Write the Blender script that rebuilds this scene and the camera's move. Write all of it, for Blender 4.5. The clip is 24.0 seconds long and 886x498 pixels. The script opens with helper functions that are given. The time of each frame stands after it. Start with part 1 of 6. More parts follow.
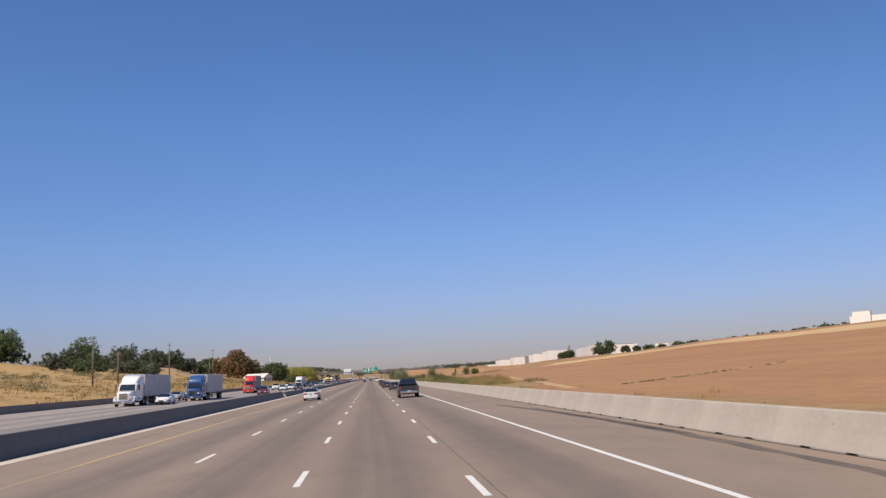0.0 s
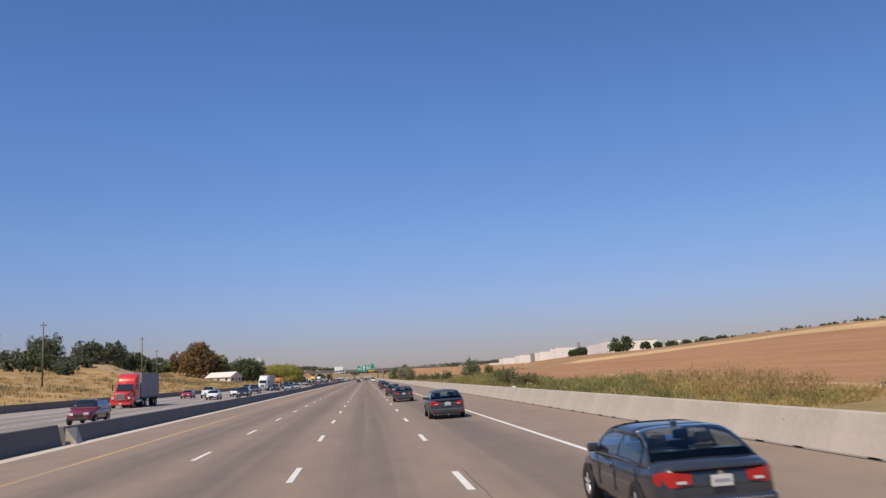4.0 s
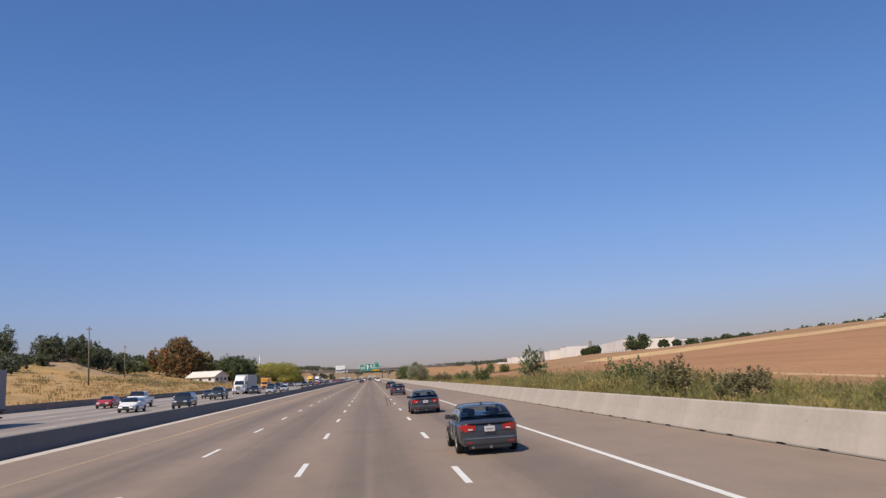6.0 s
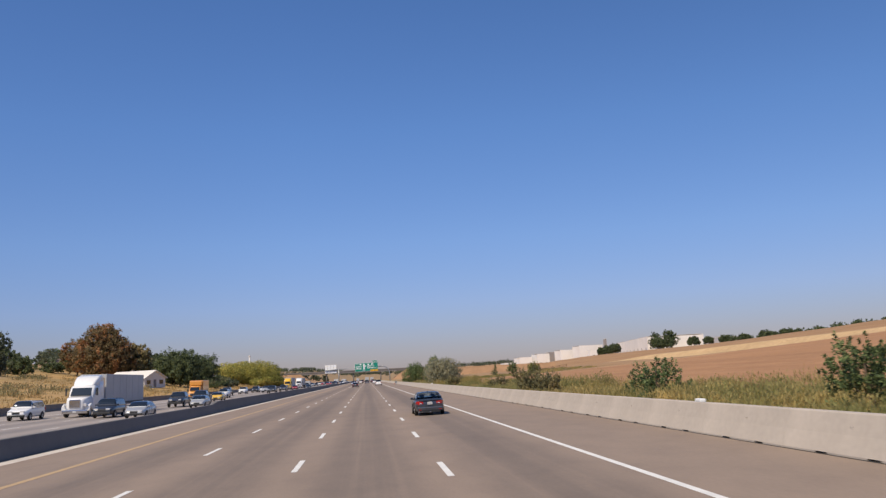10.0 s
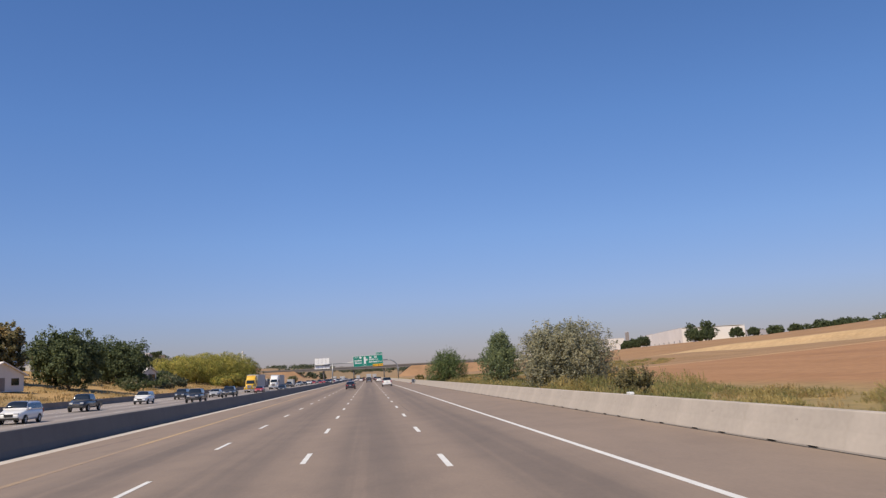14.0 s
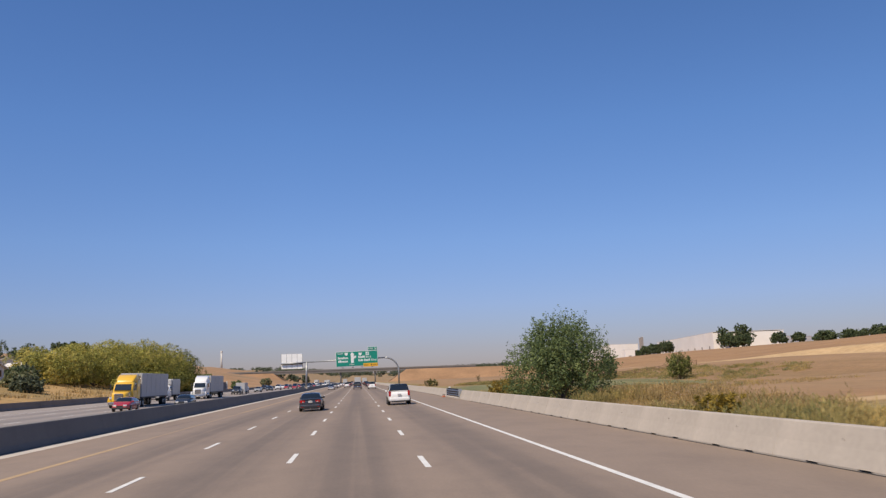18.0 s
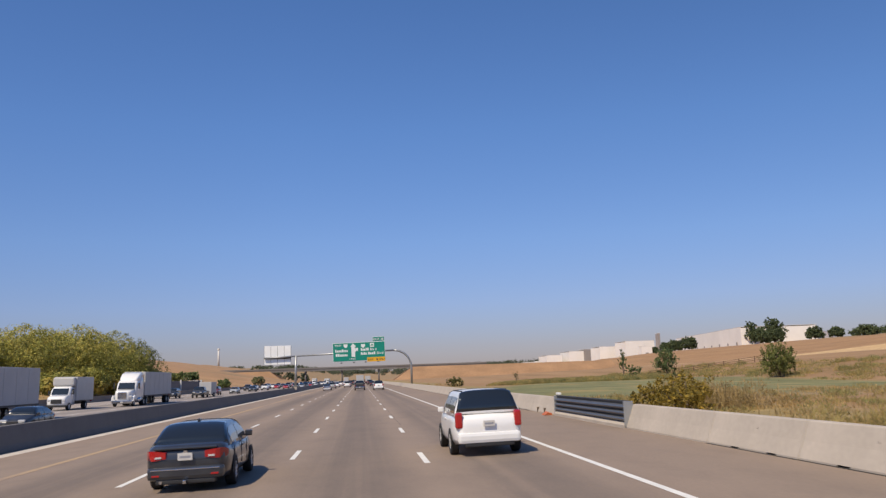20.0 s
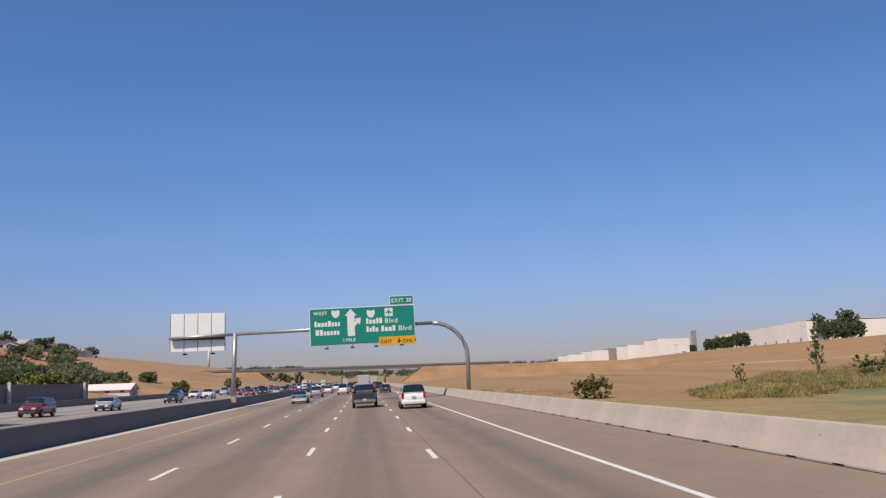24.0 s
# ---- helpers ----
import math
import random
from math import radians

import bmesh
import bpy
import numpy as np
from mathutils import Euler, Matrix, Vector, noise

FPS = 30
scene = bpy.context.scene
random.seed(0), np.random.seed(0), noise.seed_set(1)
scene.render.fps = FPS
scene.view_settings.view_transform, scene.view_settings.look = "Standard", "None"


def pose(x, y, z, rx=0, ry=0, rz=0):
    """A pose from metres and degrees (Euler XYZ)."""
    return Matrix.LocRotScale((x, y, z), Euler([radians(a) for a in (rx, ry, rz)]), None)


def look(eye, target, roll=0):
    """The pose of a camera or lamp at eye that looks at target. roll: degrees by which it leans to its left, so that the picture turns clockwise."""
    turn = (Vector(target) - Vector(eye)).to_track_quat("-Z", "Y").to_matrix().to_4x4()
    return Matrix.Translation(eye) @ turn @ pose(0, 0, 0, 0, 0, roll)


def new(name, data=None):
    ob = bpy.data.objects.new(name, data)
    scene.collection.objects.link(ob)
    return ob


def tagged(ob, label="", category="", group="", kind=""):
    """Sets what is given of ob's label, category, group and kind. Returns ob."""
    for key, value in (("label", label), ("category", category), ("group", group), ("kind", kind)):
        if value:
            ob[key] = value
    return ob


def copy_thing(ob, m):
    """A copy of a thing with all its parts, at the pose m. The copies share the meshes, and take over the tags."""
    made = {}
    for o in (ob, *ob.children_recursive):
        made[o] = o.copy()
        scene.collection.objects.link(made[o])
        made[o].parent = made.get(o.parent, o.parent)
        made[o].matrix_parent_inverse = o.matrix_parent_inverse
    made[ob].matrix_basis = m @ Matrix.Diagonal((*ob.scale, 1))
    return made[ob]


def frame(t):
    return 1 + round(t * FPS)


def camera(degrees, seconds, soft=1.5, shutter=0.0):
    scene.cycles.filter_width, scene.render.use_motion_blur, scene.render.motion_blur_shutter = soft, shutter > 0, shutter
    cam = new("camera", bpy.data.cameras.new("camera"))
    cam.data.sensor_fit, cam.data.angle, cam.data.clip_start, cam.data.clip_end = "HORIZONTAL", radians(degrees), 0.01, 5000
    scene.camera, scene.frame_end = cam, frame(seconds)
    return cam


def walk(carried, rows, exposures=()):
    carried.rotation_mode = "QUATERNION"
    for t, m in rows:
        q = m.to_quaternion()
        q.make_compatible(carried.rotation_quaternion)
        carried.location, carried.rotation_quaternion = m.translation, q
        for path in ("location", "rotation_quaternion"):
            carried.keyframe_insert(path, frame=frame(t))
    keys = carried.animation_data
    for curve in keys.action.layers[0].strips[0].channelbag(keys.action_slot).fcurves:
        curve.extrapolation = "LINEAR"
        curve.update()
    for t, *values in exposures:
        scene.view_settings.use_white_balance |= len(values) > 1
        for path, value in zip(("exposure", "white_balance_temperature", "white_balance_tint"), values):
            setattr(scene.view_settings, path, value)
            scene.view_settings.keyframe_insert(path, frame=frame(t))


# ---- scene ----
# A wide lens behind a windscreen, carried along the lane at about 24 m/s.
cam = camera(55.98, 24.0, soft=1.35, shutter=0.15)
PATH = [
    (0, pose(1.657, -20.06, 2.227, 98.569, 2.642, -4.924)),
    (0.5, pose(1.603, -7.89, 2.226, 98.552, 2.642, -4.973)),
    (1, pose(1.573, 4.26, 2.225, 98.593, 2.645, -5.021)),
    (1.5, pose(1.597, 16.35, 2.226, 98.560, 2.649, -4.936)),
    (3.5, pose(1.739, 64.66, 2.228, 98.528, 2.681, -5.308)),
    (4, pose(1.772, 76.73, 2.229, 98.512, 2.689, -5.229)),
    (4.5, pose(1.787, 88.73, 2.229, 98.415, 2.697, -5.251)),
    (5, pose(1.790, 100.67, 2.229, 98.609, 2.705, -5.089)),
    (5.5, pose(1.786, 112.58, 2.229, 98.606, 2.713, -4.972)),
    (6, pose(1.774, 124.49, 2.229, 98.508, 2.722, -4.963)),
    (6.5, pose(1.759, 136.40, 2.229, 98.535, 2.732, -4.977)),
    (7, pose(1.745, 148.33, 2.229, 98.494, 2.742, -4.954)),
    (7.5, pose(1.739, 160.28, 2.228, 98.511, 2.753, -5.078)),
    (8, pose(1.747, 172.25, 2.229, 98.455, 2.765, -5.273)),
    (8.5, pose(1.772, 184.25, 2.229, 98.571, 2.778, -5.077)),
    (9, pose(1.814, 196.28, 2.230, 98.538, 2.793, -5.284)),
    (9.5, pose(1.870, 208.35, 2.231, 98.447, 2.810, -5.316)),
    (10, pose(1.924, 220.43, 2.232, 98.615, 2.831, -5.143)),
    (10.5, pose(1.933, 232.48, 2.232, 98.493, 2.854, -5.233)),
    (12.5, pose(1.903, 280.60, 2.232, 98.404, 2.955, -5.103)),
    (13, pose(1.893, 292.61, 2.231, 98.426, 2.973, -5.046)),
    (13.5, pose(1.878, 304.63, 2.231, 98.449, 2.985, -5.010)),
    (14, pose(1.864, 316.66, 2.231, 98.422, 2.994, -5.030)),
    (14.5, pose(1.857, 328.72, 2.231, 98.382, 2.999, -5.016)),
    (15, pose(1.859, 340.79, 2.231, 98.362, 3.001, -5.136)),
    (15.5, pose(1.868, 352.86, 2.231, 97.473, 1.928, -5.528)),
    (16, pose(1.880, 364.91, 2.231, 98.590, 1.935, -5.634)),
    (16.5, pose(1.896, 376.95, 2.232, 98.489, 1.943, -5.788)),
    (17, pose(1.917, 388.96, 2.232, 98.730, 1.952, -5.962)),
    (17.5, pose(1.946, 400.98, 2.233, 98.812, 1.960, -5.912)),
    (18, pose(1.974, 413.00, 2.233, 98.767, 1.967, -5.759)),
    (18.5, pose(1.988, 425.03, 2.233, 98.642, 1.973, -5.683)),
    (20.5, pose(2.017, 473.17, 2.234, 98.672, 1.982, -5.579)),
    (21, pose(2.000, 485.22, 2.234, 98.669, 1.982, -5.567)),
    (21.5, pose(1.970, 497.26, 2.233, 98.668, 1.983, -5.485)),
    (22, pose(1.933, 509.28, 2.232, 98.702, 1.983, -5.441)),
    (22.5, pose(1.890, 521.26, 2.231, 98.743, 1.984, -5.502)),
    (23, pose(1.841, 533.22, 2.230, 98.815, 1.985, -5.392)),
    (23.5, pose(1.787, 545.15, 2.229, 98.792, 1.986, -5.463)),
    (24, pose(1.729, 557.06, 2.228, 98.791, 1.987, -5.411)),
]
walk(cam, PATH, exposures=[(0, 0.06), (1.5, 0.04), (4, 0.0), (24, 0.0)])

# ---- daylight ----
SUN_TO = Vector((-0.50, -0.54, 0.95)).normalized()
world = bpy.data.worlds.new("sky")
scene.world = world
world.use_nodes = True
wt = world.node_tree
sky = wt.nodes.new("ShaderNodeTexSky")
sky.sky_type = "NISHITA"
sky.sun_disc = False
sky.sun_elevation = math.asin(SUN_TO.z)
sky.sun_rotation = math.atan2(SUN_TO.x, SUN_TO.y)
sky.altitude = 800
sky.air_density = 1.0
sky.dust_density = 0.8
sky.ozone_density = 2.0
# dry-country sky: deep blue above, a dull violet-brown haze towards the horizon
way = wt.nodes.new("ShaderNodeTexCoord")
split = wt.nodes.new("ShaderNodeSeparateXYZ")
haze = wt.nodes.new("ShaderNodeValToRGB")
tint = wt.nodes.new("ShaderNodeMix")
tint.data_type, tint.blend_type = "RGBA", "MULTIPLY"
tint.inputs["Factor"].default_value = 1.0
stops = [(0.0, (0.575, 0.49, 0.51)), (0.035, (0.62, 0.548, 0.588)), (0.085, (0.695, 0.69, 0.785)), (0.16, (0.73, 0.82, 0.915)), (0.29, (0.70, 0.90, 1.03)), (0.6, (0.60, 0.88, 1.05))]
while len(haze.color_ramp.elements) < len(stops):
    haze.color_ramp.elements.new(0.5)
for el, (at, col) in zip(haze.color_ramp.elements, stops):
    el.position, el.color = at, (*col, 1)
wt.links.new(way.outputs["Generated"], split.inputs[0])
wt.links.new(split.outputs["Z"], haze.inputs["Fac"])
wt.links.new(sky.outputs["Color"], tint.inputs[6])
wt.links.new(haze.outputs["Color"], tint.inputs[7])
blue = wt.nodes.new("ShaderNodeMix")
blue.data_type, blue.blend_type = "RGBA", "MULTIPLY"
blue.inputs["Factor"].default_value = 1.0
blue.inputs[7].default_value = (0.98, 1.0, 1.2, 1)
# sky dimmed slightly towards left and right, tuned to fit the view
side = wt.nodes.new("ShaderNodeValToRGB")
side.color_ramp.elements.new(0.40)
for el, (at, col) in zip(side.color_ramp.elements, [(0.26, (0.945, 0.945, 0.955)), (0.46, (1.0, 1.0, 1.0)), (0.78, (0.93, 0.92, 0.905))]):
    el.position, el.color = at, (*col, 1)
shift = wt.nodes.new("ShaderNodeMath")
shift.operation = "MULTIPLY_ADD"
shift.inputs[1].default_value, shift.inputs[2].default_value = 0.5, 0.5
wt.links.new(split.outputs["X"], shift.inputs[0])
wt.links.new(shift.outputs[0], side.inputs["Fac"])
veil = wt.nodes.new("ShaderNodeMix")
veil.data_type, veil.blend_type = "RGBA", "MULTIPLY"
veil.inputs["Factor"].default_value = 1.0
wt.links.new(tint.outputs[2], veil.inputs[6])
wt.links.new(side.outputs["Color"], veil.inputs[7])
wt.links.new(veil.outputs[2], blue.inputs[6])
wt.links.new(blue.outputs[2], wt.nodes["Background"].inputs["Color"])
wt.nodes["Background"].inputs["Strength"].default_value = 0.109
sun_lamp = bpy.data.lights.new("sun", "SUN")
sun_lamp.energy = 5.0
sun_lamp.angle = radians(0.53)
sun_lamp.color = (1.0, 0.855, 0.64)
sun = new("sun", sun_lamp)
sun.matrix_world = look(SUN_TO * 200, (0, 0, 0))

# ---- materials ----
class Nodes:
    """A small writer of node trees."""

    def __init__(self, name):
        self.mat = bpy.data.materials.new(name)
        self.mat.use_nodes = True
        self.tree = self.mat.node_tree
        self.bsdf = self.tree.nodes["Principled BSDF"]
        self.coord = None

    def add(self, kind, **values):
        node = self.tree.nodes.new("ShaderNode" + kind)
        for key, value in values.items():
            if key in node.inputs:
                node.inputs[key].default_value = value
        return node

    def link(self, a, b):
        self.tree.links.new(a, b)

    def where(self):
        if self.coord is None:
            self.coord = self.add("TexCoord").outputs["Object"]
        return self.coord

    def noise(self, scale, detail=3.0, stretch=None, rough=0.55):
        node = self.add("TexNoise", Scale=scale, Detail=detail, Roughness=rough)
        src = self.where()
        if stretch:
            m = self.add("Mapping")
            m.inputs["Scale"].default_value = stretch
            self.link(src, m.inputs["Vector"])
            src = m.outputs["Vector"]
        self.link(src, node.inputs["Vector"])
        return node.outputs["Fac"]

    def ramp(self, fac, stops):
        node = self.add("ValToRGB")
        el = node.color_ramp.elements
        while len(el) < len(stops):
            el.new(0.5)
        for e, (at, col) in zip(el, stops):
            e.position = at
            e.color = (*col, 1) if len(col) == 3 else col
        self.link(fac, node.inputs["Fac"])
        return node.outputs["Color"]

    def mix(self, fac, a, b, blend="MIX"):
        node = self.add("Mix")
        node.data_type = "RGBA"
        node.blend_type = blend
        for sock, value in ((node.inputs["Factor"], fac), (node.inputs[6], a), (node.inputs[7], b)):
            if hasattr(value, "links"):
                self.link(value, sock)
            elif isinstance(value, (int, float)):
                sock.default_value = value
            else:
                sock.default_value = (*value, 1)
        return node.outputs[2]

    def math(self, op, a, b=0.0, clamp=False):
        node = self.add("Math")
        node.operation = op
        node.use_clamp = clamp
        for sock, value in zip(node.inputs, (a, b)):
            if hasattr(value, "links"):
                self.link(value, sock)
            else:
                sock.default_value = value
        return node.outputs[0]

    def xyz(self):
        node = self.add("SeparateXYZ")
        self.link(self.where(), node.inputs[0])
        return node.outputs

    def step(self, value, lo, hi):
        node = self.add("MapRange")
        node.interpolation_type = "SMOOTHSTEP"
        self.link(value, node.inputs["Value"])
        node.inputs["From Min"].default_value = lo
        node.inputs["From Max"].default_value = hi
        return node.outputs["Result"]

    def colour(self, value):
        if hasattr(value, "links"):
            self.link(value, self.bsdf.inputs["Base Color"])
        else:
            self.bsdf.inputs["Base Color"].default_value = (*value, 1)

    def bump(self, height, strength=0.3, distance=0.02):
        node = self.add("Bump", Strength=strength, Distance=distance)
        self.link(height, node.inputs["Height"])
        self.link(node.outputs["Normal"], self.bsdf.inputs["Normal"])

    def done(self, rough=0.6, metal=0.0, coat=0.0):
        self.bsdf.inputs["Roughness"].default_value = rough
        self.bsdf.inputs["Metallic"].default_value = metal
        self.bsdf.inputs["Coat Weight"].default_value = coat
        return self.mat


def tone(c, k):
    return tuple(min(1.0, v * k) for v in c)


def rough_mat(name, c, rough=0.8, var=0.18, big=0.4, small=9.0, bump=0.25, metal=0.0, coat=0.0, islands=0.0):
    """A surface with stains at one scale and grain at another."""
    n = Nodes(name)
    c = tone(c, 0.86)
    a = n.noise(big, 4)
    b = n.noise(small, 3)
    col = n.ramp(a, [(0.3, tone(c, 1 - var)), (0.7, tone(c, 1 + var))])
    grain = n.ramp(b, [(0.3, (1 - var * 0.7,) * 3), (0.7, (1.0, 1.0, 1.0))])
    col = n.mix(1.0, col, grain, "MULTIPLY")
    if islands:
        g = n.add("NewGeometry").outputs["Random Per Island"]
        col = n.mix(1.0, col, n.ramp(g, [(0.0, (1 - islands,) * 3), (1.0, (1.0, 1.0, 1.0))]), "MULTIPLY")
    n.colour(col)
    if bump:
        n.bump(b, bump)
    return n.done(rough, metal, coat)


def paint_mat(name, c, metal=0.0):
    """Car paint: a clear coat over a slightly dusty colour."""
    n = Nodes(name)
    dust = n.step(n.noise(1.7, 4), 0.45, 0.8)
    n.colour(n.mix(n.math("MULTIPLY", dust, 0.18), c, tone(tuple(0.5 * v + 0.12 for v in c), 1.0)))
    return n.done(0.32, metal, 0.7)


def foliage_mat(name, dark, light, warm=None, calm=0.25):
    """Leaves: each its own tone between dark and light (calm draws the tones together), in lighter and darker patches."""
    n = Nodes(name)
    mid = tuple((a + b) / 2 for a, b in zip(dark, light))
    dark = tuple(a + (b - a) * calm for a, b in zip(dark, mid))
    light = tuple(a + (b - a) * calm for a, b in zip(light, mid))
    g = n.add("NewGeometry").outputs["Random Per Island"]
    col = n.ramp(g, [(0.0, dark), (0.55, tuple((a + b) / 2 for a, b in zip(dark, light))), (1.0, light)])
    if warm:
        col = n.mix(n.step(n.noise(0.35, 3), 0.48, 0.62), col, n.ramp(g, [(0.0, tone(warm, 0.6 + 0.4 * calm)), (1.0, warm)]))
    patch = n.ramp(n.noise(0.55, 3), [(0.34, (0.62, 0.66, 0.62)), (0.52, (1.0, 1.0, 1.0)), (0.68, (1.28, 1.22, 1.16))])
    n.colour(n.mix(1.0, col, patch, "MULTIPLY"))
    n.bsdf.inputs["Transmission Weight"].default_value = 0.0
    n.bsdf.inputs["Subsurface Weight"].default_value = 0.0
    # thin leaves let part of the light through
    n.done(0.75)
    glow = n.add("BsdfTranslucent")
    n.link(n.bsdf.inputs["Base Color"].links[0].from_socket, glow.inputs["Color"])
    blend = n.add("MixShader")
    blend.inputs[0].default_value = 0.38
    out = n.mat.node_tree.nodes["Material Output"]
    n.link(n.bsdf.outputs[0], blend.inputs[1])
    n.link(glow.outputs[0], blend.inputs[2])
    n.link(blend.outputs[0], out.inputs["Surface"])
    return n.mat


def glass_mat(name, c=(0.012, 0.015, 0.018)):
    n = Nodes(name)
    n.colour(c)
    n.bsdf.inputs["IOR"].default_value = 1.5
    return n.done(0.06, 0.0, 0.6)


def clear_glass_mat(name):
    n = Nodes(name)
    n.colour((0.62, 0.68, 0.68))
    n.bsdf.inputs["Transmission Weight"].default_value = 1.0
    n.bsdf.inputs["IOR"].default_value = 1.3
    return n.done(0.03, 0.0, 0.3)


def road_mat(name, c, lanes, lane0, span):
    """Pale concrete, darker along the middle of each lane, with stains and fine grain."""
    n = Nodes(name)
    c = tone(c, 0.83)
    x = n.xyz()[0]
    f = n.math("FRACT", n.math("DIVIDE", n.math("SUBTRACT", x, lane0), lanes))
    mid = n.math("SUBTRACT", 1.0, n.math("MULTIPLY", n.math("ABSOLUTE", n.math("SUBTRACT", f, 0.5)), 2.0))
    streak = n.noise(1.0, 4, stretch=(1.6, 0.012, 1.0))
    wear = n.math("MULTIPLY", n.step(mid, 0.05, 0.8), n.step(streak, 0.15, 0.6))
    lanes_only = n.math("MULTIPLY", n.step(x, span[0], span[0] + 0.8), n.math("SUBTRACT", 1.0, n.step(x, span[1] - 0.8, span[1])))
    wear = n.math("MULTIPLY", wear, lanes_only)
    col = n.mix(n.math("MULTIPLY", wear, 0.75), c, tone((c[0] * 0.90, c[1] * 0.93, c[2] * 0.98), 0.66))
    big = n.ramp(n.noise(0.12, 4, stretch=(1.0, 0.25, 1.0)), [(0.3, (0.90, 0.90, 0.90)), (0.7, (1.06, 1.05, 1.04))])
    col = n.mix(1.0, col, big, "MULTIPLY")
    blot = n.ramp(n.noise(0.8, 5, rough=0.65, stretch=(1.0, 0.45, 1.0)), [(0.34, (0.91, 0.91, 0.92)), (0.5, (1.0, 1.0, 1.0)), (0.66, (1.06, 1.055, 1.05))])
    col = n.mix(1.0, col, blot, "MULTIPLY")
    fine = n.noise(14.0, 3)
    col = n.mix(1.0, col, n.ramp(fine, [(0.3, (0.9, 0.9, 0.9)), (0.7, (1.04, 1.04, 1.04))]), "MULTIPLY")
    n.colour(col)
    n.bump(fine, 0.15, 0.01)
    return n.done(0.82)


def worn_paint_mat(name, c, under):
    """Road paint, rubbed through to the concrete in long stretches and in small flecks."""
    n = Nodes(name)
    long_wear = n.step(n.noise(1.0, 2, stretch=(0.05, 0.045, 1.0)), 0.44, 0.60)
    fleck = n.step(n.noise(5.0, 4), 0.42, 0.62)
    gone = n.math("MULTIPLY", n.math("ADD", n.math("MULTIPLY", long_wear, 0.65), n.math("MULTIPLY", fleck, 0.30)), 1.0, True)
    n.colour(n.mix(gone, c, under))
    return n.done(0.8)


def ground_mat():
    """Dry verge, ploughed field, pale track, stubble and the dry bank across the road."""
    n = Nodes("ground_soil_and_grass")
    x, y, z = n.xyz()
    wob = n.math("MULTIPLY", n.math("SUBTRACT", n.noise(0.012, 3), 0.5), 26.0)
    xw = n.math("ADD", x, wob)
    grain = n.noise(0.9, 4)
    mid = n.noise(0.06, 4)
    tuft = n.noise(0.35, 5, rough=0.7)
    plough = n.ramp(n.noise(1.0, 4, stretch=(0.35, 0.02, 1.0)), [(0.3, (0.37, 0.187, 0.078)), (0.7, (0.43, 0.228, 0.102))])
    tan = n.ramp(tuft, [(0.25, (0.52, 0.34, 0.16)), (0.75, (0.66, 0.46, 0.25))])
    stub = n.ramp(n.noise(1.0, 4, stretch=(0.06, 0.012, 1.0)), [(0.3, (0.30, 0.19, 0.085)), (0.5, (0.36, 0.24, 0.12)), (0.7, (0.25, 0.18, 0.08))])
    verge = n.ramp(tuft, [(0.3, (0.22, 0.17, 0.065)), (0.55, (0.36, 0.26, 0.10)), (0.8, (0.17, 0.16, 0.055))])
    green = n.ramp(n.noise(0.12, 5, rough=0.7), [(0.32, (0.14, 0.15, 0.05)), (0.52, (0.205, 0.205, 0.08)), (0.66, (0.32, 0.25, 0.095))])
    green = n.mix(n.math("MULTIPLY", n.step(n.noise(1.0, 4, stretch=(0.12, 0.05, 1.0)), 0.52, 0.66), 0.6), green, (0.36, 0.255, 0.09))
    bank = n.ramp(tuft, [(0.3, (0.43, 0.255, 0.092)), (0.52, (0.53, 0.335, 0.132)), (0.72, (0.28, 0.20, 0.07))])
    bank = n.mix(n.math("MULTIPLY", n.step(n.noise(0.045, 5, rough=0.65), 0.46, 0.62), 0.5), bank, (0.23, 0.18, 0.07))
    early = n.math("MULTIPLY", n.math("SUBTRACT", 1.0, n.step(y, 70.0, 100.0)), 8.0)
    col = n.mix(n.step(n.math("ADD", xw, early), 22.0, 30.0), verge, plough)
    # the far half of the field is stubble
    cross = n.math("ADD", n.math("ADD", y, n.math("MULTIPLY", x, -0.12)), n.math("MULTIPLY", n.math("SUBTRACT", n.noise(0.03, 2), 0.5), 6.0))
    far = n.step(cross, 446.0, 462.0)
    col = n.mix(n.math("MULTIPLY", far, n.step(xw, 20.0, 30.0)), col, n.mix(0.35, stub, plough))
    lawn = n.math("MULTIPLY", n.step(y, 505.0, 530.0), n.math("SUBTRACT", 1.0, n.step(n.math("ADD", n.math("ADD", y, wob), n.math("MULTIPLY", x, -2.7)), 518.0, 542.0)))
    lawn = n.math("MULTIPLY", lawn, n.math("SUBTRACT", 1.0, n.step(n.math("ADD", y, n.math("MULTIPLY", x, -1.05)), 576.0, 586.0)))
    lawn = n.math("MULTIPLY", lawn, n.math("SUBTRACT", 1.0, n.step(x, 75.0, 83.0)))
    col = n.mix(lawn, col, green)
    xs = n.math("ADD", x, n.math("MULTIPLY", n.math("SUBTRACT", n.noise(0.02, 2), 0.5), 4.0))
    col = n.mix(n.step(xs, 166.0, 170.0), col, n.mix(0.45, plough, stub))
    dark = n.math("MULTIPLY", n.step(xs, 166.0, 168.0), n.math("SUBTRACT", 1.0, n.step(xs, 184.0, 192.0)))
    col = n.mix(n.math("MULTIPLY", dark, 0.75), col, (0.16, 0.105, 0.05))
    track = n.math("MULTIPLY", n.step(xs, 151.0, 154.0), n.math("SUBTRACT", 1.0, n.step(xs, 165.0, 168.0)))
    track = n.math("MULTIPLY", track, n.math("SUBTRACT", 1.0, n.step(y, 900.0, 1200.0)))
    col = n.mix(n.math("MULTIPLY", track, 0.95), col, tan)
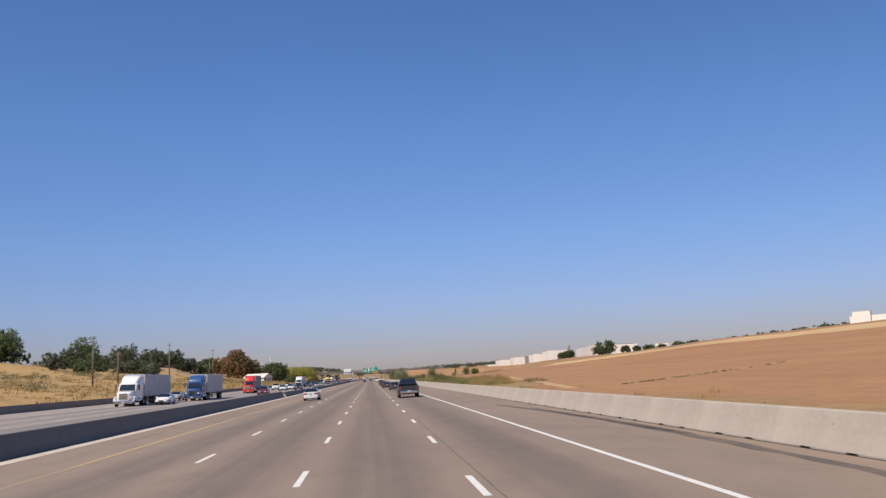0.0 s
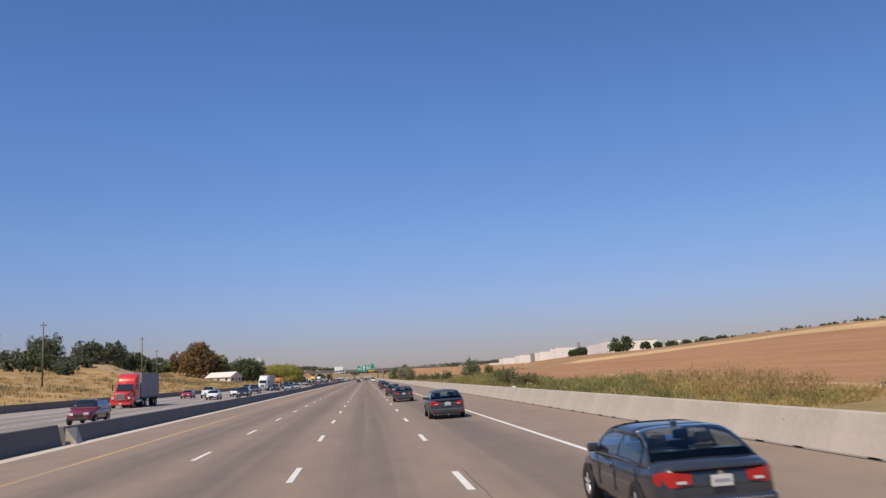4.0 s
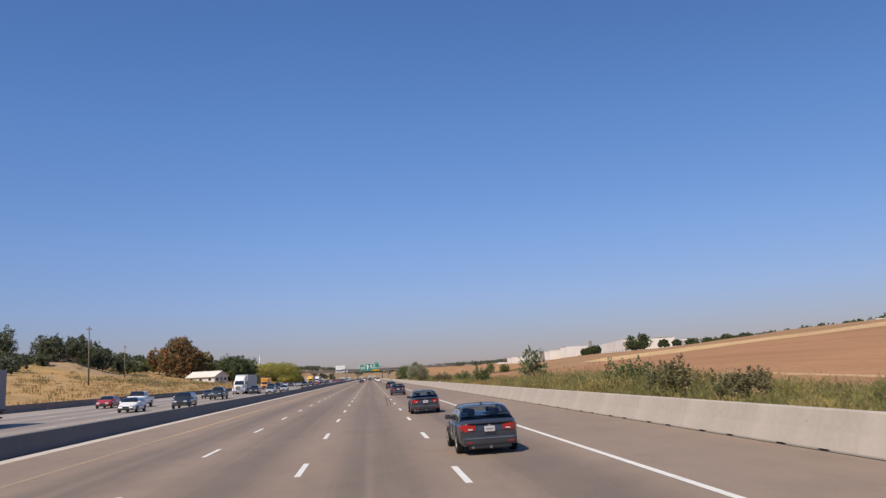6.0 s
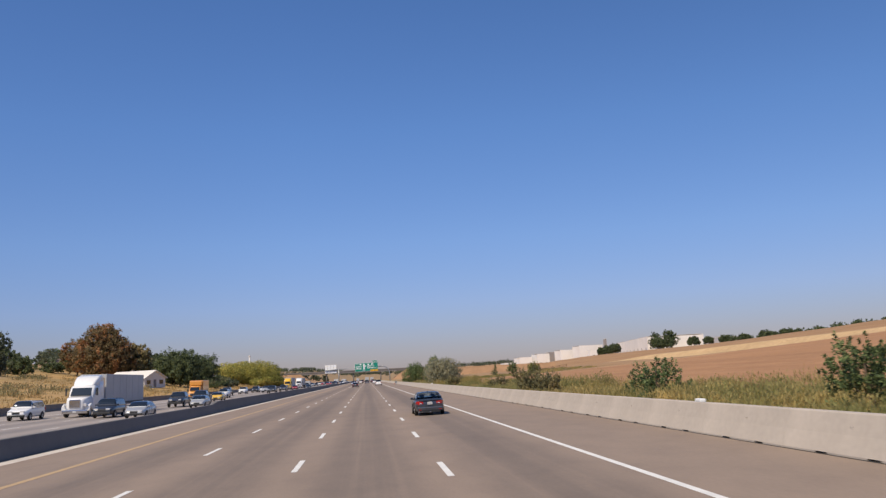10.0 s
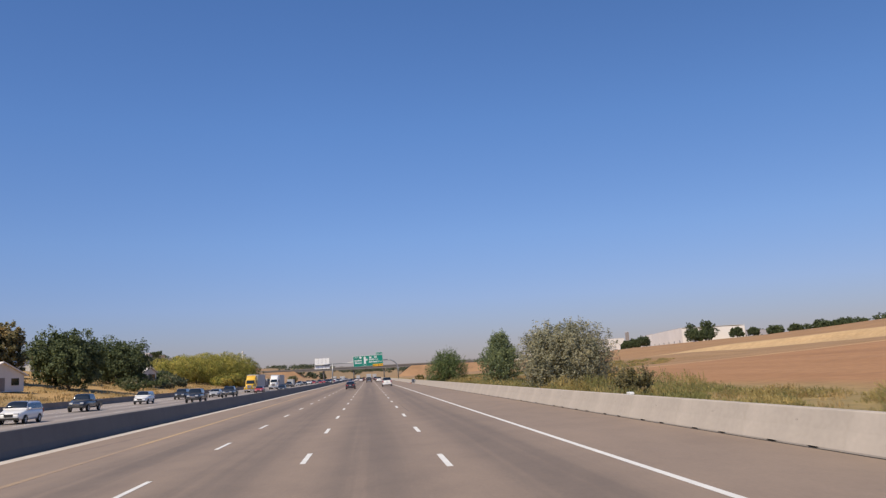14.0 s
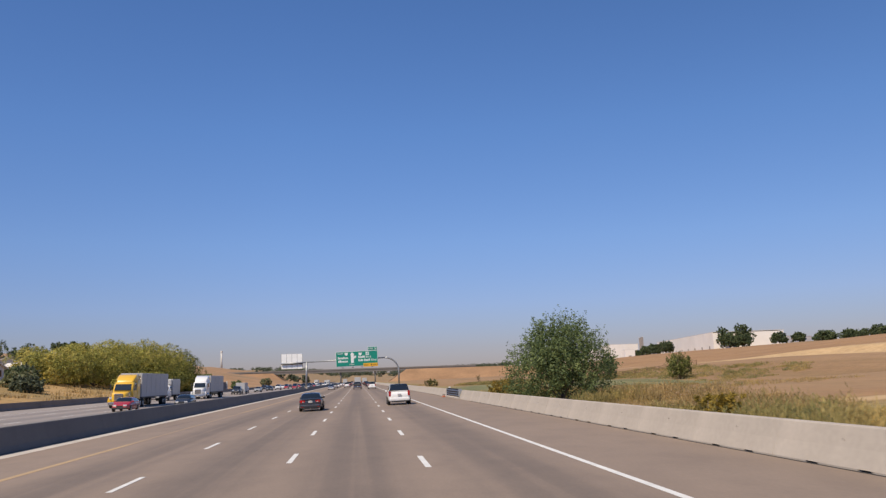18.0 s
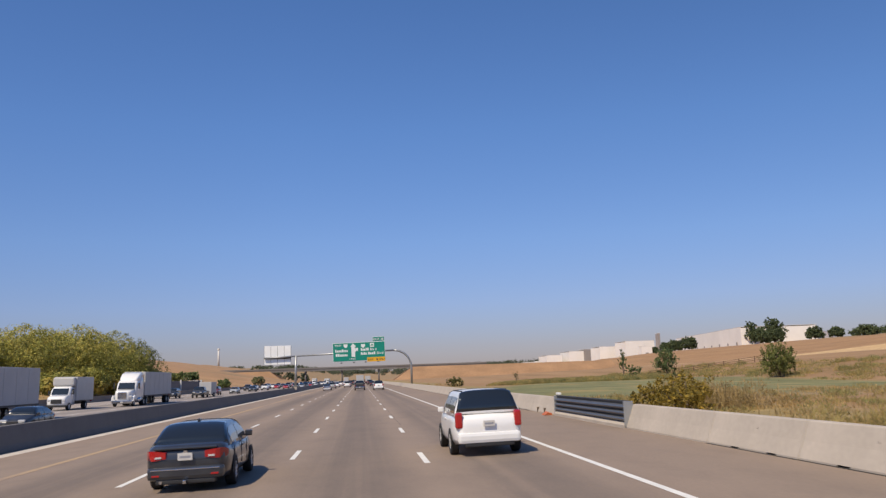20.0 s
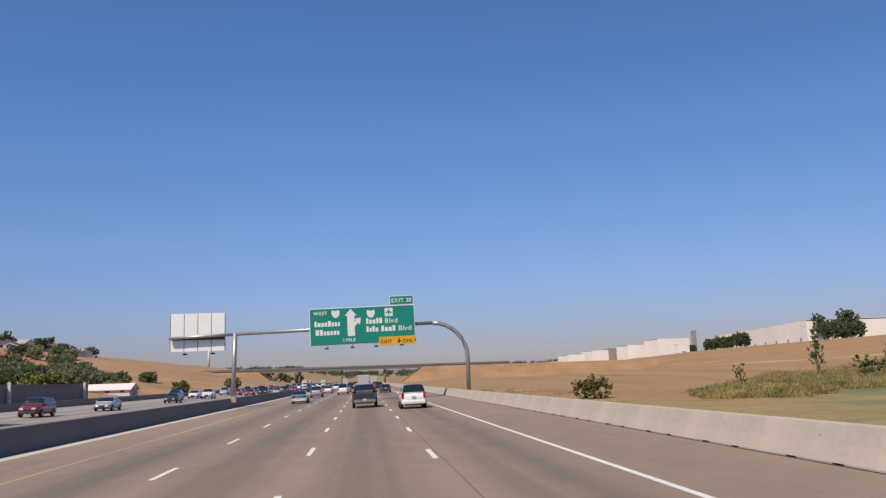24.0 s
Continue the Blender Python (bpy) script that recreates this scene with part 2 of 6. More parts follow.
    px = n.math("ADD", n.math("ADD", x, n.math("MULTIPLY", y, -0.12)), n.math("MULTIPLY", n.math("SUBTRACT", n.noise(0.15, 2), 0.5), 1.0))
    path = n.math("MULTIPLY", n.step(px, 13.5, 13.8), n.math("SUBTRACT", 1.0, n.step(px, 14.7, 15.0)))
    path = n.math("MULTIPLY", path, n.math("MULTIPLY", n.step(y, 60.0, 68.0), n.math("SUBTRACT", 1.0, n.step(y, 190.0, 215.0))))
    col = n.mix(n.math("MULTIPLY", path, 0.85), col, tan)
    rx = n.math("ADD", n.math("ADD", y, n.math("MULTIPLY", x, -0.65)), n.math("MULTIPLY", n.math("SUBTRACT", n.noise(0.25, 2), 0.5), 0.9))
    rut = n.math("MULTIPLY", n.math("MULTIPLY", n.step(rx, 44.9, 45.1), n.math("SUBTRACT", 1.0, n.step(rx, 45.5, 45.8))), n.math("MULTIPLY", n.step(x, 25.0, 27.0), n.math("SUBTRACT", 1.0, n.step(x, 62.0, 75.0))))
    col = n.mix(n.math("MULTIPLY", rut, 0.8), col, (0.50, 0.32, 0.16))
    lane = n.math("MULTIPLY", n.step(cross, 448.6, 449.6), n.math("SUBTRACT", 1.0, n.step(cross, 451.4, 452.6)))
    lane = n.math("MULTIPLY", lane, n.math("MULTIPLY", n.step(x, 21.0, 26.0), n.math("SUBTRACT", 1.0, n.step(x, 100.0, 125.0))))
    col = n.mix(n.math("MULTIPLY", lane, 0.9), col, tan)
    col = n.mix(n.step(xw, 300.0, 340.0), col, stub)
    # far ground dulled to the stubble tone in place of haze
    col = n.mix(n.step(y, 1500.0, 1900.0), col, stub)
    left = n.math("SUBTRACT", 1.0, n.step(x, -34.0, -33.0))
    hill = n.ramp(n.noise(0.05, 4), [(0.3, (0.38, 0.215, 0.10)), (0.7, (0.47, 0.285, 0.145))])
    hill = n.mix(n.math("MULTIPLY", n.step(n.noise(0.03, 5, rough=0.65), 0.47, 0.66), 0.65), hill, (0.23, 0.175, 0.085))
    sx = n.math("MULTIPLY", n.math("ADD", xw, 98.0), 0.075)
    sy = n.math("MULTIPLY", n.math("ADD", y, -424.0), 0.06)
    spur = n.math("ADD", n.math("ADD", n.math("MULTIPLY", sx, sx), n.math("MULTIPLY", sy, sy)), n.math("MULTIPLY", n.math("SUBTRACT", tuft, 0.5), 0.9))
    bank = n.mix(n.math("MULTIPLY", n.math("SUBTRACT", 1.0, n.step(spur, 0.7, 1.5)), 0.8), bank, n.ramp(tuft, [(0.3, (0.36, 0.25, 0.15)), (0.7, (0.52, 0.38, 0.25))]))
    bank = n.mix(n.step(y, 560.0, 700.0), bank, hill)
    # same painted haze for the far bank
    bank = n.mix(n.step(y, 1500.0, 1900.0), bank, stub)
    col = n.mix(left, col, bank)
    # bands left by the drill and the cutter, along the track
    band = n.ramp(n.noise(1.0, 3, stretch=(0.11, 0.004, 0.0)), [(0.34, (0.90, 0.88, 0.85)), (0.5, (1.0, 1.0, 1.0)), (0.66, (1.07, 1.06, 1.04))])
    col = n.mix(n.step(xw, 30.0, 60.0), col, n.mix(1.0, col, band, "MULTIPLY"))
    col = n.mix(1.0, col, n.ramp(grain, [(0.3, (0.82, 0.82, 0.82)), (0.7, (1.08, 1.08, 1.08))]), "MULTIPLY")
    col = n.mix(1.0, col, n.ramp(mid, [(0.3, (0.90, 0.90, 0.90)), (0.7, (1.06, 1.06, 1.06))]), "MULTIPLY")
    n.colour(n.mix(1.0, col, (0.84, 0.84, 0.84), "MULTIPLY"))
    n.bump(tuft, 0.5, 0.15)
    return n.done(0.95)


M = {}
M["road"] = road_mat("pale_concrete_road", (0.298, 0.227, 0.174), 3.66, 0.0, (-7.9, 7.5))
M["road_opp"] = road_mat("grey_concrete_road", (0.37, 0.32, 0.29), 3.67, -34.77, (-31.5, -16.0))
M["ground"] = ground_mat()
M["barrier"] = rough_mat("cast_barrier_concrete", (0.485, 0.425, 0.365), 0.85, 0.12, 0.5, 8, 0.2)
M["gutter"] = rough_mat("pale_gutter_concrete", (0.62, 0.56, 0.50), 0.85, 0.14, 0.6, 8, 0.15)
# dark base tone takes in the shade on the wall's near face
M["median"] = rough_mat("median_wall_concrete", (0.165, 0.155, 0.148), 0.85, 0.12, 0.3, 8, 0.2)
M["wall_far"] = rough_mat("dark_edge_wall", (0.24, 0.20, 0.17), 0.9, 0.15, 0.3, 6, 0.2)
M["white_line"] = rough_mat("white_road_paint", (0.78, 0.77, 0.74), 0.7, 0.08, 1.5, 20, 0.1)
M["yellow_line"] = worn_paint_mat("worn_yellow_paint", (0.43, 0.295, 0.155), (0.262, 0.196, 0.148))
M["rubber"] = rough_mat("tyre_rubber_marks", (0.075, 0.065, 0.06), 0.9, 0.2, 0.8, 12, 0.1)
M["oil"] = rough_mat("dark_shoulder_stain", (0.15, 0.12, 0.10), 0.85, 0.25, 0.5, 5, 0.1)
M["slot"] = rough_mat("dark_hole_and_joint", (0.05, 0.045, 0.04), 0.95, 0.2, 2, 10, 0.1)
M["galv"] = rough_mat("galvanised_steel", (0.42, 0.43, 0.44), 0.45, 0.1, 1.5, 15, 0.05, 0.6)
M["sign_back"] = rough_mat("bare_aluminium_sheet", (0.96, 0.96, 0.95), 0.5, 0.05, 0.5, 8, 0.03, 0.1)
M["sign_green"] = rough_mat("green_sign_sheeting", (0.0, 0.25, 0.185), 0.5, 0.06, 0.3, 8, 0.02)
M["sign_yellow"] = rough_mat("yellow_sign_sheeting", (0.80, 0.42, 0.02), 0.5, 0.05, 0.5, 8, 0.02)
M["sign_white"] = rough_mat("white_sign_sheeting", (0.82, 0.84, 0.84), 0.5, 0.03, 0.5, 8, 0.02)
M["black"] = rough_mat("black_rubber_panel", (0.03, 0.032, 0.036), 0.55, 0.3, 0.8, 8, 0.2)
M["asphalt"] = rough_mat("dark_asphalt", (0.05, 0.05, 0.05), 0.9)
M["oil_faint"] = rough_mat("faint_grit_stain", (0.25, 0.19, 0.155), 0.9, 0.1, 0.5, 5, 0.1)
M["galv_dark"] = rough_mat("dull_grey_steel", (0.16, 0.165, 0.18), 0.4, 0.15, 1.5, 12, 0.05, 0.5)
M["trim_dark"] = rough_mat("dark_notch_tone", (0.12, 0.09, 0.07), 0.7, 0.2, 2, 12, 0.1)
M["cone"] = rough_mat("faded_orange_plastic", (0.60, 0.16, 0.06), 0.6, 0.2, 2, 12, 0.1)

# ---- building helpers ----
def mesh_from(name, verts, faces, material, smooth=False):
    me = bpy.data.meshes.new(name)
    me.from_pydata([tuple(v) for v in verts], [], [tuple(q) for q in faces])
    me.materials.append(material)
    if smooth:
        me.polygons.foreach_set("use_smooth", [True] * len(me.polygons))
    me.update()
    return me


def piece(name, me, parent=None, at=None, label=""):
    """One mesh object, under a thing where one is given."""
    ob = new(name, me)
    if parent is not None:
        ob.parent = parent
    if at is not None:
        ob.matrix_basis = at if isinstance(at, Matrix) else Matrix.Translation(at)
    if label:
        tagged(ob, label)
    return ob


def part(name, bm, material, parent, label="", at=None, smooth=False):
    me = bpy.data.meshes.new(name)
    bm.to_mesh(me)
    bm.free()
    me.materials.append(material)
    if smooth:
        me.polygons.foreach_set("use_smooth", [True] * len(me.polygons))
    return piece(name, me, parent, at, label)


def add_box(bm, lo, hi, bevel=0.0):
    r = bmesh.ops.create_cube(bm, size=1.0)
    vs = r["verts"]
    for v in vs:
        v.co = Vector([lo[i] + (v.co[i] + 0.5) * (hi[i] - lo[i]) for i in range(3)])
    if bevel > 0:
        es = {e for v in vs for e in v.link_edges}
        bmesh.ops.bevel(bm, geom=list(es), offset=bevel, segments=2, affect="EDGES", profile=0.6)


def box(lo, hi, bevel=0.0):
    bm = bmesh.new()
    add_box(bm, lo, hi, bevel)
    return bm


def extrude_profile(profile, y0, y1, bm=None, cuts=1):
    """A closed x-z outline drawn out along y, with capped ends."""
    bm = bm or bmesh.new()
    rows = []
    for k in range(cuts + 1):
        y = y0 + (y1 - y0) * k / cuts
        rows.append([bm.verts.new((x, y, z)) for x, z in profile])
    n = len(profile)
    for a, b in zip(rows, rows[1:]):
        for i in range(n):
            bm.faces.new((a[i], a[(i + 1) % n], b[(i + 1) % n], b[i]))
    bm.faces.new(rows[0])
    bm.faces.new(list(reversed(rows[-1])))
    bmesh.ops.recalc_face_normals(bm, faces=bm.faces[:])
    return bm


def bridge_profiles(first, last, y0, y1):
    """A length whose outline changes evenly from one profile to another."""
    bm = bmesh.new()
    a = [bm.verts.new((x, y0, z)) for x, z in first]
    b = [bm.verts.new((x, y1, z)) for x, z in last]
    n = len(a)
    for i in range(n):
        bm.faces.new((a[i], a[(i + 1) % n], b[(i + 1) % n], b[i]))
    bm.faces.new(a)
    bm.faces.new(list(reversed(b)))
    bmesh.ops.recalc_face_normals(bm, faces=bm.faces[:])
    return bm


def tube(path, radii, sides=10, bm=None):
    """A round bar along a path of points."""
    bm = bm or bmesh.new()
    rings = []
    pts = [Vector(p) for p in path]
    for i, p in enumerate(pts):
        d = (pts[min(i + 1, len(pts) - 1)] - pts[max(i - 1, 0)]).normalized()
        ref = Vector((0, 0, 1)) if abs(d.z) < 0.9 else Vector((0, 1, 0))
        u = d.cross(ref).normalized()
        w = d.cross(u)
        r = radii[i] if isinstance(radii, (list, tuple)) else radii
        rings.append([bm.verts.new(p + r * (math.cos(2 * math.pi * k / sides) * u + math.sin(2 * math.pi * k / sides) * w)) for k in range(sides)])
    for a, b in zip(rings, rings[1:]):
        for k in range(sides):
            bm.faces.new((a[k], a[(k + 1) % sides], b[(k + 1) % sides], b[k]))
    bm.faces.new(list(reversed(rings[0])))
    bm.faces.new(rings[-1])
    bmesh.ops.recalc_face_normals(bm, faces=bm.faces[:])
    return bm


def empty(name, at, label, category, group="", kind=""):
    ob = new(name)
    ob.empty_display_size = 0.2
    ob.matrix_basis = at if isinstance(at, Matrix) else Matrix.Translation(at)
    return tagged(ob, label, category, group, kind)


def smooth01(v, lo, hi):
    k = max(0.0, min(1.0, (v - lo) / (hi - lo)))
    return k * k * (3 - 2 * k)


# ---- ground ----
def road_z(x):
    """Our carriageway falls towards the median, the other one too."""
    return 0.02 * x if x > -12.7 else -0.508 - 0.02 * x


def ground_z(x, y):
    far = 24.0 * smooth01(y, 1600, 3400) + 12.0 * smooth01(y, 3200, 4600)
    wob = noise.noise(Vector((x * 0.012, y * 0.012, 0.3)))
    if x > 11.6:
        out = max(0.0, x - 13.0)
        # the ploughed field climbs to a track; the slope dies away ahead
        track = float(np.interp(y, (150, 275, 325, 370, 420, 470, 570, 640, 720, 810, 960, 1150), (10.8, 10.7, 11.3, 10.8, 9.5, 8.6, 6.3, 5.3, 5.0, 4.6, 3.4, 1.6)))
        field = 0.10 + track * min(out / 148.0, 1.0) ** (1.5 - 0.5 * smooth01(y, 500, 640))
        hollow = smooth01(y, 490, 560) * (1 - smooth01(y, 650, 800)) * (1 - smooth01(x, 78, 118))
        field = 0.10 + (field - 0.10) * (1 - hollow) - 0.6 * hollow * smooth01(x, 30, 70)
        # above it the land goes on to a low crest
        step = (1.2 + 2.0 * smooth01(y, 420, 560) - 2.9 * smooth01(y, 620, 800)) * smooth01(x, 153, 165)
        k = 0.0665 - 0.0225 * smooth01(y, 520, 1050)
        crest = 2.2 + k * (min(x, 700.0) - 1.7) + 0.00006 * max(0.0, min(x, 700.0) - 320.0) ** 2 - 0.06 * max(0.0, x - 700.0)
        crest += 2.6 * smooth01(y, 900, 1040) * (1 - smooth01(y, 1350, 1500)) * (1 - smooth01(x, 450, 600))
        m = smooth01(x, 172, 268)
        z = (field + step) * (1 - m) + crest * m - 2.5 * smooth01(y, 1200, 1400) * m
        z += wob * min(1.0, out * 0.015)
        return z + far * (0.92 - 0.6 * smooth01(x, 100, 700))
    if x < -37.2:
        out = -37.2 - x
        flat = min(out - 1.0, 26.0) * smooth01(y, 640, 720) * (1 - smooth01(y, 850, 1000)) if out > 1.0 else 0.0
        out -= flat
        cap = 12.5 + 10.8 * smooth01(y, 480, 900) - 4.0 * smooth01(y, 1600, 2600)
        z = 0.22 + min((0.143 + 0.03 * smooth01(y, 720, 980)) * out, cap + 0.012 * out)
        soft = smooth01(out, 0.6 * cap / 0.143, 1.6 * cap / 0.143)
        z -= soft * (1 - soft) * 1.6
        z += wob * min(1.8, out * 0.03)
        # a spur of bare dirt runs down from the trees
        z += 3.8 * math.exp(-((x + 102.0) / 9.0) ** 2 - ((y - 424.0) / 16.0) ** 2)
        return z + far * 0.8
    return -0.75 + far


xs = sorted(set([-4200, -3000, -2200, -1600, -1200, -900, -700, -560, -460, -380, -330, -290, -260, -235]
                + list(range(-220, -36, 6)) + [-37.1, -36.9, -30, -12, 11.5, 11.9, 12.4, 13]
                + list(range(15, 60, 3)) + list(range(60, 200, 10)) + [153, 156, 159, 162, 165, 167, 175] + list(range(200, 420, 20))
                + [450, 490, 540, 600, 660, 720, 800, 900, 1050, 1250, 1500, 1900, 2400, 3200, 4200]))
ys = list(range(-260, 900, 12)) + list(range(900, 1600, 40)) + list(range(1600, 4700, 100))
gv = [(x, y, ground_z(x, y)) for y in ys for x in xs]
nx = len(xs)
gf = [(j * nx + i, j * nx + i + 1, (j + 1) * nx + i + 1, (j + 1) * nx + i) for j in range(len(ys) - 1) for i in range(nx - 1)]
ground = piece("ground", mesh_from("ground", gv, gf, M["ground"], True))
tagged(ground, "rolling dry ground with a ploughed brown field and grassy banks", "ground", kind="structure")

# ---- roads ----
Y0, Y1 = -160.0, 2300.0
ours = [(-12.75, road_z(-12.69)), (11.75, road_z(11.75)), (11.75, -0.6), (-12.75, -0.8)]
road = part("road", extrude_profile(ours, Y0, Y1, cuts=40), M["road"], None)
tagged(road, "pale tan concrete freeway with four worn lanes", "road", kind="structure")
theirs = [(-37.0, road_z(-37.0)), (-12.76, road_z(-12.76)), (-12.76, -0.8), (-37.0, -0.8)]
road_opp = part("road_opposite", extrude_profile(theirs, Y0, Y1, cuts=40), M["road_opp"], None)
tagged(road_opp, "light grey concrete carriageway of the opposing traffic", "road", kind="structure")


def strip_mesh(name, w, length, t, material):
    """A painted stripe with slightly ragged ends."""
    bm = bmesh.new()
    add_box(bm, (-w / 2, -length / 2, 0), (w / 2, length / 2, t), 0.002)
    me = bpy.data.meshes.new(name)
    bm.to_mesh(me)
    bm.free()
    me.materials.append(material)
    return me


dash_me = strip_mesh("lane_dash", 0.15, 3.05, 0.006, M["white_line"])


def dashes(xd, phase, lo, hi, parent):
    k = math.ceil((lo - phase) / 12.192)
    while phase + k * 12.192 < hi:
        piece("lane_dash", dash_me, parent, (xd, phase + k * 12.192, road_z(xd) + 0.002))
        k += 1


for xd, phase in ((0.0, 0.0), (3.66, -3.42), (-3.66, -4.32)):
    dashes(xd, phase, -30.0, 900.0, road)
for xd, phase in ((-20.09, 1.5), (-23.76, 4.0), (-27.43, -2.0)):
    dashes(xd, phase, 40.0, 640.0, road_opp)
for xe, me_name, mk, parent in ((7.31, "edge_line", "white_line", road), (-7.85, "edge_line", "yellow_line", road),
                                (-16.3, "edge_line", "yellow_line", road_opp), (-31.2, "edge_line", "white_line", road_opp)):
    hw = 0.125 if mk == "yellow_line" else 0.08
    bm = box((xe - hw, Y0, road_z(xe) + 0.002), (xe + hw, Y1, road_z(xe) + 0.008))
    part(me_name, bm, M[mk], parent)

part("gutter_strip", box((-12.1, Y0, road_z(-11.8) + 0.0), (-11.42, Y1, road_z(-11.8) + 0.009)), M["gutter"], road, "pale gutter strip")

# ---- barriers ----
SEG = 4.69
# single-slope barrier beside the shoulder, with low drain slots in pairs at its foot
bz = road_z(11.35)


def barrier_profile(slot):
    toe = 0.13 if slot else 0.0
    zt = 0.045
    return [(11.31 + toe, bz - 0.25), (11.31 + toe, bz + zt), (11.31, bz + zt), (11.46, bz + 0.42), (11.60, bz + 0.835), (11.62, bz + 0.855),
            (11.82, bz + 0.855), (11.835, bz + 0.835), (11.95, bz + 0.42), (12.10, bz + zt), (12.10, bz - 0.25)]


def barrier_shift(y):
    """How far the barrier is moved towards the lanes to fit the camera's view."""
    return -0.06 * smooth01(y, 250, 310) - 0.12 * smooth01(y, 440, 500)


def barrier_pose(y):
    """The barrier's place at y, where it is also slightly lowered to fit the view."""
    k = 1.0 - 0.055 * smooth01(y, 230, 310)
    return Matrix.Translation((barrier_shift(y), y, bz * (1 - k))) @ Matrix.Diagonal((1, 1, k, 1))


def barrier_segment():
    bm = bmesh.new()
    marks = [0.004, 0.95, 1.40, 2.80, 3.25, SEG - 0.004]
    for k, (a, b) in enumerate(zip(marks, marks[1:])):
        extrude_profile(barrier_profile(k in (1, 3)), a, b, bm)
    bmesh.ops.remove_doubles(bm, verts=bm.verts[:], dist=0.0005)
    plain = len(bm.faces)
    # dark block stands for a shaded lifting hole; dark strip for the foot joint
    add_box(bm, (11.50, 2.1, bz + 0.50), (11.56, 2.15, bz + 0.58))
    add_box(bm, (11.275, 0.0, bz - 0.02), (11.313, SEG, bz + 0.009))
    bm.faces.ensure_lookup_table()
    for q in bm.faces[plain:]:
        q.material_index = 1
    me = bpy.data.meshes.new("barrier_segment")
    bm.to_mesh(me)
    bm.free()
    me.materials.append(M["barrier"])
    me.materials.append(M["slot"])
    return me


shoulder_barrier = empty("shoulder_barrier", (0, 0, 0), "sloped pale concrete barrier along the shoulder with dark drain slots", "barrier", kind="structure")
seg_me = barrier_segment()
GATE = (490.1, 500.6)
k = -16
while k * SEG < 760:
    a = k * SEG
    if not 480.0 < a < 505.0:
        piece("barrier_segment", seg_me, shoulder_barrier, barrier_pose(a))
    k += 1
bm = extrude_profile(barrier_profile(False), 0.0, Y1 - k * SEG)
part("barrier_run", bm, M["barrier"], shoulder_barrier, at=barrier_pose(k * SEG))

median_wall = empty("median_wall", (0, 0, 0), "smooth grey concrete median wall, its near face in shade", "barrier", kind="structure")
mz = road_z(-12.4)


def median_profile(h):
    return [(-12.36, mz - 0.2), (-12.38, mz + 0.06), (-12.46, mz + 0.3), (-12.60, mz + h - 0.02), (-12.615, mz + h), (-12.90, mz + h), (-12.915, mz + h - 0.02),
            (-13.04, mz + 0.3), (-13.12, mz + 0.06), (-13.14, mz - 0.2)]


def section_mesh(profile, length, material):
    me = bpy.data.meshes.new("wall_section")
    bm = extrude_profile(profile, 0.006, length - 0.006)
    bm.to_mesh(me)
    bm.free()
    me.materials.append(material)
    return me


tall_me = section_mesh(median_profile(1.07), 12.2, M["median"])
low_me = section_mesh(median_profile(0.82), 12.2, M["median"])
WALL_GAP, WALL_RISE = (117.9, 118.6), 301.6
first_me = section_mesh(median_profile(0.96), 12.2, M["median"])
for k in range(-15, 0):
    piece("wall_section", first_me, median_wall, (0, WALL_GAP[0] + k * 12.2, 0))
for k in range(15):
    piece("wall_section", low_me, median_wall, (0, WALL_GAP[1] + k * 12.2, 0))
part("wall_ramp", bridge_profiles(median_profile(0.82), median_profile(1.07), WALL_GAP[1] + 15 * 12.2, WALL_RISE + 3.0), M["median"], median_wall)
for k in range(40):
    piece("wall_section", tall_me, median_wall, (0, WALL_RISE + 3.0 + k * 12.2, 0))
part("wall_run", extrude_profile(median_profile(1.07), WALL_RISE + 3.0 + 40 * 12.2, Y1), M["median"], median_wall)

edge_wall = empty("edge_wall", (0, 0, 0), "low dark concrete wall at the far edge of the road", "barrier", kind="structure")
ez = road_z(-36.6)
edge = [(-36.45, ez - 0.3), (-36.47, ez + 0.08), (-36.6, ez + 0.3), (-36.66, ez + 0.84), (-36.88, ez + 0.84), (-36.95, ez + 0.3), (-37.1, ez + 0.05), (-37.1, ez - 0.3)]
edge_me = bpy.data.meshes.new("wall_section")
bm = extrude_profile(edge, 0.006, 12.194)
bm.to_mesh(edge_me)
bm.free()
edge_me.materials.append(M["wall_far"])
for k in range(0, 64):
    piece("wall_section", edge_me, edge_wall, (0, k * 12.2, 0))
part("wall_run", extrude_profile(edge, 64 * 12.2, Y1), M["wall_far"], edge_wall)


# ---- marks and wear on the carriageway ----
def ribbon(name, pts, w, material, parent, lift=0.003, taper=0.4):
    """A thin mark on the road along (x, y) points."""
    vs, fs = [], []
    for i, (x, y) in enumerate(pts):
        k = i / (len(pts) - 1)
        half = w / 2 * (1 - taper + taper * math.sin(math.pi * min(1, max(0.04, k))))
        half *= 0.8 + 0.4 * noise.noise(Vector((x, y * 0.8, 2.0)))
        for s in (-1, 1):
            vs.append((x + s * half, y, road_z(x + s * half) + lift))
    for i in range(len(pts) - 1):
        fs.append((2 * i, 2 * i + 1, 2 * i + 3, 2 * i + 2))
    return piece(name, mesh_from(name, vs, fs, material), parent)


def line(x0, y0, x1, y1, n=24, wob=0.06, curve=0.0):
    return [(x0 + (x1 - x0) * k / n + wob * noise.noise(Vector((k * 0.7, y0, 0))) + curve * math.sin(math.pi * k / n), y0 + (y1 - y0) * k / n) for k in range(n + 1)]


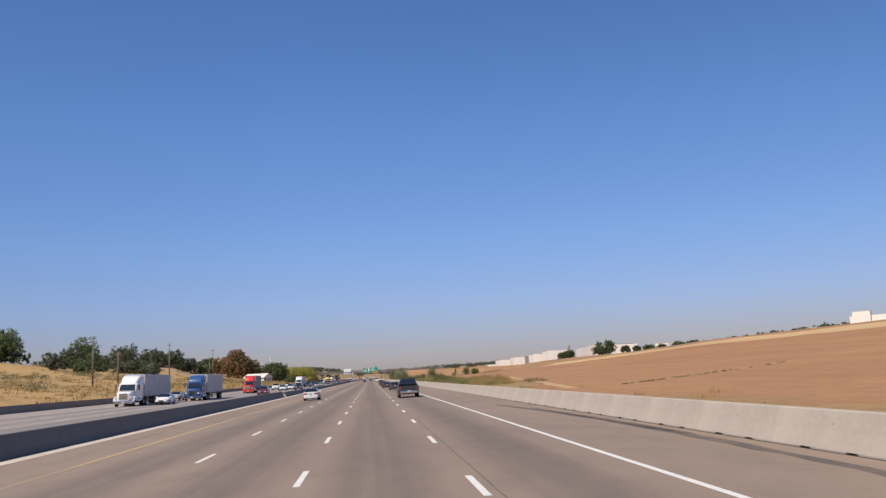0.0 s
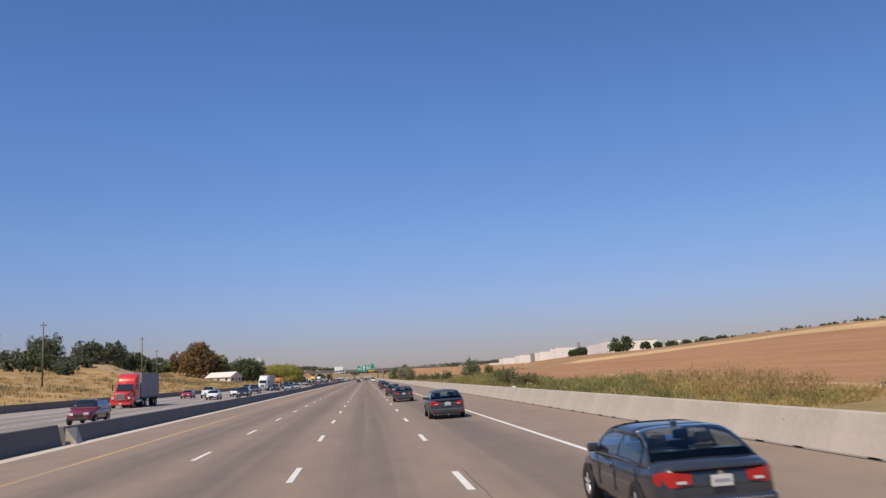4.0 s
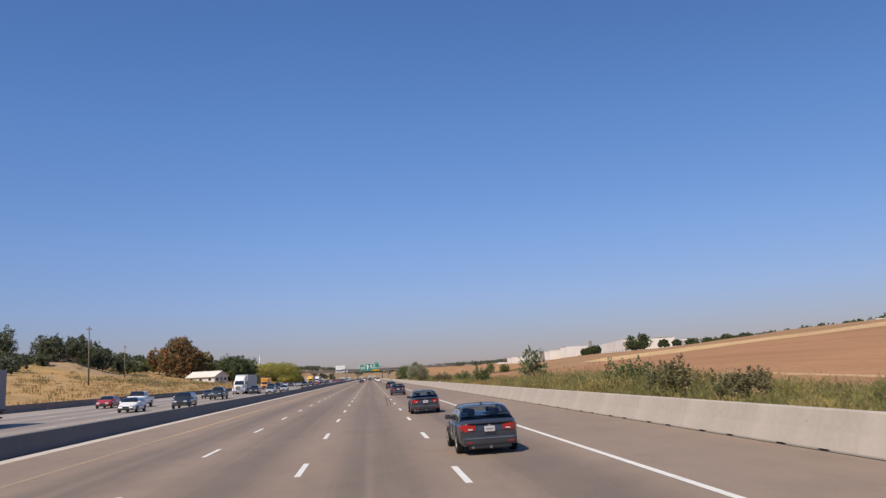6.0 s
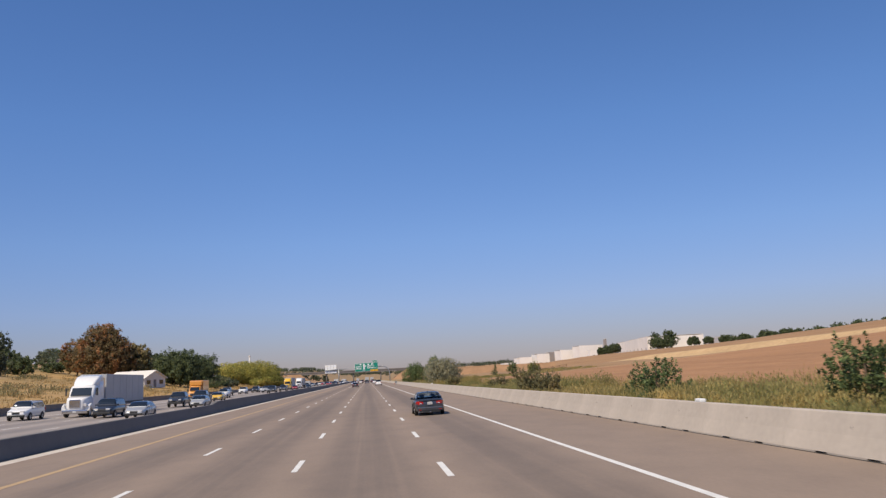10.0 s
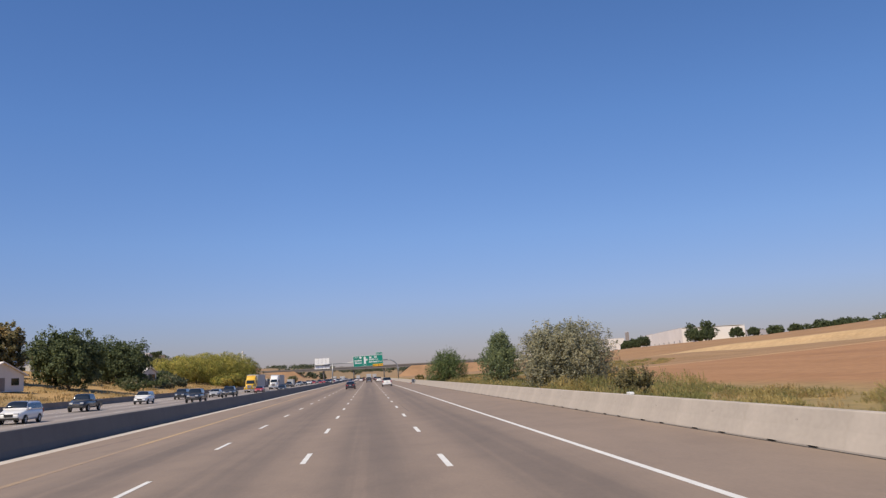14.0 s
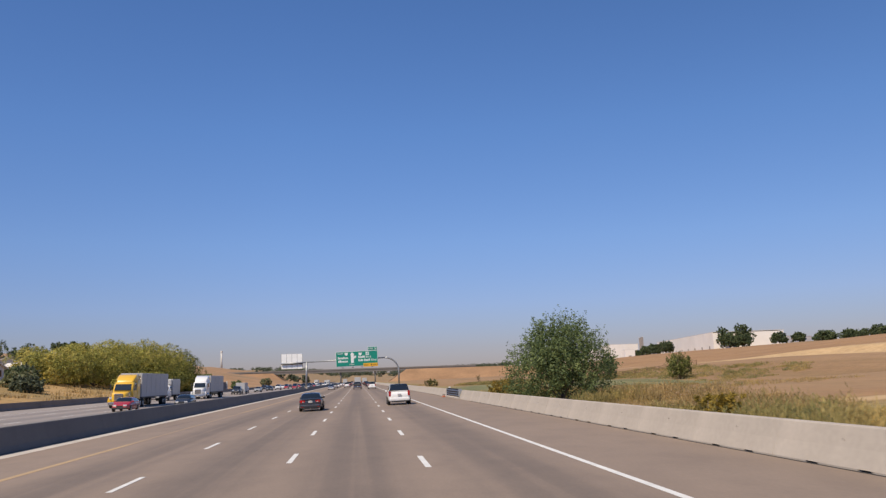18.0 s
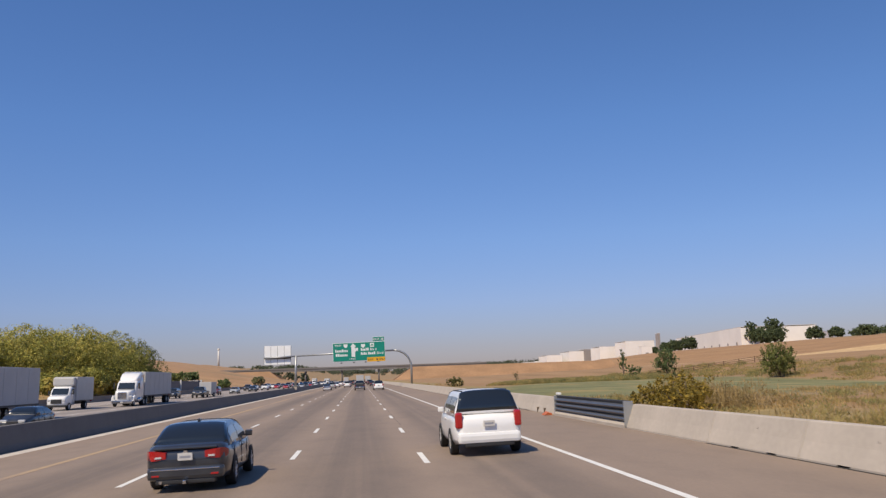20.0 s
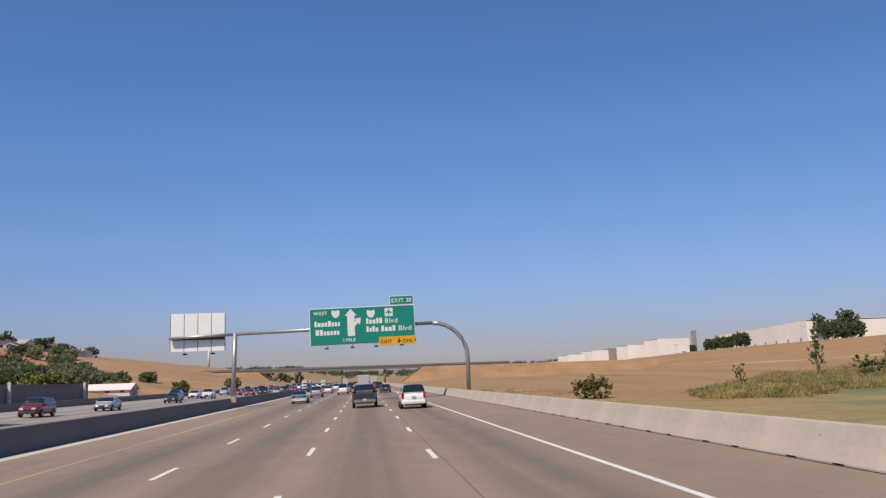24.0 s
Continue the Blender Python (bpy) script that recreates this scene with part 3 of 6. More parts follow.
ribbon("skid_mark", line(3.36, 219, 3.02, 188, curve=0.05), 0.12, M["rubber"], road)
ribbon("skid_mark", line(3.60, 219, 3.27, 188, curve=0.05), 0.09, M["rubber"], road)
ribbon("shoulder_stain", line(9.5, 33, 10.3, -8, 30, 0.15, 0.75), 0.62, M["oil"], road)
ribbon("shoulder_stain", line(10.4, 26, 10.7, 4, 20, 0.1), 0.25, M["oil"], road)
ribbon("shoulder_stain", line(9.3, 404, 10.6, 399, 12, 0.1), 0.4, M["oil_faint"], road)
ribbon("pavement_patch", line(4.6, 594, 9.6, 603, 12, 0.1), 0.7, M["oil_faint"], road)
for y0, y1, xo in ((-20, 24, 3.95), (60, 96, 3.92), (280, 330, 3.78), (500, 560, 3.8), (566, 620, 3.85), (366, 384, 4.1)):
    ribbon("joint_crack", line(xo, y0, xo - 0.05, y1, 50, 0.03), 0.022, M["rubber"], road, taper=0.1)
ribbon("joint_crack", line(-0.1, 540, -0.35, 566, 24, 0.12), 0.04, M["rubber"], road, taper=0.1)
for k, y in enumerate((-14, 20, 72, 90, 134, 190, 236, 300, 352, 420, 466, 530, 580)):
    ribbon("shoulder_grit", line(-9.2 - 0.5 * (k % 3), y, -9.6 - 0.3 * (k % 2), y + 9, 10, 0.3), 0.5, M["oil_faint"], road)

# paler than the wall: sunlight on its end face is put into the colour
wedge = part("barrier_end_block", bridge_profiles([(-12.40, mz - 0.02), (-11.85, mz - 0.02), (-11.90, mz + 0.10), (-12.40, mz + 0.76)],
                                                  [(-12.40, mz - 0.02), (-12.10, mz - 0.02), (-12.12, mz + 0.10), (-12.40, mz + 0.76)], 118.35, 119.9), M["barrier"], None)
tagged(wedge, "sloped concrete end block of the median wall, coloured pale as if sunlit", "barrier")

# steel closure panel in the gap of the shoulder barrier
GATE_X = barrier_shift(496)
gate = empty("barrier_gate", (GATE_X, 0, 0), "dark ribbed steel closure panel bridging a gap in the barrier", "barrier")
g0, g1 = GATE[0] - 0.2, GATE[1] - 0.1
for k in range(3):
    z = bz + 0.30 + k * 0.21
    part("rib", extrude_profile([(11.42, z - 0.09), (11.33, z - 0.05), (11.30, z), (11.33, z + 0.05), (11.42, z + 0.09), (11.44, z + 0.09), (11.44, z - 0.09)], g0, g1), M["galv_dark"], gate)
part("back_plate", box((11.43, g0, bz + 0.16), (11.50, g1, bz + 0.88), 0.01), M["black"], gate)
part("base_sill", extrude_profile([(11.25, bz - 0.05), (11.25, bz + 0.10), (11.42, bz + 0.20), (11.9, bz + 0.20), (11.9, bz - 0.05)], g0, g1), M["barrier"], gate)
part("cap", box((11.40, g0, bz + 0.87), (11.60, g1, bz + 0.92), 0.01), M["black"], gate)
for y in (g0, g1):
    part("end_plate", box((11.28, y - 0.03, bz + 0.05), (11.62, y + 0.03, bz + 0.92), 0.01), M["galv"], gate)
for k in range(5):
    y = g0 + (g1 - g0) * (k + 0.5) / 5
    part("post", box((11.5, y - 0.05, bz - 0.1), (11.6, y + 0.05, bz + 0.86), 0.01), M["galv"], gate)
part("fill", extrude_profile(barrier_profile(False), 0.0, g0 - 0.03 - 483.07), M["barrier"], shoulder_barrier, at=barrier_pose(483.07))
part("fill", extrude_profile(barrier_profile(False), 0.0, 506.52 - g1 - 0.03), M["barrier"], shoulder_barrier, at=barrier_pose(g1 + 0.03))
# dark blocks stand in for notches in the barrier foot
for y in (g1 + 2.3, g1 + 3.9):
    part("notch_block", box((11.27, y, bz), (11.42, y + 0.06, bz + 0.26), 0.015), M["trim_dark"], gate)
rag = part("torn_cone", extrude_profile([(10.85, bz), (11.24, bz), (11.2, bz + 0.10), (11.05, bz + 0.15), (10.92, bz + 0.06)], g1 + 0.3, g1 + 0.95, cuts=3), M["cone"], None)
for v in rag.data.vertices:
    v.co += Vector((0.06, 0.05, 0.04)) * noise.noise(v.co * 3.0)
    v.co.z = max(v.co.z, bz - 0.01)
    v.co.x += GATE_X
tagged(rag, "flattened orange traffic cone lying at the barrier foot", "cone")
for i, (y, z) in enumerate(((244.5, 0.86), (347.6, 0.86), (g1 + 0.6, 0.9), (133.0, 0.86))):
    xs0, zs0 = 11.62 + barrier_shift(y), bz + (0.855 - 0.047 * smooth01(y, 230, 310) if z < 0.9 else 0.925)
    ob = part("scrap_of_paper", box((xs0, y, zs0 - 0.004), (xs0 + 0.18, y + 0.42, zs0 + 0.10), 0.03), M["sign_white"], None)
    tagged(ob, "crumpled white scrap lying on the concrete barrier", "litter", "litter on the barrier")

# ---- sign gantry ----
GY = 651.0
gantry = empty("sign_gantry", (0, GY, 0), "galvanised steel sign gantry arching over the lanes", "gantry")
arc = [(13.5, 0, 0.2), (13.5, 0, 4.5)]
for k in range(1, 9):
    a = math.pi / 2 * k / 8
    arc.append((13.5 - 3.9 * (1 - math.cos(a)), 0, 4.5 + 3.9 * math.sin(a)))
part("arched_mast", tube(arc, 0.24, 14), M["galv"], gantry, smooth=True)
part("beam", tube([(9.6, 0, 8.4), (-12.3, 0, 7.78)], 0.20, 12), M["galv"], gantry, smooth=True)
part("beam", tube([(-12.3, 0, 7.75), (-19.3, 0, 7.5)], 0.17, 12), M["galv"], gantry, smooth=True)
part("median_mast", tube([(-12.4, 0, mz + 0.9), (-12.2, 0, 7.9)], 0.25, 14), M["galv"], gantry, smooth=True)
part("mast_base", box((-12.75, -0.5, mz + 0.6), (-12.05, 0.5, mz + 1.25), 0.05), M["barrier"], gantry)
part("foot_plate", tube([(13.5, 0, 0.1), (13.5, 0, 0.5)], 0.42, 12), M["barrier"], gantry)

guide_sign = empty("guide_sign", pose(0.17, GY - 0.45, 0.17, 0, -1.2, 0), "large green freeway guide sign with white border and yellow exit panel", "road sign")


def face(name, x0, x1, z0, z1, y, material, parent, label="", t=0.05, bevel=0.02):
    return part(name, box((x0, y - t, z0), (x1, y, z1), bevel), material, parent, label)


face("border_panel", -4.06, 7.63, 6.05, 10.2, 0.0, M["sign_white"], guide_sign, "white border")
face("green_panel", -3.98, 7.55, 6.13, 10.12, -0.055, M["sign_green"], guide_sign, t=0.02)
face("exit_tab", 4.9, 7.55, 10.26, 11.25, 0.0, M["sign_white"], guide_sign)
face("exit_tab_face", 4.96, 7.49, 10.32, 11.19, -0.055, M["sign_green"], guide_sign, t=0.02)
face("exit_only_panel", 3.55, 7.6, 5.75, 6.72, -0.09, M["sign_yellow"], guide_sign, "yellow exit only panel", t=0.03)
for xf in (-2.2, 0.6, 3.2, 6.0):
    part("hanger", box((xf - 0.06, 0.0, 5.8), (xf + 0.06, 0.14, 10.0), 0.01), M["galv"], guide_sign)
    part("sign_lamp", box((xf - 0.22, -1.2, 5.62), (xf + 0.22, -0.8, 5.78), 0.03), M["asphalt"], guide_sign)
    part("lamp_arm", tube([(xf, 0.05, 5.85), (xf, -0.9, 5.72)], 0.03, 6), M["galv"], guide_sign)


def words(text, x, z, size, parent, material, y=-0.09):
    """Lettering, one raised piece a letter."""
    for ch in text:
        if ch == " ":
            x += size * 0.3
            continue
        cu = bpy.data.curves.new("letter", "FONT")
        cu.body = ch
        cu.size = size
        cu.extrude = 0.006
        cu.offset = 0.008
        tmp = new("letter", cu)
        bpy.context.view_layer.update()
        me = bpy.data.meshes.new_from_object(tmp.evaluated_get(bpy.context.evaluated_depsgraph_get()))
        bpy.data.objects.remove(tmp)
        me.materials.clear()
        me.materials.append(material)
        right = max(v.co.x for v in me.vertices)
        piece("letter", me, parent, Matrix.Translation((x, y, z)) @ pose(0, 0, 0, 90, 0, 0))
        x += right + size * 0.075


bpy.context.view_layer.update()
words("WEST", -3.6, 9.45, 0.55, guide_sign, M["sign_white"])
words("1 MILE", -0.45, 6.4, 0.5, guide_sign, M["sign_white"])
words("EXIT 38", 5.1, 10.5, 0.62, guide_sign, M["sign_white"])
words("EXIT", 3.75, 6.0, 0.55, guide_sign, M["asphalt"], y=-0.125)
words("ONLY", 6.15, 6.0, 0.55, guide_sign, M["asphalt"], y=-0.125)
words("Blvd", 4.25, 8.25, 0.78, guide_sign, M["sign_white"])
words("Blvd", 5.75, 7.35, 0.78, guide_sign, M["sign_white"])


def bars(x0, x1, z0, h, seed):
    """Place names that cannot be read: a row of plain bars."""
    rnd = random.Random(seed)
    x = x0
    first = True
    while x < x1:
        w = min(rnd.uniform(0.22, 0.36), x1 - x)
        part("name_bar", box((x, -0.088, z0), (x + w, -0.078, z0 + (h if first or rnd.random() < 0.3 else h * 0.72))), M["sign_white"], guide_sign)
        x += w + 0.09
        first = False


bars(-3.5, -0.7, 8.15, 0.62, 1)
bars(-3.4, -0.8, 7.2, 0.62, 2)
bars(2.2, 4.0, 8.25, 0.62, 3)
bars(2.2, 3.6, 7.35, 0.62, 4)
bars(3.85, 5.4, 7.35, 0.62, 5)


def flat_shape(name, outline, y, material, parent, t=0.012):
    bm = bmesh.new()
    front = [bm.verts.new((x, y, z)) for x, z in outline]
    back = [bm.verts.new((x, y + t, z)) for x, z in outline]
    n = len(outline)
    bm.faces.new(front)
    bm.faces.new(list(reversed(back)))
    for i in range(n):
        bm.faces.new((front[i], back[i], back[(i + 1) % n], front[(i + 1) % n]))
    bmesh.ops.recalc_face_normals(bm, faces=bm.faces[:])
    bmesh.ops.triangulate(bm, faces=[q for q in bm.faces if len(q.verts) > 4])
    return part(name, bm, material, parent)


flat_shape("arrow", [(0.12, 7.0), (0.92, 7.0), (0.92, 8.0), (1.30, 8.42), (1.52, 8.2), (1.62, 9.0), (0.84, 8.86), (1.04, 8.66), (0.92, 8.56), (0.92, 9.25), (1.2, 9.25), (0.52, 10.0),
                     (-0.16, 9.25), (0.12, 9.25)], -0.09, M["sign_white"], guide_sign)
shield = [(-0.42, 0.38), (0.0, 0.30), (0.42, 0.38), (0.46, 0.0), (0.30, -0.34), (0.0, -0.5), (-0.30, -0.34), (-0.46, 0.0)]
flat_shape("route_shield", [(-1.15 + a, 9.55 + b) for a, b in shield], -0.09, M["sign_white"], guide_sign)
flat_shape("route_shield", [(2.75 + a, 9.4 + b) for a, b in shield], -0.09, M["sign_white"], guide_sign)
flat_shape("airport_square", [(4.3, 9.0), (5.2, 9.0), (5.2, 9.9), (4.3, 9.9)], -0.09, M["sign_white"], guide_sign)
flat_shape("airport_mark", [(4.7, 9.08), (4.8, 9.08), (4.82, 9.4), (5.1, 9.3), (5.1, 9.42), (4.82, 9.6), (4.8, 9.82), (4.7, 9.82), (4.68, 9.6), (4.4, 9.42), (4.4, 9.3), (4.68, 9.4)], -0.10,
           M["sign_green"], guide_sign)
flat_shape("down_arrow", [(5.5, 6.25), (5.68, 6.25), (5.68, 6.5), (5.85, 6.5), (5.85, 6.25), (6.03, 6.25), (5.765, 5.92)], -0.125, M["asphalt"], guide_sign)

back_sign = empty("aluminium_sign", (0, GY + 0.5, 0), "bare aluminium back of a four-panel road sign", "road sign")
for k in range(4):
    x0 = -19.25 + k * 1.47
    part("panel", box((x0 + 0.03, -0.05, 6.05), (x0 + 1.44, 0.0, 10.2), 0.015), M["sign_back"], back_sign)
for k in range(5):
    x0 = -19.25 + k * 1.47
    part("stiffener", box((x0 - 0.035, -0.02, 6.1), (x0 + 0.035, 0.05, 10.15), 0.01), M["asphalt"], back_sign)
part("cross_beam", box((-19.1, -0.42, 7.28), (-13.4, -0.10, 7.62), 0.03), M["asphalt"], back_sign, "dark cross beam")
for xf in (-17.8, -14.8):
    part("sign_lamp", box((xf - 0.22, 0.5, 5.7), (xf + 0.22, 0.9, 5.86), 0.03), M["asphalt"], back_sign)
    part("lamp_arm", tube([(xf, 0.0, 6.1), (xf, 0.7, 5.8)], 0.04, 6), M["galv"], back_sign)

# ---- plants ----
M["bark"] = rough_mat("grey_brown_bark", (0.16, 0.12, 0.09), 0.95, 0.25, 1.5, 12, 0.5)
M["leaf_dark"] = foliage_mat("dark_green_leaves", (0.038, 0.060, 0.028), (0.19, 0.23, 0.10))
M["leaf_mid"] = foliage_mat("mid_green_leaves", (0.050, 0.085, 0.030), (0.24, 0.30, 0.115))
M["leaf_sage"] = foliage_mat("sage_green_leaves", (0.075, 0.11, 0.05), (0.34, 0.39, 0.20), None, 0.15)
M["leaf_scrub"] = foliage_mat("dull_olive_scrub_leaves", (0.11, 0.125, 0.065), (0.32, 0.33, 0.17), (0.38, 0.31, 0.17), 0.4)
M["leaf_olive"] = foliage_mat("silvery_olive_leaves", (0.215, 0.21, 0.135), (0.45, 0.43, 0.295), None, 0.4)
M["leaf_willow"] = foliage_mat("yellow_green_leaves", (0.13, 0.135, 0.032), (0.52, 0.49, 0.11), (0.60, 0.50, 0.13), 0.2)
# olive leaf tone, also used as the thicket's shade
M["leaf_willow_shade"] = foliage_mat("olive_and_shaded_leaves", (0.075, 0.09, 0.024), (0.29, 0.30, 0.085))
M["leaf_cream"] = foliage_mat("green_shrub_with_cream_tips", (0.05, 0.06, 0.02), (0.26, 0.23, 0.07), (0.66, 0.56, 0.30))
M["leaf_rust"] = foliage_mat("turning_leaves", (0.10, 0.085, 0.04), (0.28, 0.20, 0.095), (0.44, 0.215, 0.09), 0.45)
M["leaf_grey"] = foliage_mat("distant_dusty_leaves", (0.06, 0.078, 0.052), (0.20, 0.22, 0.135))
M["leaf_yellow"] = foliage_mat("yellow_shrub_flowers", (0.10, 0.085, 0.02), (0.50, 0.34, 0.05))
M["weed"] = foliage_mat("tall_green_weeds", (0.15, 0.15, 0.052), (0.33, 0.315, 0.115), (0.46, 0.36, 0.14), 0.6)
M["weed_yellow"] = foliage_mat("yellowing_weeds", (0.24, 0.20, 0.07), (0.42, 0.34, 0.13), (0.50, 0.37, 0.14), 0.6)
M["leaf_dusty"] = foliage_mat("dusty_shrub_leaves", (0.12, 0.11, 0.05), (0.34, 0.30, 0.15), (0.46, 0.36, 0.18))
M["straw"] = foliage_mat("dry_straw_grass", (0.26, 0.17, 0.07), (0.58, 0.42, 0.19), None, 0.5)


def leaf_quads(centres, size, rng, facing=None, spread=0.75):
    """Small leaf faces round the given centres; they look outwards, each turned its own way."""
    n = len(centres)
    d = rng.normal(size=(n, 3))
    if facing is not None:
        out = facing + rng.normal(size=(n, 3)) * spread
        out /= np.linalg.norm(out, axis=1)[:, None]
        d -= (d * out).sum(1)[:, None] * out
        d /= np.linalg.norm(d, axis=1)[:, None]
        e = np.cross(out, d)
    else:
        d /= np.linalg.norm(d, axis=1)[:, None]
        e = rng.normal(size=(n, 3))
        e -= (e * d).sum(1)[:, None] * d
        e /= np.linalg.norm(e, axis=1)[:, None]
    s = size * rng.uniform(0.6, 1.4, size=(n, 1))
    w = 0.55 * s
    v = np.stack([centres - d * s, centres + e * w * 0.9, centres + d * s, centres - e * w * 0.9], axis=1).reshape(-1, 3)
    q = np.arange(4 * n).reshape(-1, 4)
    return v, q


def leaf_blades(centres, size, rng, facing):
    """Narrow blades that stand up and lean outwards."""
    n = len(centres)
    up = np.array([0, 0, 1.0]) + facing * 0.35 + rng.normal(size=(n, 3)) * 0.38
    up /= np.linalg.norm(up, axis=1)[:, None]
    side = np.cross(up, facing + rng.normal(size=(n, 3)) * 0.3)
    side /= np.linalg.norm(side, axis=1)[:, None] + 1e-6
    s = size * rng.uniform(1.3, 2.9, size=(n, 1))
    w = size * rng.uniform(0.28, 0.5, size=(n, 1))
    v = np.stack([centres - up * s, centres + side * w - up * s * 0.2, centres + up * s, centres - side * w - up * s * 0.2], axis=1).reshape(-1, 3)
    return v, np.arange(4 * n).reshape(-1, 4)


def np_mesh(name, v, q, material):
    me = bpy.data.meshes.new(name)
    me.vertices.add(len(v))
    me.vertices.foreach_set("co", np.asarray(v, dtype=np.float32).ravel())
    me.loops.add(q.size)
    me.loops.foreach_set("vertex_index", q.ravel().astype(np.int32))
    me.polygons.add(len(q))
    me.polygons.foreach_set("loop_start", (np.arange(len(q)) * q.shape[1]).astype(np.int32))
    me.polygons.foreach_set("loop_total", np.full(len(q), q.shape[1], dtype=np.int32))
    me.materials.append(material)
    me.update(calc_edges=True)
    return me


def crown_points(rng, lobes, per_lobe, squash, fluff=0.12, shoots=0.0, clump=26):
    """Leaf places on the outer skin of several lobes, thinned so that gaps stay open; with shoots, drawn out into upward sprays of that length."""
    out, face = [], []
    for c, r in lobes:
        n = per_lobe
        clumps = max(8, n // clump)
        u = rng.normal(size=(clumps, 3))
        u /= np.linalg.norm(u, axis=1)[:, None]
        cc = np.array(c) + u * (r * rng.uniform(0.62 if fluff > 0.1 else 0.8 if clump > 9 else 0.92, 1.04 if clump > 9 else 1.0, size=(clumps, 1))) * np.array([1, 1, squash])
        pick = rng.integers(0, clumps, n)
        if shoots:
            rise = u * 0.8 + np.array([0, 0, 0.75]) + rng.normal(size=(clumps, 3)) * 0.25
            rise *= (shoots * rng.uniform(0.4, 1.25, size=clumps) / np.linalg.norm(rise, axis=1))[:, None]
            along = rng.uniform(-0.5, 1.0, size=n)
            out.append(cc[pick] + rise[pick] * along[:, None] + rng.normal(size=(n, 3)) * (r * fluff * (0.95 - 0.62 * np.clip(along, 0, 1)))[:, None])
        else:
            out.append(cc[pick] + rng.normal(size=(n, 3)) * r * fluff)
        face.append(u[pick] + np.array([0, 0, 0.25]))
    return np.concatenate(out), np.concatenate(face)


def tree(name, at, h, r, leaf, label, seed, trunk=0.25, lobes=9, leaves=3600, size=0.17, squash=0.9, spread=0.62, group="", lean=0.0, category="tree", taper=0.0, fluff=0.12, shoots=0.0, clump=26, turn=0.75):
    """A tapered trunk, limbs that run into the crown, and a crown of many leaves in uneven lobes."""
    rng = np.random.default_rng(seed)
    root = empty(name, at, label, category, group)
    zc = h * (trunk + (1 - trunk) * 0.48)
    hz = h * (1 - trunk) * 0.5
    bm = bmesh.new()
    tr = max(0.07, 0.022 * h)
    tube([(0, 0, -0.4), (0.05 * r, 0, h * trunk), (lean * r, 0.04 * r, zc), (lean * r * 1.2, 0, h * 0.86)], [tr * 1.3, tr, tr * 0.6, tr * 0.15], 8, bm)
    part("trunk", bm, M["bark"], root, smooth=True)
    lob = []
    for k in range(lobes):
        a = 2.399 * k + rng.uniform(-0.4, 0.4)
        lev = -0.75 + 1.6 * (k + 0.5) / lobes
        wide = math.sqrt(max(0.12, 1 - lev * lev * 0.85)) * (1 - taper * max(0.0, lev + 0.3))
        c = (lean * r + math.cos(a) * r * spread * wide, math.sin(a) * r * spread * wide, zc + lev * hz * 0.72)
        lob.append((c, r * rng.uniform(0.36, 0.52) * (0.75 + 0.35 * wide)))
    lob.append(((lean * r, 0, zc), r * 0.55))
    for k, (c, lr) in enumerate(lob[:-1]):
        if k % 2 == 0:
            z0 = h * (trunk + 0.25 * k / lobes)
            part("limb", tube([(0.03 * r, 0, z0), (c[0] * 0.5, c[1] * 0.5, z0 + (c[2] - z0) * 0.6), c], [tr * 0.55, tr * 0.35, tr * 0.1], 6), M["bark"], root)
    pts, face = crown_points(rng, lob, leaves // len(lob), squash, fluff, shoots, clump)
    high = pts[:, 2] > 0.12 * h * (1 if trunk > 0.1 else 0.1)
    v, q = leaf_quads(pts[high], size, rng, face[high], turn)
    piece("crown", np_mesh("crown", v, q, M[leaf]), root)
    return root


def on_ground(x, y):
    return (x, y, ground_z(x, y))


# right of the road
tree("sapling", on_ground(18.6, 210.6), 4.5, 1.45, "leaf_sage", "slender airy green sapling growing among tall weeds", 11, 0.12, 16, 5200, 0.075, 1.5, 0.7, taper=0.5, shoots=0.35)
tree("russian_olive", on_ground(16.0, 376.0), 5.1, 2.9, "leaf_olive", "wide silvery Russian olive tree behind the concrete barrier", 12, 0.03, 34, 62000, 0.07, 1.05, 0.70, fluff=0.101, shoots=0.5)
tree("roadside_tree", on_ground(17.5, 415.5), 7.0, 2.55, "leaf_sage", "upright green tree with loose leafy branches", 13, 0.0, 34, 44000, 0.07, 1.3, 0.66, taper=0.82, fluff=0.101, shoots=0.6)
tree("roadside_tree", on_ground(16.2, 471.5), 6.0, 3.5, "leaf_mid", "full rounded green tree behind the concrete barrier", 14, 0.0, 22, 42000, 0.072, 1.15, 0.74, taper=0.45, fluff=0.101, shoots=0.75)
tree("field_tree", on_ground(80.6, 672.0), 8.1 - ground_z(80.6, 672.0), 3.0, "leaf_mid", "bushy green tree at the edge of the field", 15, 0.04, 14, 7000, 0.15, 1.15, taper=0.3, shoots=0.7)
tree("sapling", on_ground(72.7, 683.0), 8.8 - ground_z(72.7, 683.0), 1.2, "leaf_mid", "thin pale sapling standing in the hollow", 16, 0.1, 10, 1500, 0.14, 1.7, taper=0.6, shoots=0.5)
tree("sapling", on_ground(32.0, 622.5), 2.6, 0.55, "leaf_dusty", "thin bare-stemmed sapling among yellow weeds", 19, 0.3, 6, 260, 0.09, 1.3)
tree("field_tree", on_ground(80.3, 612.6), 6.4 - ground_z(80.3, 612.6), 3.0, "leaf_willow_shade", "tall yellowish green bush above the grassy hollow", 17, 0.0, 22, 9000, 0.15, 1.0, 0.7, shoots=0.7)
tree("field_tree", on_ground(69.2, 664.0), 3.6, 2.1, "leaf_mid", "low green bush in the hollow", 18, 0.05, 7, 1600, 0.15, 1.0)
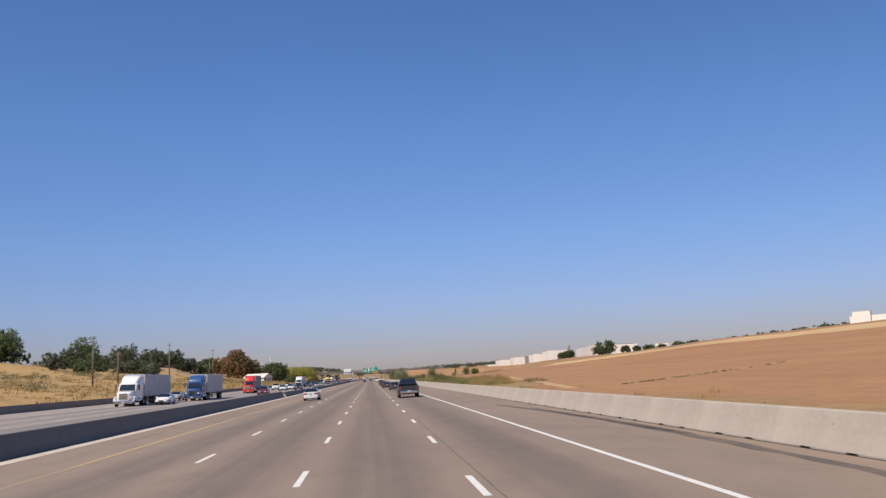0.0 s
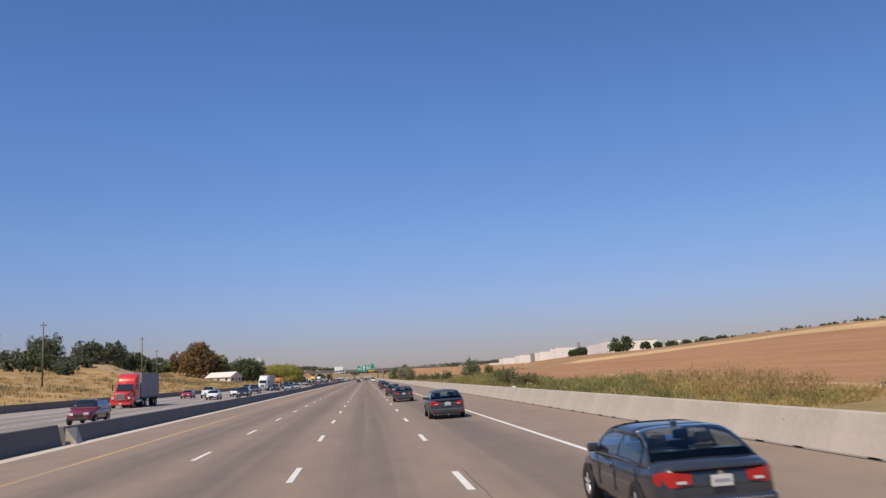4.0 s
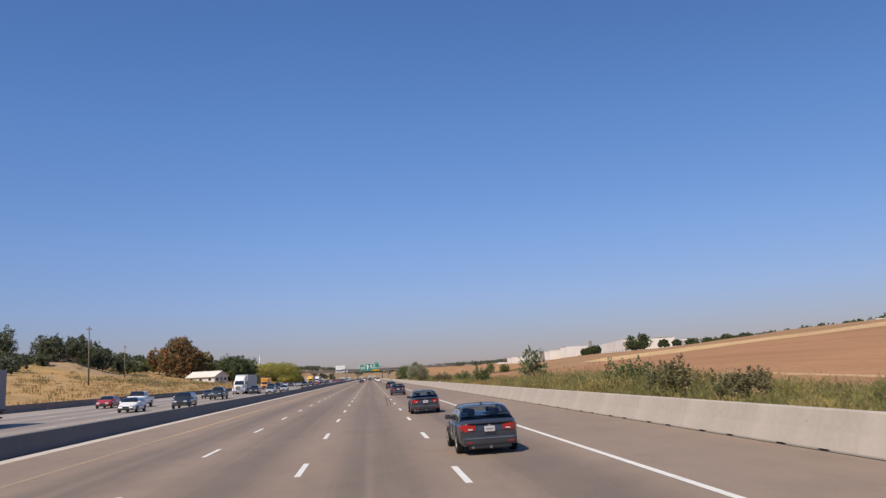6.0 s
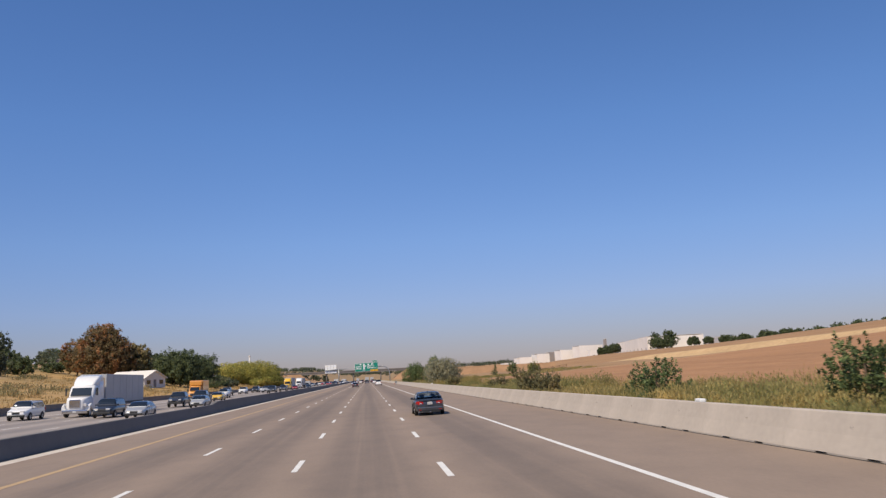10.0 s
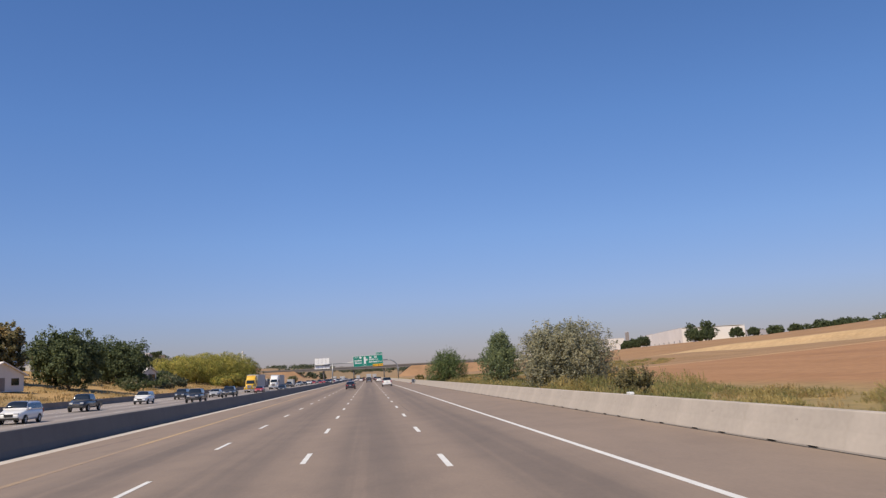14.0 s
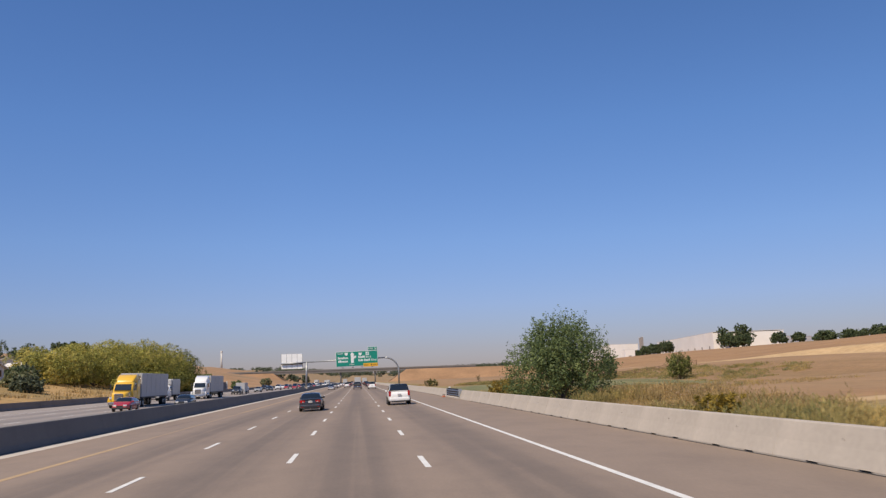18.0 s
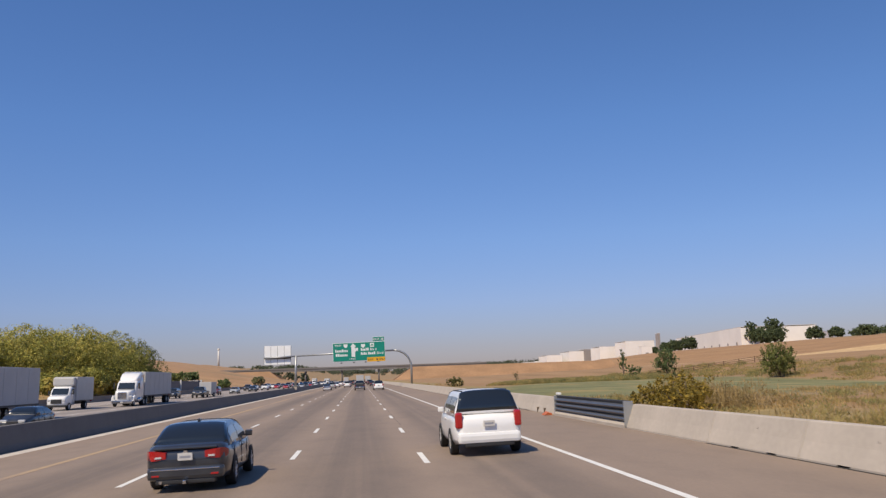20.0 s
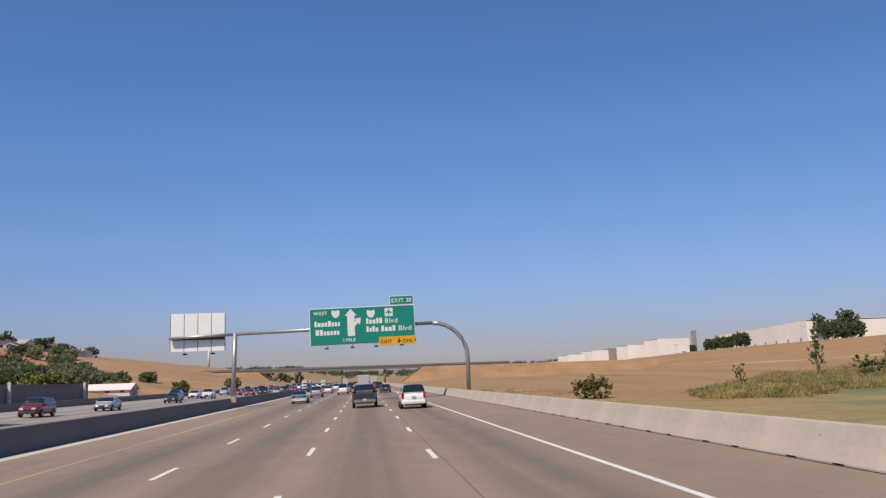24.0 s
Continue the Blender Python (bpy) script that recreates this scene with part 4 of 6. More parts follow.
for i, (x, y, h, r) in enumerate(((17.5, 174, 2.4, 1.6), (17.4, 159, 1.6, 1.3), (17.0, 166, 2.1, 1.4), (18.4, 247, 2.7, 1.3), (17.2, 264, 2.3, 1.5), (16.6, 296, 2.4, 1.5), (16.4, 288, 1.9, 1.2), (17.2, 318, 1.4, 1.3), (16.3, 362, 1.8, 1.2),
                                 )):
    tree("roadside_shrub", on_ground(x, y), h, r, "leaf_mid" if y < 280 and i not in (1, 2) else "leaf_dusty", "ragged dusty green shrub in the roadside weeds", 30 + i, 0.04, 11, 4600, 0.07, 0.95, 0.6, "roadside shrubs", category="shrub", shoots=0.35)
for i, (x, y, h, r) in enumerate(((20.2, 624.0, 1.8, 1.5), (20.9, 626.0, 1.3, 1.2))):
    tree("cream_shrub", on_ground(x, y), h, r, "leaf_cream", "green shrub with cream flower tips by the barrier", 46 + i, 0.03, 9, 2600, 0.11, 0.9, 0.62, "cream-tipped shrubs", category="shrub")
for i, (x, y, h, r) in enumerate(((15.4, 444.5, 1.0, 0.9), (16.4, 446.0, 1.0, 0.9), (17.4, 447.5, 1.0, 0.9), (16.4, 497.5, 1.5, 1.3), (16.8, 500.0, 1.75, 1.4), (18.2, 502.0, 1.9, 1.5), (17.4, 504.5, 1.4, 1.2))):
    tree("yellow_shrub", on_ground(x, y), h, r, "leaf_yellow", "low shrub covered in yellow flowers", 50 + i, 0.04, 7, 1500, 0.08, 0.8, 0.6, "yellow shrubs", category="shrub")

# the far side: turning tree, dark trees by the house, the yellow-green thicket
tree("autumn_tree", on_ground(-75.0, 475.0), 16.8, 8.4, "leaf_rust", "large broad tree with rust-coloured autumn leaves", 61, 0.06, 28, 34000, 0.28, 1.1, taper=0.45, shoots=0.2)
tree("broad_tree", on_ground(-67.0, 481.0), 12.8, 5.0, "leaf_dusty", "olive-brown tree beside a broad autumn tree", 67, 0.05, 18, 12000, 0.28, 1.1, taper=0.3)
tree("autumn_tree", on_ground(-86.0, 486.0), 11.5, 4.4, "leaf_rust", "narrow brownish tree beside a broad autumn tree", 62, 0.05, 14, 9000, 0.28, 1.35)
tree("autumn_tree", on_ground(-79.0, 500.0), 11.0, 5.0, "leaf_rust", "brown and green tree behind a broad autumn tree", 63, 0.05, 14, 9000, 0.28, 1.1)
tree("broad_tree", on_ground(-54.0, 479.0), 11.2, 6.4, "leaf_dark", "dense dark green tree on the grassy bank", 64, 0.0, 26, 20000, 0.27, 0.95)
tree("broad_tree", on_ground(-57.0, 523.0), 10.6, 6.8, "leaf_dark", "dense dark green tree above the edge wall", 65, 0.0, 26, 20000, 0.27, 0.92)
tree("broad_tree", on_ground(-64.0, 505.0), 9.0, 5.0, "leaf_dark", "dark green tree in the shade of larger ones", 66, 0.0, 14, 7000, 0.28, 0.95)
for i, (x, y, h, r) in enumerate(((-60, 593, 6.8, 7.4), (-55.5, 603, 9.0, 8.2), (-51.5, 615, 10.2, 8.6), (-48.5, 627, 10.6, 8.2), (-47.5, 639, 9.2, 7.4),
                                  (-60, 622, 9.2, 8.0), (-56, 640, 9.2, 7.6), (-45.5, 597, 3.0, 3.2), (-44.0, 606, 4.2, 3.8), (-43.0, 617, 4.6, 4.0), (-42.4, 629, 4.4, 3.8), (-42.2, 641, 4.0, 3.6))):
    # three trees get greener, darker leaves that also paint in the shaded side
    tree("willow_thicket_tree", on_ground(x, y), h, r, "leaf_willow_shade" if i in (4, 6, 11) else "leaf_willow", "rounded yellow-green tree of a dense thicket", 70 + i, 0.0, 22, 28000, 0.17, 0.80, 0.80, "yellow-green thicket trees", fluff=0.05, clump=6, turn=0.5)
for i, (x, y, h, r) in enumerate(((-122, 275, 12.0, 6.5), (-128, 292, 10.0, 6.0), (-118, 330, 9.0, 5.0), (-122, 358, 14.0, 6.5), (-126, 372, 11.0, 5.0), (-118, 405, 12.0, 6.8), (-124, 418, 10.0, 6.0),
                                  (-116, 446, 12.5, 6.0), (-122, 462, 10.5, 5.0), (-112, 480, 8.5, 4.5), (-128, 498, 11.0, 5.5), (-124, 520, 11.5, 5.0), (-96, 512, 6.0, 4.0),
                                  (-110, 545, 7.0, 4.5), (-128, 580, 9.0, 5.0), (-140, 620, 9.0, 5.5))):
    tree("ridge_tree", on_ground(x, y), h, r, "leaf_grey" if i % 3 else "leaf_mid", "dusty green tree on top of the bank", 90 + i, 0.03, 12, 6500, 0.30, 0.95 + 0.25 * (i % 2), 0.62, "trees on the ridge")
for i, (x, y, h, r) in enumerate(((-98.5, 424, 9.6, 4.8), (-92.5, 432, 8.6, 4.0), (-87.5, 436, 6.8, 1.3), (-106, 420, 8.0, 4.5))):
    tree("ridge_tree", on_ground(x, y), h, r, "leaf_grey", "dusty green tree on top of a bare dirt spur", 290 + i, 0.05, 14, 8000, 0.24, 1.1, 0.62, "trees on the ridge", taper=0.2)
rs = random.Random(31)
for i in range(56):
    y = 186 + i * 8.4 + rs.uniform(-5, 5)
    x = -112 + rs.uniform(-18, 24)
    tree("ridge_bush", on_ground(x, y), rs.uniform(3, 6.5), rs.uniform(3, 5), "leaf_grey" if i % 2 else "leaf_dark", "dusty bush on top of the bank", 500 + i, 0.02, 8, 2000, 0.32, 0.9, 0.62, "bushes on the ridge", category="bush")
for i, (x, y, h, r) in enumerate(((-50, 700, 4.6, 3.8), (-56, 716, 5, 4.2), (-75, 738, 5.0, 4.6), (-86, 764, 5.2, 5), (-80, 750, 4.4, 4), (-88, 782, 4.6, 4.4), (-84, 815, 4.8, 5), (-76, 832, 5.5, 4.6), 
                                  (-96, 868, 5, 4.4), (-58, 842, 3.6, 3), (-50, 900, 4.5, 3.2), (-84, 905, 4.4, 3.6))):
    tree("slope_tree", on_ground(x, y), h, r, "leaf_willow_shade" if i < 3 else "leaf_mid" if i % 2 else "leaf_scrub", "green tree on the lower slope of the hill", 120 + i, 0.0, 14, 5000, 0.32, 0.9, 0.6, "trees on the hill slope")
rr = random.Random(5)
for i in range(16):
    y = 950 + i * 12.5 + rr.uniform(-8, 8)
    x = -186 + rr.uniform(-9, 9)
    tree("hilltop_tree", on_ground(x, y), rr.uniform(6.5, 9.5), rr.uniform(3.2, 5.0), "leaf_dark", "dark tree among houses on the hilltop", 150 + i, 0.08, 12, 2400, 0.45, 1.0, 0.6, "trees on the hilltop")
for i in range(44):
    y = rr.uniform(800, 985)
    x = -84 - 0.42 * (y - 800) + rr.uniform(-26, 22)
    tree("slope_tree", on_ground(x, y), rr.uniform(3.0, 5.6), rr.uniform(2.8, 5.2), ("leaf_mid", "leaf_scrub", "leaf_grey", "leaf_olive", "leaf_scrub")[i % 5], "low leafy tree on the hillside below the houses", 220 + i, 0.0, 10, 2600, 0.36, 0.9, 0.62, "trees on the hill slope")
for i, (x, y, h, r) in enumerate(((-62, 549, 3.6, 3.2), (-70, 552, 5.0, 4.0), (-78, 556, 6.0, 4.6), (-86, 560, 6.5, 5.0), (-61, 578, 3.0, 3.0), (-75, 570, 6.0, 4.4), (-93, 580, 7.0, 5.2), (-94, 574, 7.5, 5.0),
                                  (-82, 642, 7.0, 4.6), (-88, 650, 8.0, 5.0), (-94, 642, 8.0, 5.0), (-100, 654, 8.6, 5.0), (-90, 668, 7.6, 5.0), (-98, 674, 7.8, 5.0), (-106, 648, 8.0, 4.6), (-84, 663, 6.0, 4.5), (-79, 632, 3.6, 3.0), (-90, 628, 4.0, 3.2),
                                  (-71, 584, 4.6, 3.8), (-80, 592, 6.4, 4.8), (-92, 596, 7.6, 5.4), (-100, 588, 8.0, 5.2), (-50, 552, 2.0, 2.6), (-54, 560, 2.4, 2.8), (-58, 571, 2.8, 3.0))):
    tree("bank_tree", on_ground(x, y), h, r, ("leaf_dark", "leaf_grey", "leaf_scrub")[i % 3], "shaded bushy tree among the houses on the bank", 270 + i, 0.0, 12, 4200, 0.26, 0.95, 0.6, "trees on the bank")
# dark shrubs, which also fill in for the shade under the trees
for i, (x, y, h, r) in enumerate(((-47, 497, 1.3, 2.0), (-49, 503, 1.8, 2.4), (-52, 511, 2.2, 2.6), (-50, 519, 1.6, 2.2), (-53, 529, 2.4, 2.8), (-51, 537, 1.7, 2.4), (-57, 536, 3.0, 3.0), (-47.5, 530, 1.1, 1.8))):
    tree("bank_shrub", on_ground(x, y), h, r, ("leaf_dark", "leaf_scrub")[i % 3 == 1], "low dark shrub below the trees on the bank", 310 + i, 0.0, 9, 2400, 0.16, 0.9, 0.62, "shrubs on the bank", category="shrub", shoots=0.3)
# trees round the warehouses
for i, (x, y, h, r) in enumerate(((315, 1105, 20.0, 6.8), (323, 1084, 22.0, 8.2), (301, 1062, 12, 8.0), (308, 1054, 10, 7.0), (331, 1040, 9, 6), (344, 1034, 7.5, 5), (290, 1232, 10, 5), (298, 1230, 11.5, 6.5), (289, 1172, 12, 7),
                                  (282, 1180, 9, 5), (320, 1345, 9, 4), (352, 1010, 6.5, 7), (366, 1000, 6, 6), (384, 990, 6.5, 8), (402, 985, 6, 8))):
    tree("warehouse_tree", on_ground(x, y), h, r, "leaf_dark", "dark rounded tree in front of the warehouses", 180 + i, 0.0, 18, 9000, 0.5, 0.95, 0.72, "trees by the warehouses", taper=0.25, shoots=0.3)


def far_wood(name, places, leaf, seed, label):
    """A distant belt of trees, too far off to tell apart."""
    rng = np.random.default_rng(seed)
    vs, qs, base = [], [], 0
    for x, y, h, r in places:
        z = ground_z(x, y)
        lob = [((x + rng.uniform(-r, r) * 0.6, y + rng.uniform(-r, r) * 0.6, z + h * rng.uniform(0.35, 0.8)), r * rng.uniform(0.4, 0.65)) for _ in range(5)]
        pts, face = crown_points(rng, lob, 110, 0.95)
        v, q = leaf_quads(pts, 0.9, rng, face)
        vs.append(v)
        qs.append(q + base)
        base += len(v)
    return tagged(piece(name, np_mesh(name, np.concatenate(vs), np.concatenate(qs), M[leaf])), label, "woods", kind="stuff")


rr = random.Random(9)
belt = [(645 + rr.uniform(-18, 18), 560 + k * 9 + rr.uniform(-4, 4), rr.uniform(6, 12), rr.uniform(6, 10)) for k in range(125) if rr.random() < 0.93]
far_wood("far_tree_belt", belt, "leaf_dark", 301, "long dark belt of distant trees along the field's upper edge")
belt = [(rr.uniform(-480, 520), rr.uniform(2300, 3300), rr.uniform(5, 9), rr.uniform(8, 15)) for k in range(300)]
far_wood("far_tree_line", belt, "leaf_grey", 302, "scattered distant trees below the horizon")
belt = [(x, 1168 + rr.uniform(-4, 30), rr.uniform(4, 7), rr.uniform(4, 7)) for x in range(-82, -40, 6)]
far_wood("embankment_bushes", belt, "leaf_grey", 303, "dusty bushes on the bridge embankment")


def weeds(name, clumps, leaf, seed, label, blade=0.05, leafy=0.5):
    """Tall weeds and grass: upright blades with small leaves, clump by clump."""
    rng = np.random.default_rng(seed)
    vs, qs, base = [], [], 0
    for x, y, h, r, n in clumps:
        z = ground_z(x, y) - 0.03
        n1 = int(n * (1 - leafy))
        px = np.stack([x + rng.normal(size=n1) * r * 0.5, y + rng.normal(size=n1) * r * 0.5, np.full(n1, z)], axis=1)
        hh = h * rng.uniform(0.45, 1.05, size=(n1, 1)) * np.exp(-((px[:, :2] - (x, y)) ** 2).sum(1) / (r * r * 1.6))[:, None] ** 0.35
        tip = px + np.concatenate([rng.normal(size=(n1, 2)) * 0.22 * h * 0.6, np.ones((n1, 1))], axis=1) * np.concatenate([np.ones((n1, 2)), hh], axis=1)
        side = np.concatenate([rng.normal(size=(n1, 2)), np.zeros((n1, 1))], axis=1)
        side *= blade / np.linalg.norm(side, axis=1)[:, None]
        mid = px * 0.45 + tip * 0.55
        v = np.stack([px - side * 0.6, px + side * 0.6, mid + side, tip], axis=1).reshape(-1, 3)
        q = np.arange(len(v)).reshape(-1, 4)
        vs.append(v)
        qs.append(q + base)
        base += len(v)
        n2 = n - n1
        if n2:
            c = np.stack([x + rng.normal(size=n2) * r * 0.5, y + rng.normal(size=n2) * r * 0.5, z + h * rng.uniform(0.1, 0.95, size=n2)], axis=1)
            v, q = leaf_quads(c, blade * 1.7, rng)
            vs.append(v)
            qs.append(q + base)
            base += len(v)
    return tagged(piece(name, np_mesh(name, np.concatenate(vs), np.concatenate(qs), M[leaf])), label, "weeds", kind="stuff")


def mounds(name, humps, leaf, seed, label, size):
    """Bushy weeds in rounded humps: leaves thick on the outer skin, stems and seed heads poking out."""
    rng = np.random.default_rng(seed)
    vs, qs, base = [], [], 0
    for x, y, h, r, n in humps:
        z = ground_z(x, y) - 0.03
        u = rng.normal(size=(n, 3))
        u /= np.linalg.norm(u, axis=1)[:, None]
        u[:, 2] = np.abs(u[:, 2])
        a = np.arctan2(u[:, 1], u[:, 0])
        lump = 1 + 0.16 * np.sin(3 * a + x) + 0.12 * np.sin(7 * u[:, 2] * 2 + 5 * a + y)
        c = u * (lump * rng.uniform(0.55, 1.06, size=n) ** 0.6)[:, None] * np.array([r, r, h]) + np.array([x, y, z])
        face = u + np.array([0, 0, 0.2])
        if x > 0:
            face = face[c[:, 0] > 12.35]
            c = c[c[:, 0] > 12.35]
        v, q = leaf_blades(c, size, rng, face)
        vs.append(v)
        qs.append(q + base)
        base += len(v)
        m = max(4, n // 30)
        px = np.stack([x + np.abs(rng.normal(size=m)) * r * 0.4, y + rng.normal(size=m) * r * 0.55, np.full(m, z + 0.3 * h)], axis=1)
        tip = px + np.stack([rng.normal(size=m) * 0.15, rng.normal(size=m) * 0.15, h * rng.uniform(0.4, 0.85, size=m)], axis=1)
        side = rng.normal(size=(m, 3)) * np.array([1, 1, 0.0]) * size * 0.35
        v = np.stack([px - side * 0.4, px + side * 0.4, tip * 0.7 + px * 0.3 + side, tip], axis=1).reshape(-1, 3)
        q = np.arange(len(v)).reshape(-1, 4)
        vs.append(v)
        qs.append(q + base)
        base += len(v)
    return tagged(piece(name, np_mesh(name, np.concatenate(vs), np.concatenate(qs), M[leaf])), label, "weeds", kind="stuff")


rr = random.Random(21)
green, dry, low, olive = [], [], [], []
y = 111.0
while y < 486:
    dense = 1.0 if y < 350 else 0.55
    for k in range(4):
        if rr.random() > dense:
            continue
        x = rr.uniform(13.2, 24.0)
        swell = noise.noise(Vector((x * 0.09, y * 0.035, 3.1)))
        h = (1.05 + 2.0 * swell + rr.uniform(-0.2, 0.3)) * (1.0 if y > 116 else 0.6) * (0.72 if y > 228 else 0.9)
        h = min(2.3, max(0.4, h))
        kind = noise.noise(Vector((x * 0.09, y * 0.045, 7.7))) + rr.uniform(-0.1, 0.1) + (0.12 if y < 300 else 0.04 if y < 400 else -0.22)
        (green if kind > -0.06 else olive if kind > -0.30 else dry).append((x, y + rr.uniform(-0.9, 0.9), h, rr.uniform(0.9, 2.2), 640))
    y += 1.5
for k in range(760):
    y = rr.uniform(-30, 700) if k % 3 else rr.uniform(90, 480)
    if y < 108 and rr.random() < 0.5:
        continue
    x = rr.uniform(12.3, 25) if y < 500 or y > 640 else rr.uniform(12.3, 17)
    low.append((x, y, rr.uniform(0.25, 0.6), rr.uniform(0.5, 1.0), 34))
for k in range(240):
    low.append((rr.uniform(15, 48), rr.uniform(484, 530), rr.uniform(0.15, 0.45), rr.uniform(0.8, 1.4), 50))
for k in range(80):
    if k % 4 == 0:
        dry.append((rr.uniform(18.5, 23), rr.uniform(499, 515), rr.uniform(0.6, 1.6), rr.uniform(0.8, 1.5), 420))
    (green if rr.random() < 0.55 else olive).append((rr.uniform(13.5, 40), rr.uniform(484, 526), rr.uniform(0.15, 0.5), rr.uniform(0.6, 1.4), 160))
mounds("tall_weeds", green, "weed", 401, "dense humps of tall green roadside weeds behind the barrier", 0.05)
mounds("yellowing_weeds", olive, "weed_yellow", 407, "yellowing bushy weeds behind the barrier", 0.05)
mounds("dry_weeds", dry, "straw", 402, "dry straw-coloured weeds in humps behind the barrier", 0.05)
weeds("verge_grass", low, "straw", 403, "sparse dry grass along the verge", 0.03, 0.1)
rut_weeds = []
for k in range(46):
    x = 26.5 + 26.0 * rr.random() ** 1.3
    rut_weeds.append((x, 44.4 + 0.65 * x + rr.uniform(-0.3, 0.3), rr.uniform(0.06, 0.18), rr.uniform(0.15, 0.45), 26))
for k in range(10):
    rut_weeds.append((rr.uniform(26, 28), rr.uniform(104, 116), rr.uniform(0.3, 0.7), rr.uniform(0.4, 0.9), 90))
weeds("rut_weeds", rut_weeds, "leaf_dusty", 409, "dry brown scraps of weed along a rut in the ploughed field", 0.05, 0.6)
hedge, hedge_dry = [], []
for k in range(820):
    t = rr.random()
    off = rr.random() * (8 + 40 * t)
    q = (27 + 53 * t + rr.uniform(-1.5, 1.5), 609 + 56 * t + off + rr.uniform(-1.5, 1.5), rr.uniform(0.25, 0.6) + rr.uniform(0.2, 1.1) * t, rr.uniform(0.8, 1.6) + 1.2 * t, 210)
    (hedge if rr.random() < 0.35 + 0.4 * t - 0.015 * off else hedge_dry).append(q)
for k in range(260):
    x = rr.uniform(79, 106)
    (hedge if k % 3 == 0 else hedge_dry).append((x, rr.uniform(586, 715), rr.uniform(0.3, 1.1), rr.uniform(1.2, 2.6), 170))
mounds("hollow_weeds", hedge, "weed", 404, "green weeds along the upper edge of the grassy hollow", 0.10)
mounds("hollow_dry_weeds", hedge_dry, "weed_yellow", 408, "yellowing weeds along the upper edge of the grassy hollow", 0.10)
bank_grass = []
for k in range(1500):
    y = rr.uniform(90, 720)
    x = -38 - abs(rr.gauss(0, 26))
    bank_grass.append((x, y, rr.uniform(0.3, 0.9), rr.uniform(0.8, 2.0), 22))
weeds("bank_grass", bank_grass, "straw", 405, "dry golden grass on the bank", 0.09, 0.1)
bank_scrub = []
for k in range(800):
    y = rr.uniform(110, 560)
    x = -50 - abs(rr.gauss(0, 34))
    if noise.noise(Vector((x * 0.045, y * 0.02, 1.0))) > 0.16:
        bank_scrub.append((x, y, rr.uniform(0.5, 1.5), rr.uniform(1.0, 2.6), 80))
weeds("bank_scrub", bank_scrub, "leaf_dusty", 406, "dusty olive scrub scattered over the grassy bank", 0.10, 0.8)

# ---- vehicles ----
PAINT = {"white": (0.74, 0.74, 0.74), "silver": (0.42, 0.43, 0.44), "dark": (0.022, 0.024, 0.03), "grey": (0.042, 0.047, 0.058), "red": (0.36, 0.022, 0.024), "blue": (0.03, 0.08, 0.24),
         "yellow": (0.72, 0.43, 0.03), "orange": (0.62, 0.27, 0.05), "bright_red": (0.55, 0.03, 0.025), "maroon": (0.16, 0.015, 0.025)}
for key, col in PAINT.items():
    M["paint_" + key] = paint_mat(key + "_paint", col, 0.35 if key in ("silver", "grey") else 0.0)
M["tyre"] = rough_mat("tyre_black", (0.022, 0.021, 0.020), 0.85, 0.2, 3, 25, 0.1)
M["rim"] = rough_mat("alloy_rim", (0.74, 0.74, 0.75), 0.35, 0.1, 4, 20, 0.0, 0.3)
M["trim"] = rough_mat("black_plastic_trim", (0.028, 0.028, 0.03), 0.55, 0.15, 3, 20, 0.05)
M["glass"] = glass_mat("tinted_car_glass")
M["window_glass"] = clear_glass_mat("lightly_tinted_window_glass")
M["seat"] = rough_mat("dark_seat_cloth", (0.05, 0.05, 0.055), 0.9, 0.15, 4, 30, 0.2)
M["lamp_clear"] = rough_mat("clear_lamp_lens", (0.70, 0.71, 0.72), 0.12, 0.05, 6, 20, 0.0, 0.2, 0.5)
M["lamp_red"] = rough_mat("red_lamp_lens", (0.42, 0.012, 0.012), 0.2, 0.1, 6, 20, 0.0, 0.0, 0.6)
M["chrome"] = rough_mat("chrome", (0.70, 0.70, 0.71), 0.12, 0.04, 4, 20, 0.0, 1.0)
M["plate"] = rough_mat("pale_plate", (0.62, 0.60, 0.58), 0.5, 0.05, 6, 30, 0.0)
M["plate_ink"] = rough_mat("faded_plate_ink", (0.30, 0.31, 0.36), 0.6, 0.05, 6, 30, 0.0)
# sheet tone lowered to take in the shade on the trailer sides
M["trailer"] = rough_mat("trailer_sheet_metal", (0.50, 0.50, 0.505), 0.5, 0.07, 0.5, 6, 0.05)
M["trailer_grey"] = rough_mat("grey_tarpaulin", (0.30, 0.29, 0.31), 0.7, 0.1, 0.5, 6, 0.1)
M["cargo"] = rough_mat("tied_down_load", (0.10, 0.095, 0.09), 0.8, 0.4, 1.2, 8, 0.2)


def loft(stations, bm=None):
    """A rounded body from stations (y, bottom, top, half width)."""
    bm = bm or bmesh.new()
    rings = []
    for y, zb, zt, w in stations:
        h = zt - zb
        half = [(0.0, zb), (w * 0.90, zb), (w * 0.985, zb + 0.16 * h), (w, zb + 0.45 * h), (w * 0.985, zb + 0.72 * h), (w * 0.94, zb + 0.92 * h), (w * 0.82, zt), (0.0, zt + 0.012)]
        ring = [(x, z) for x, z in half] + [(-x, z) for x, z in reversed(half[1:-1])]
        rings.append([bm.verts.new((x, y, z)) for x, z in ring])
    n = len(rings[0])
    for a, b in zip(rings, rings[1:]):
        for i in range(n):
            bm.faces.new((a[i], a[(i + 1) % n], b[(i + 1) % n], b[i]))
    bm.faces.new(rings[0])
    bm.faces.new(list(reversed(rings[-1])))
    bmesh.ops.recalc_face_normals(bm, faces=bm.faces[:])
    return bm


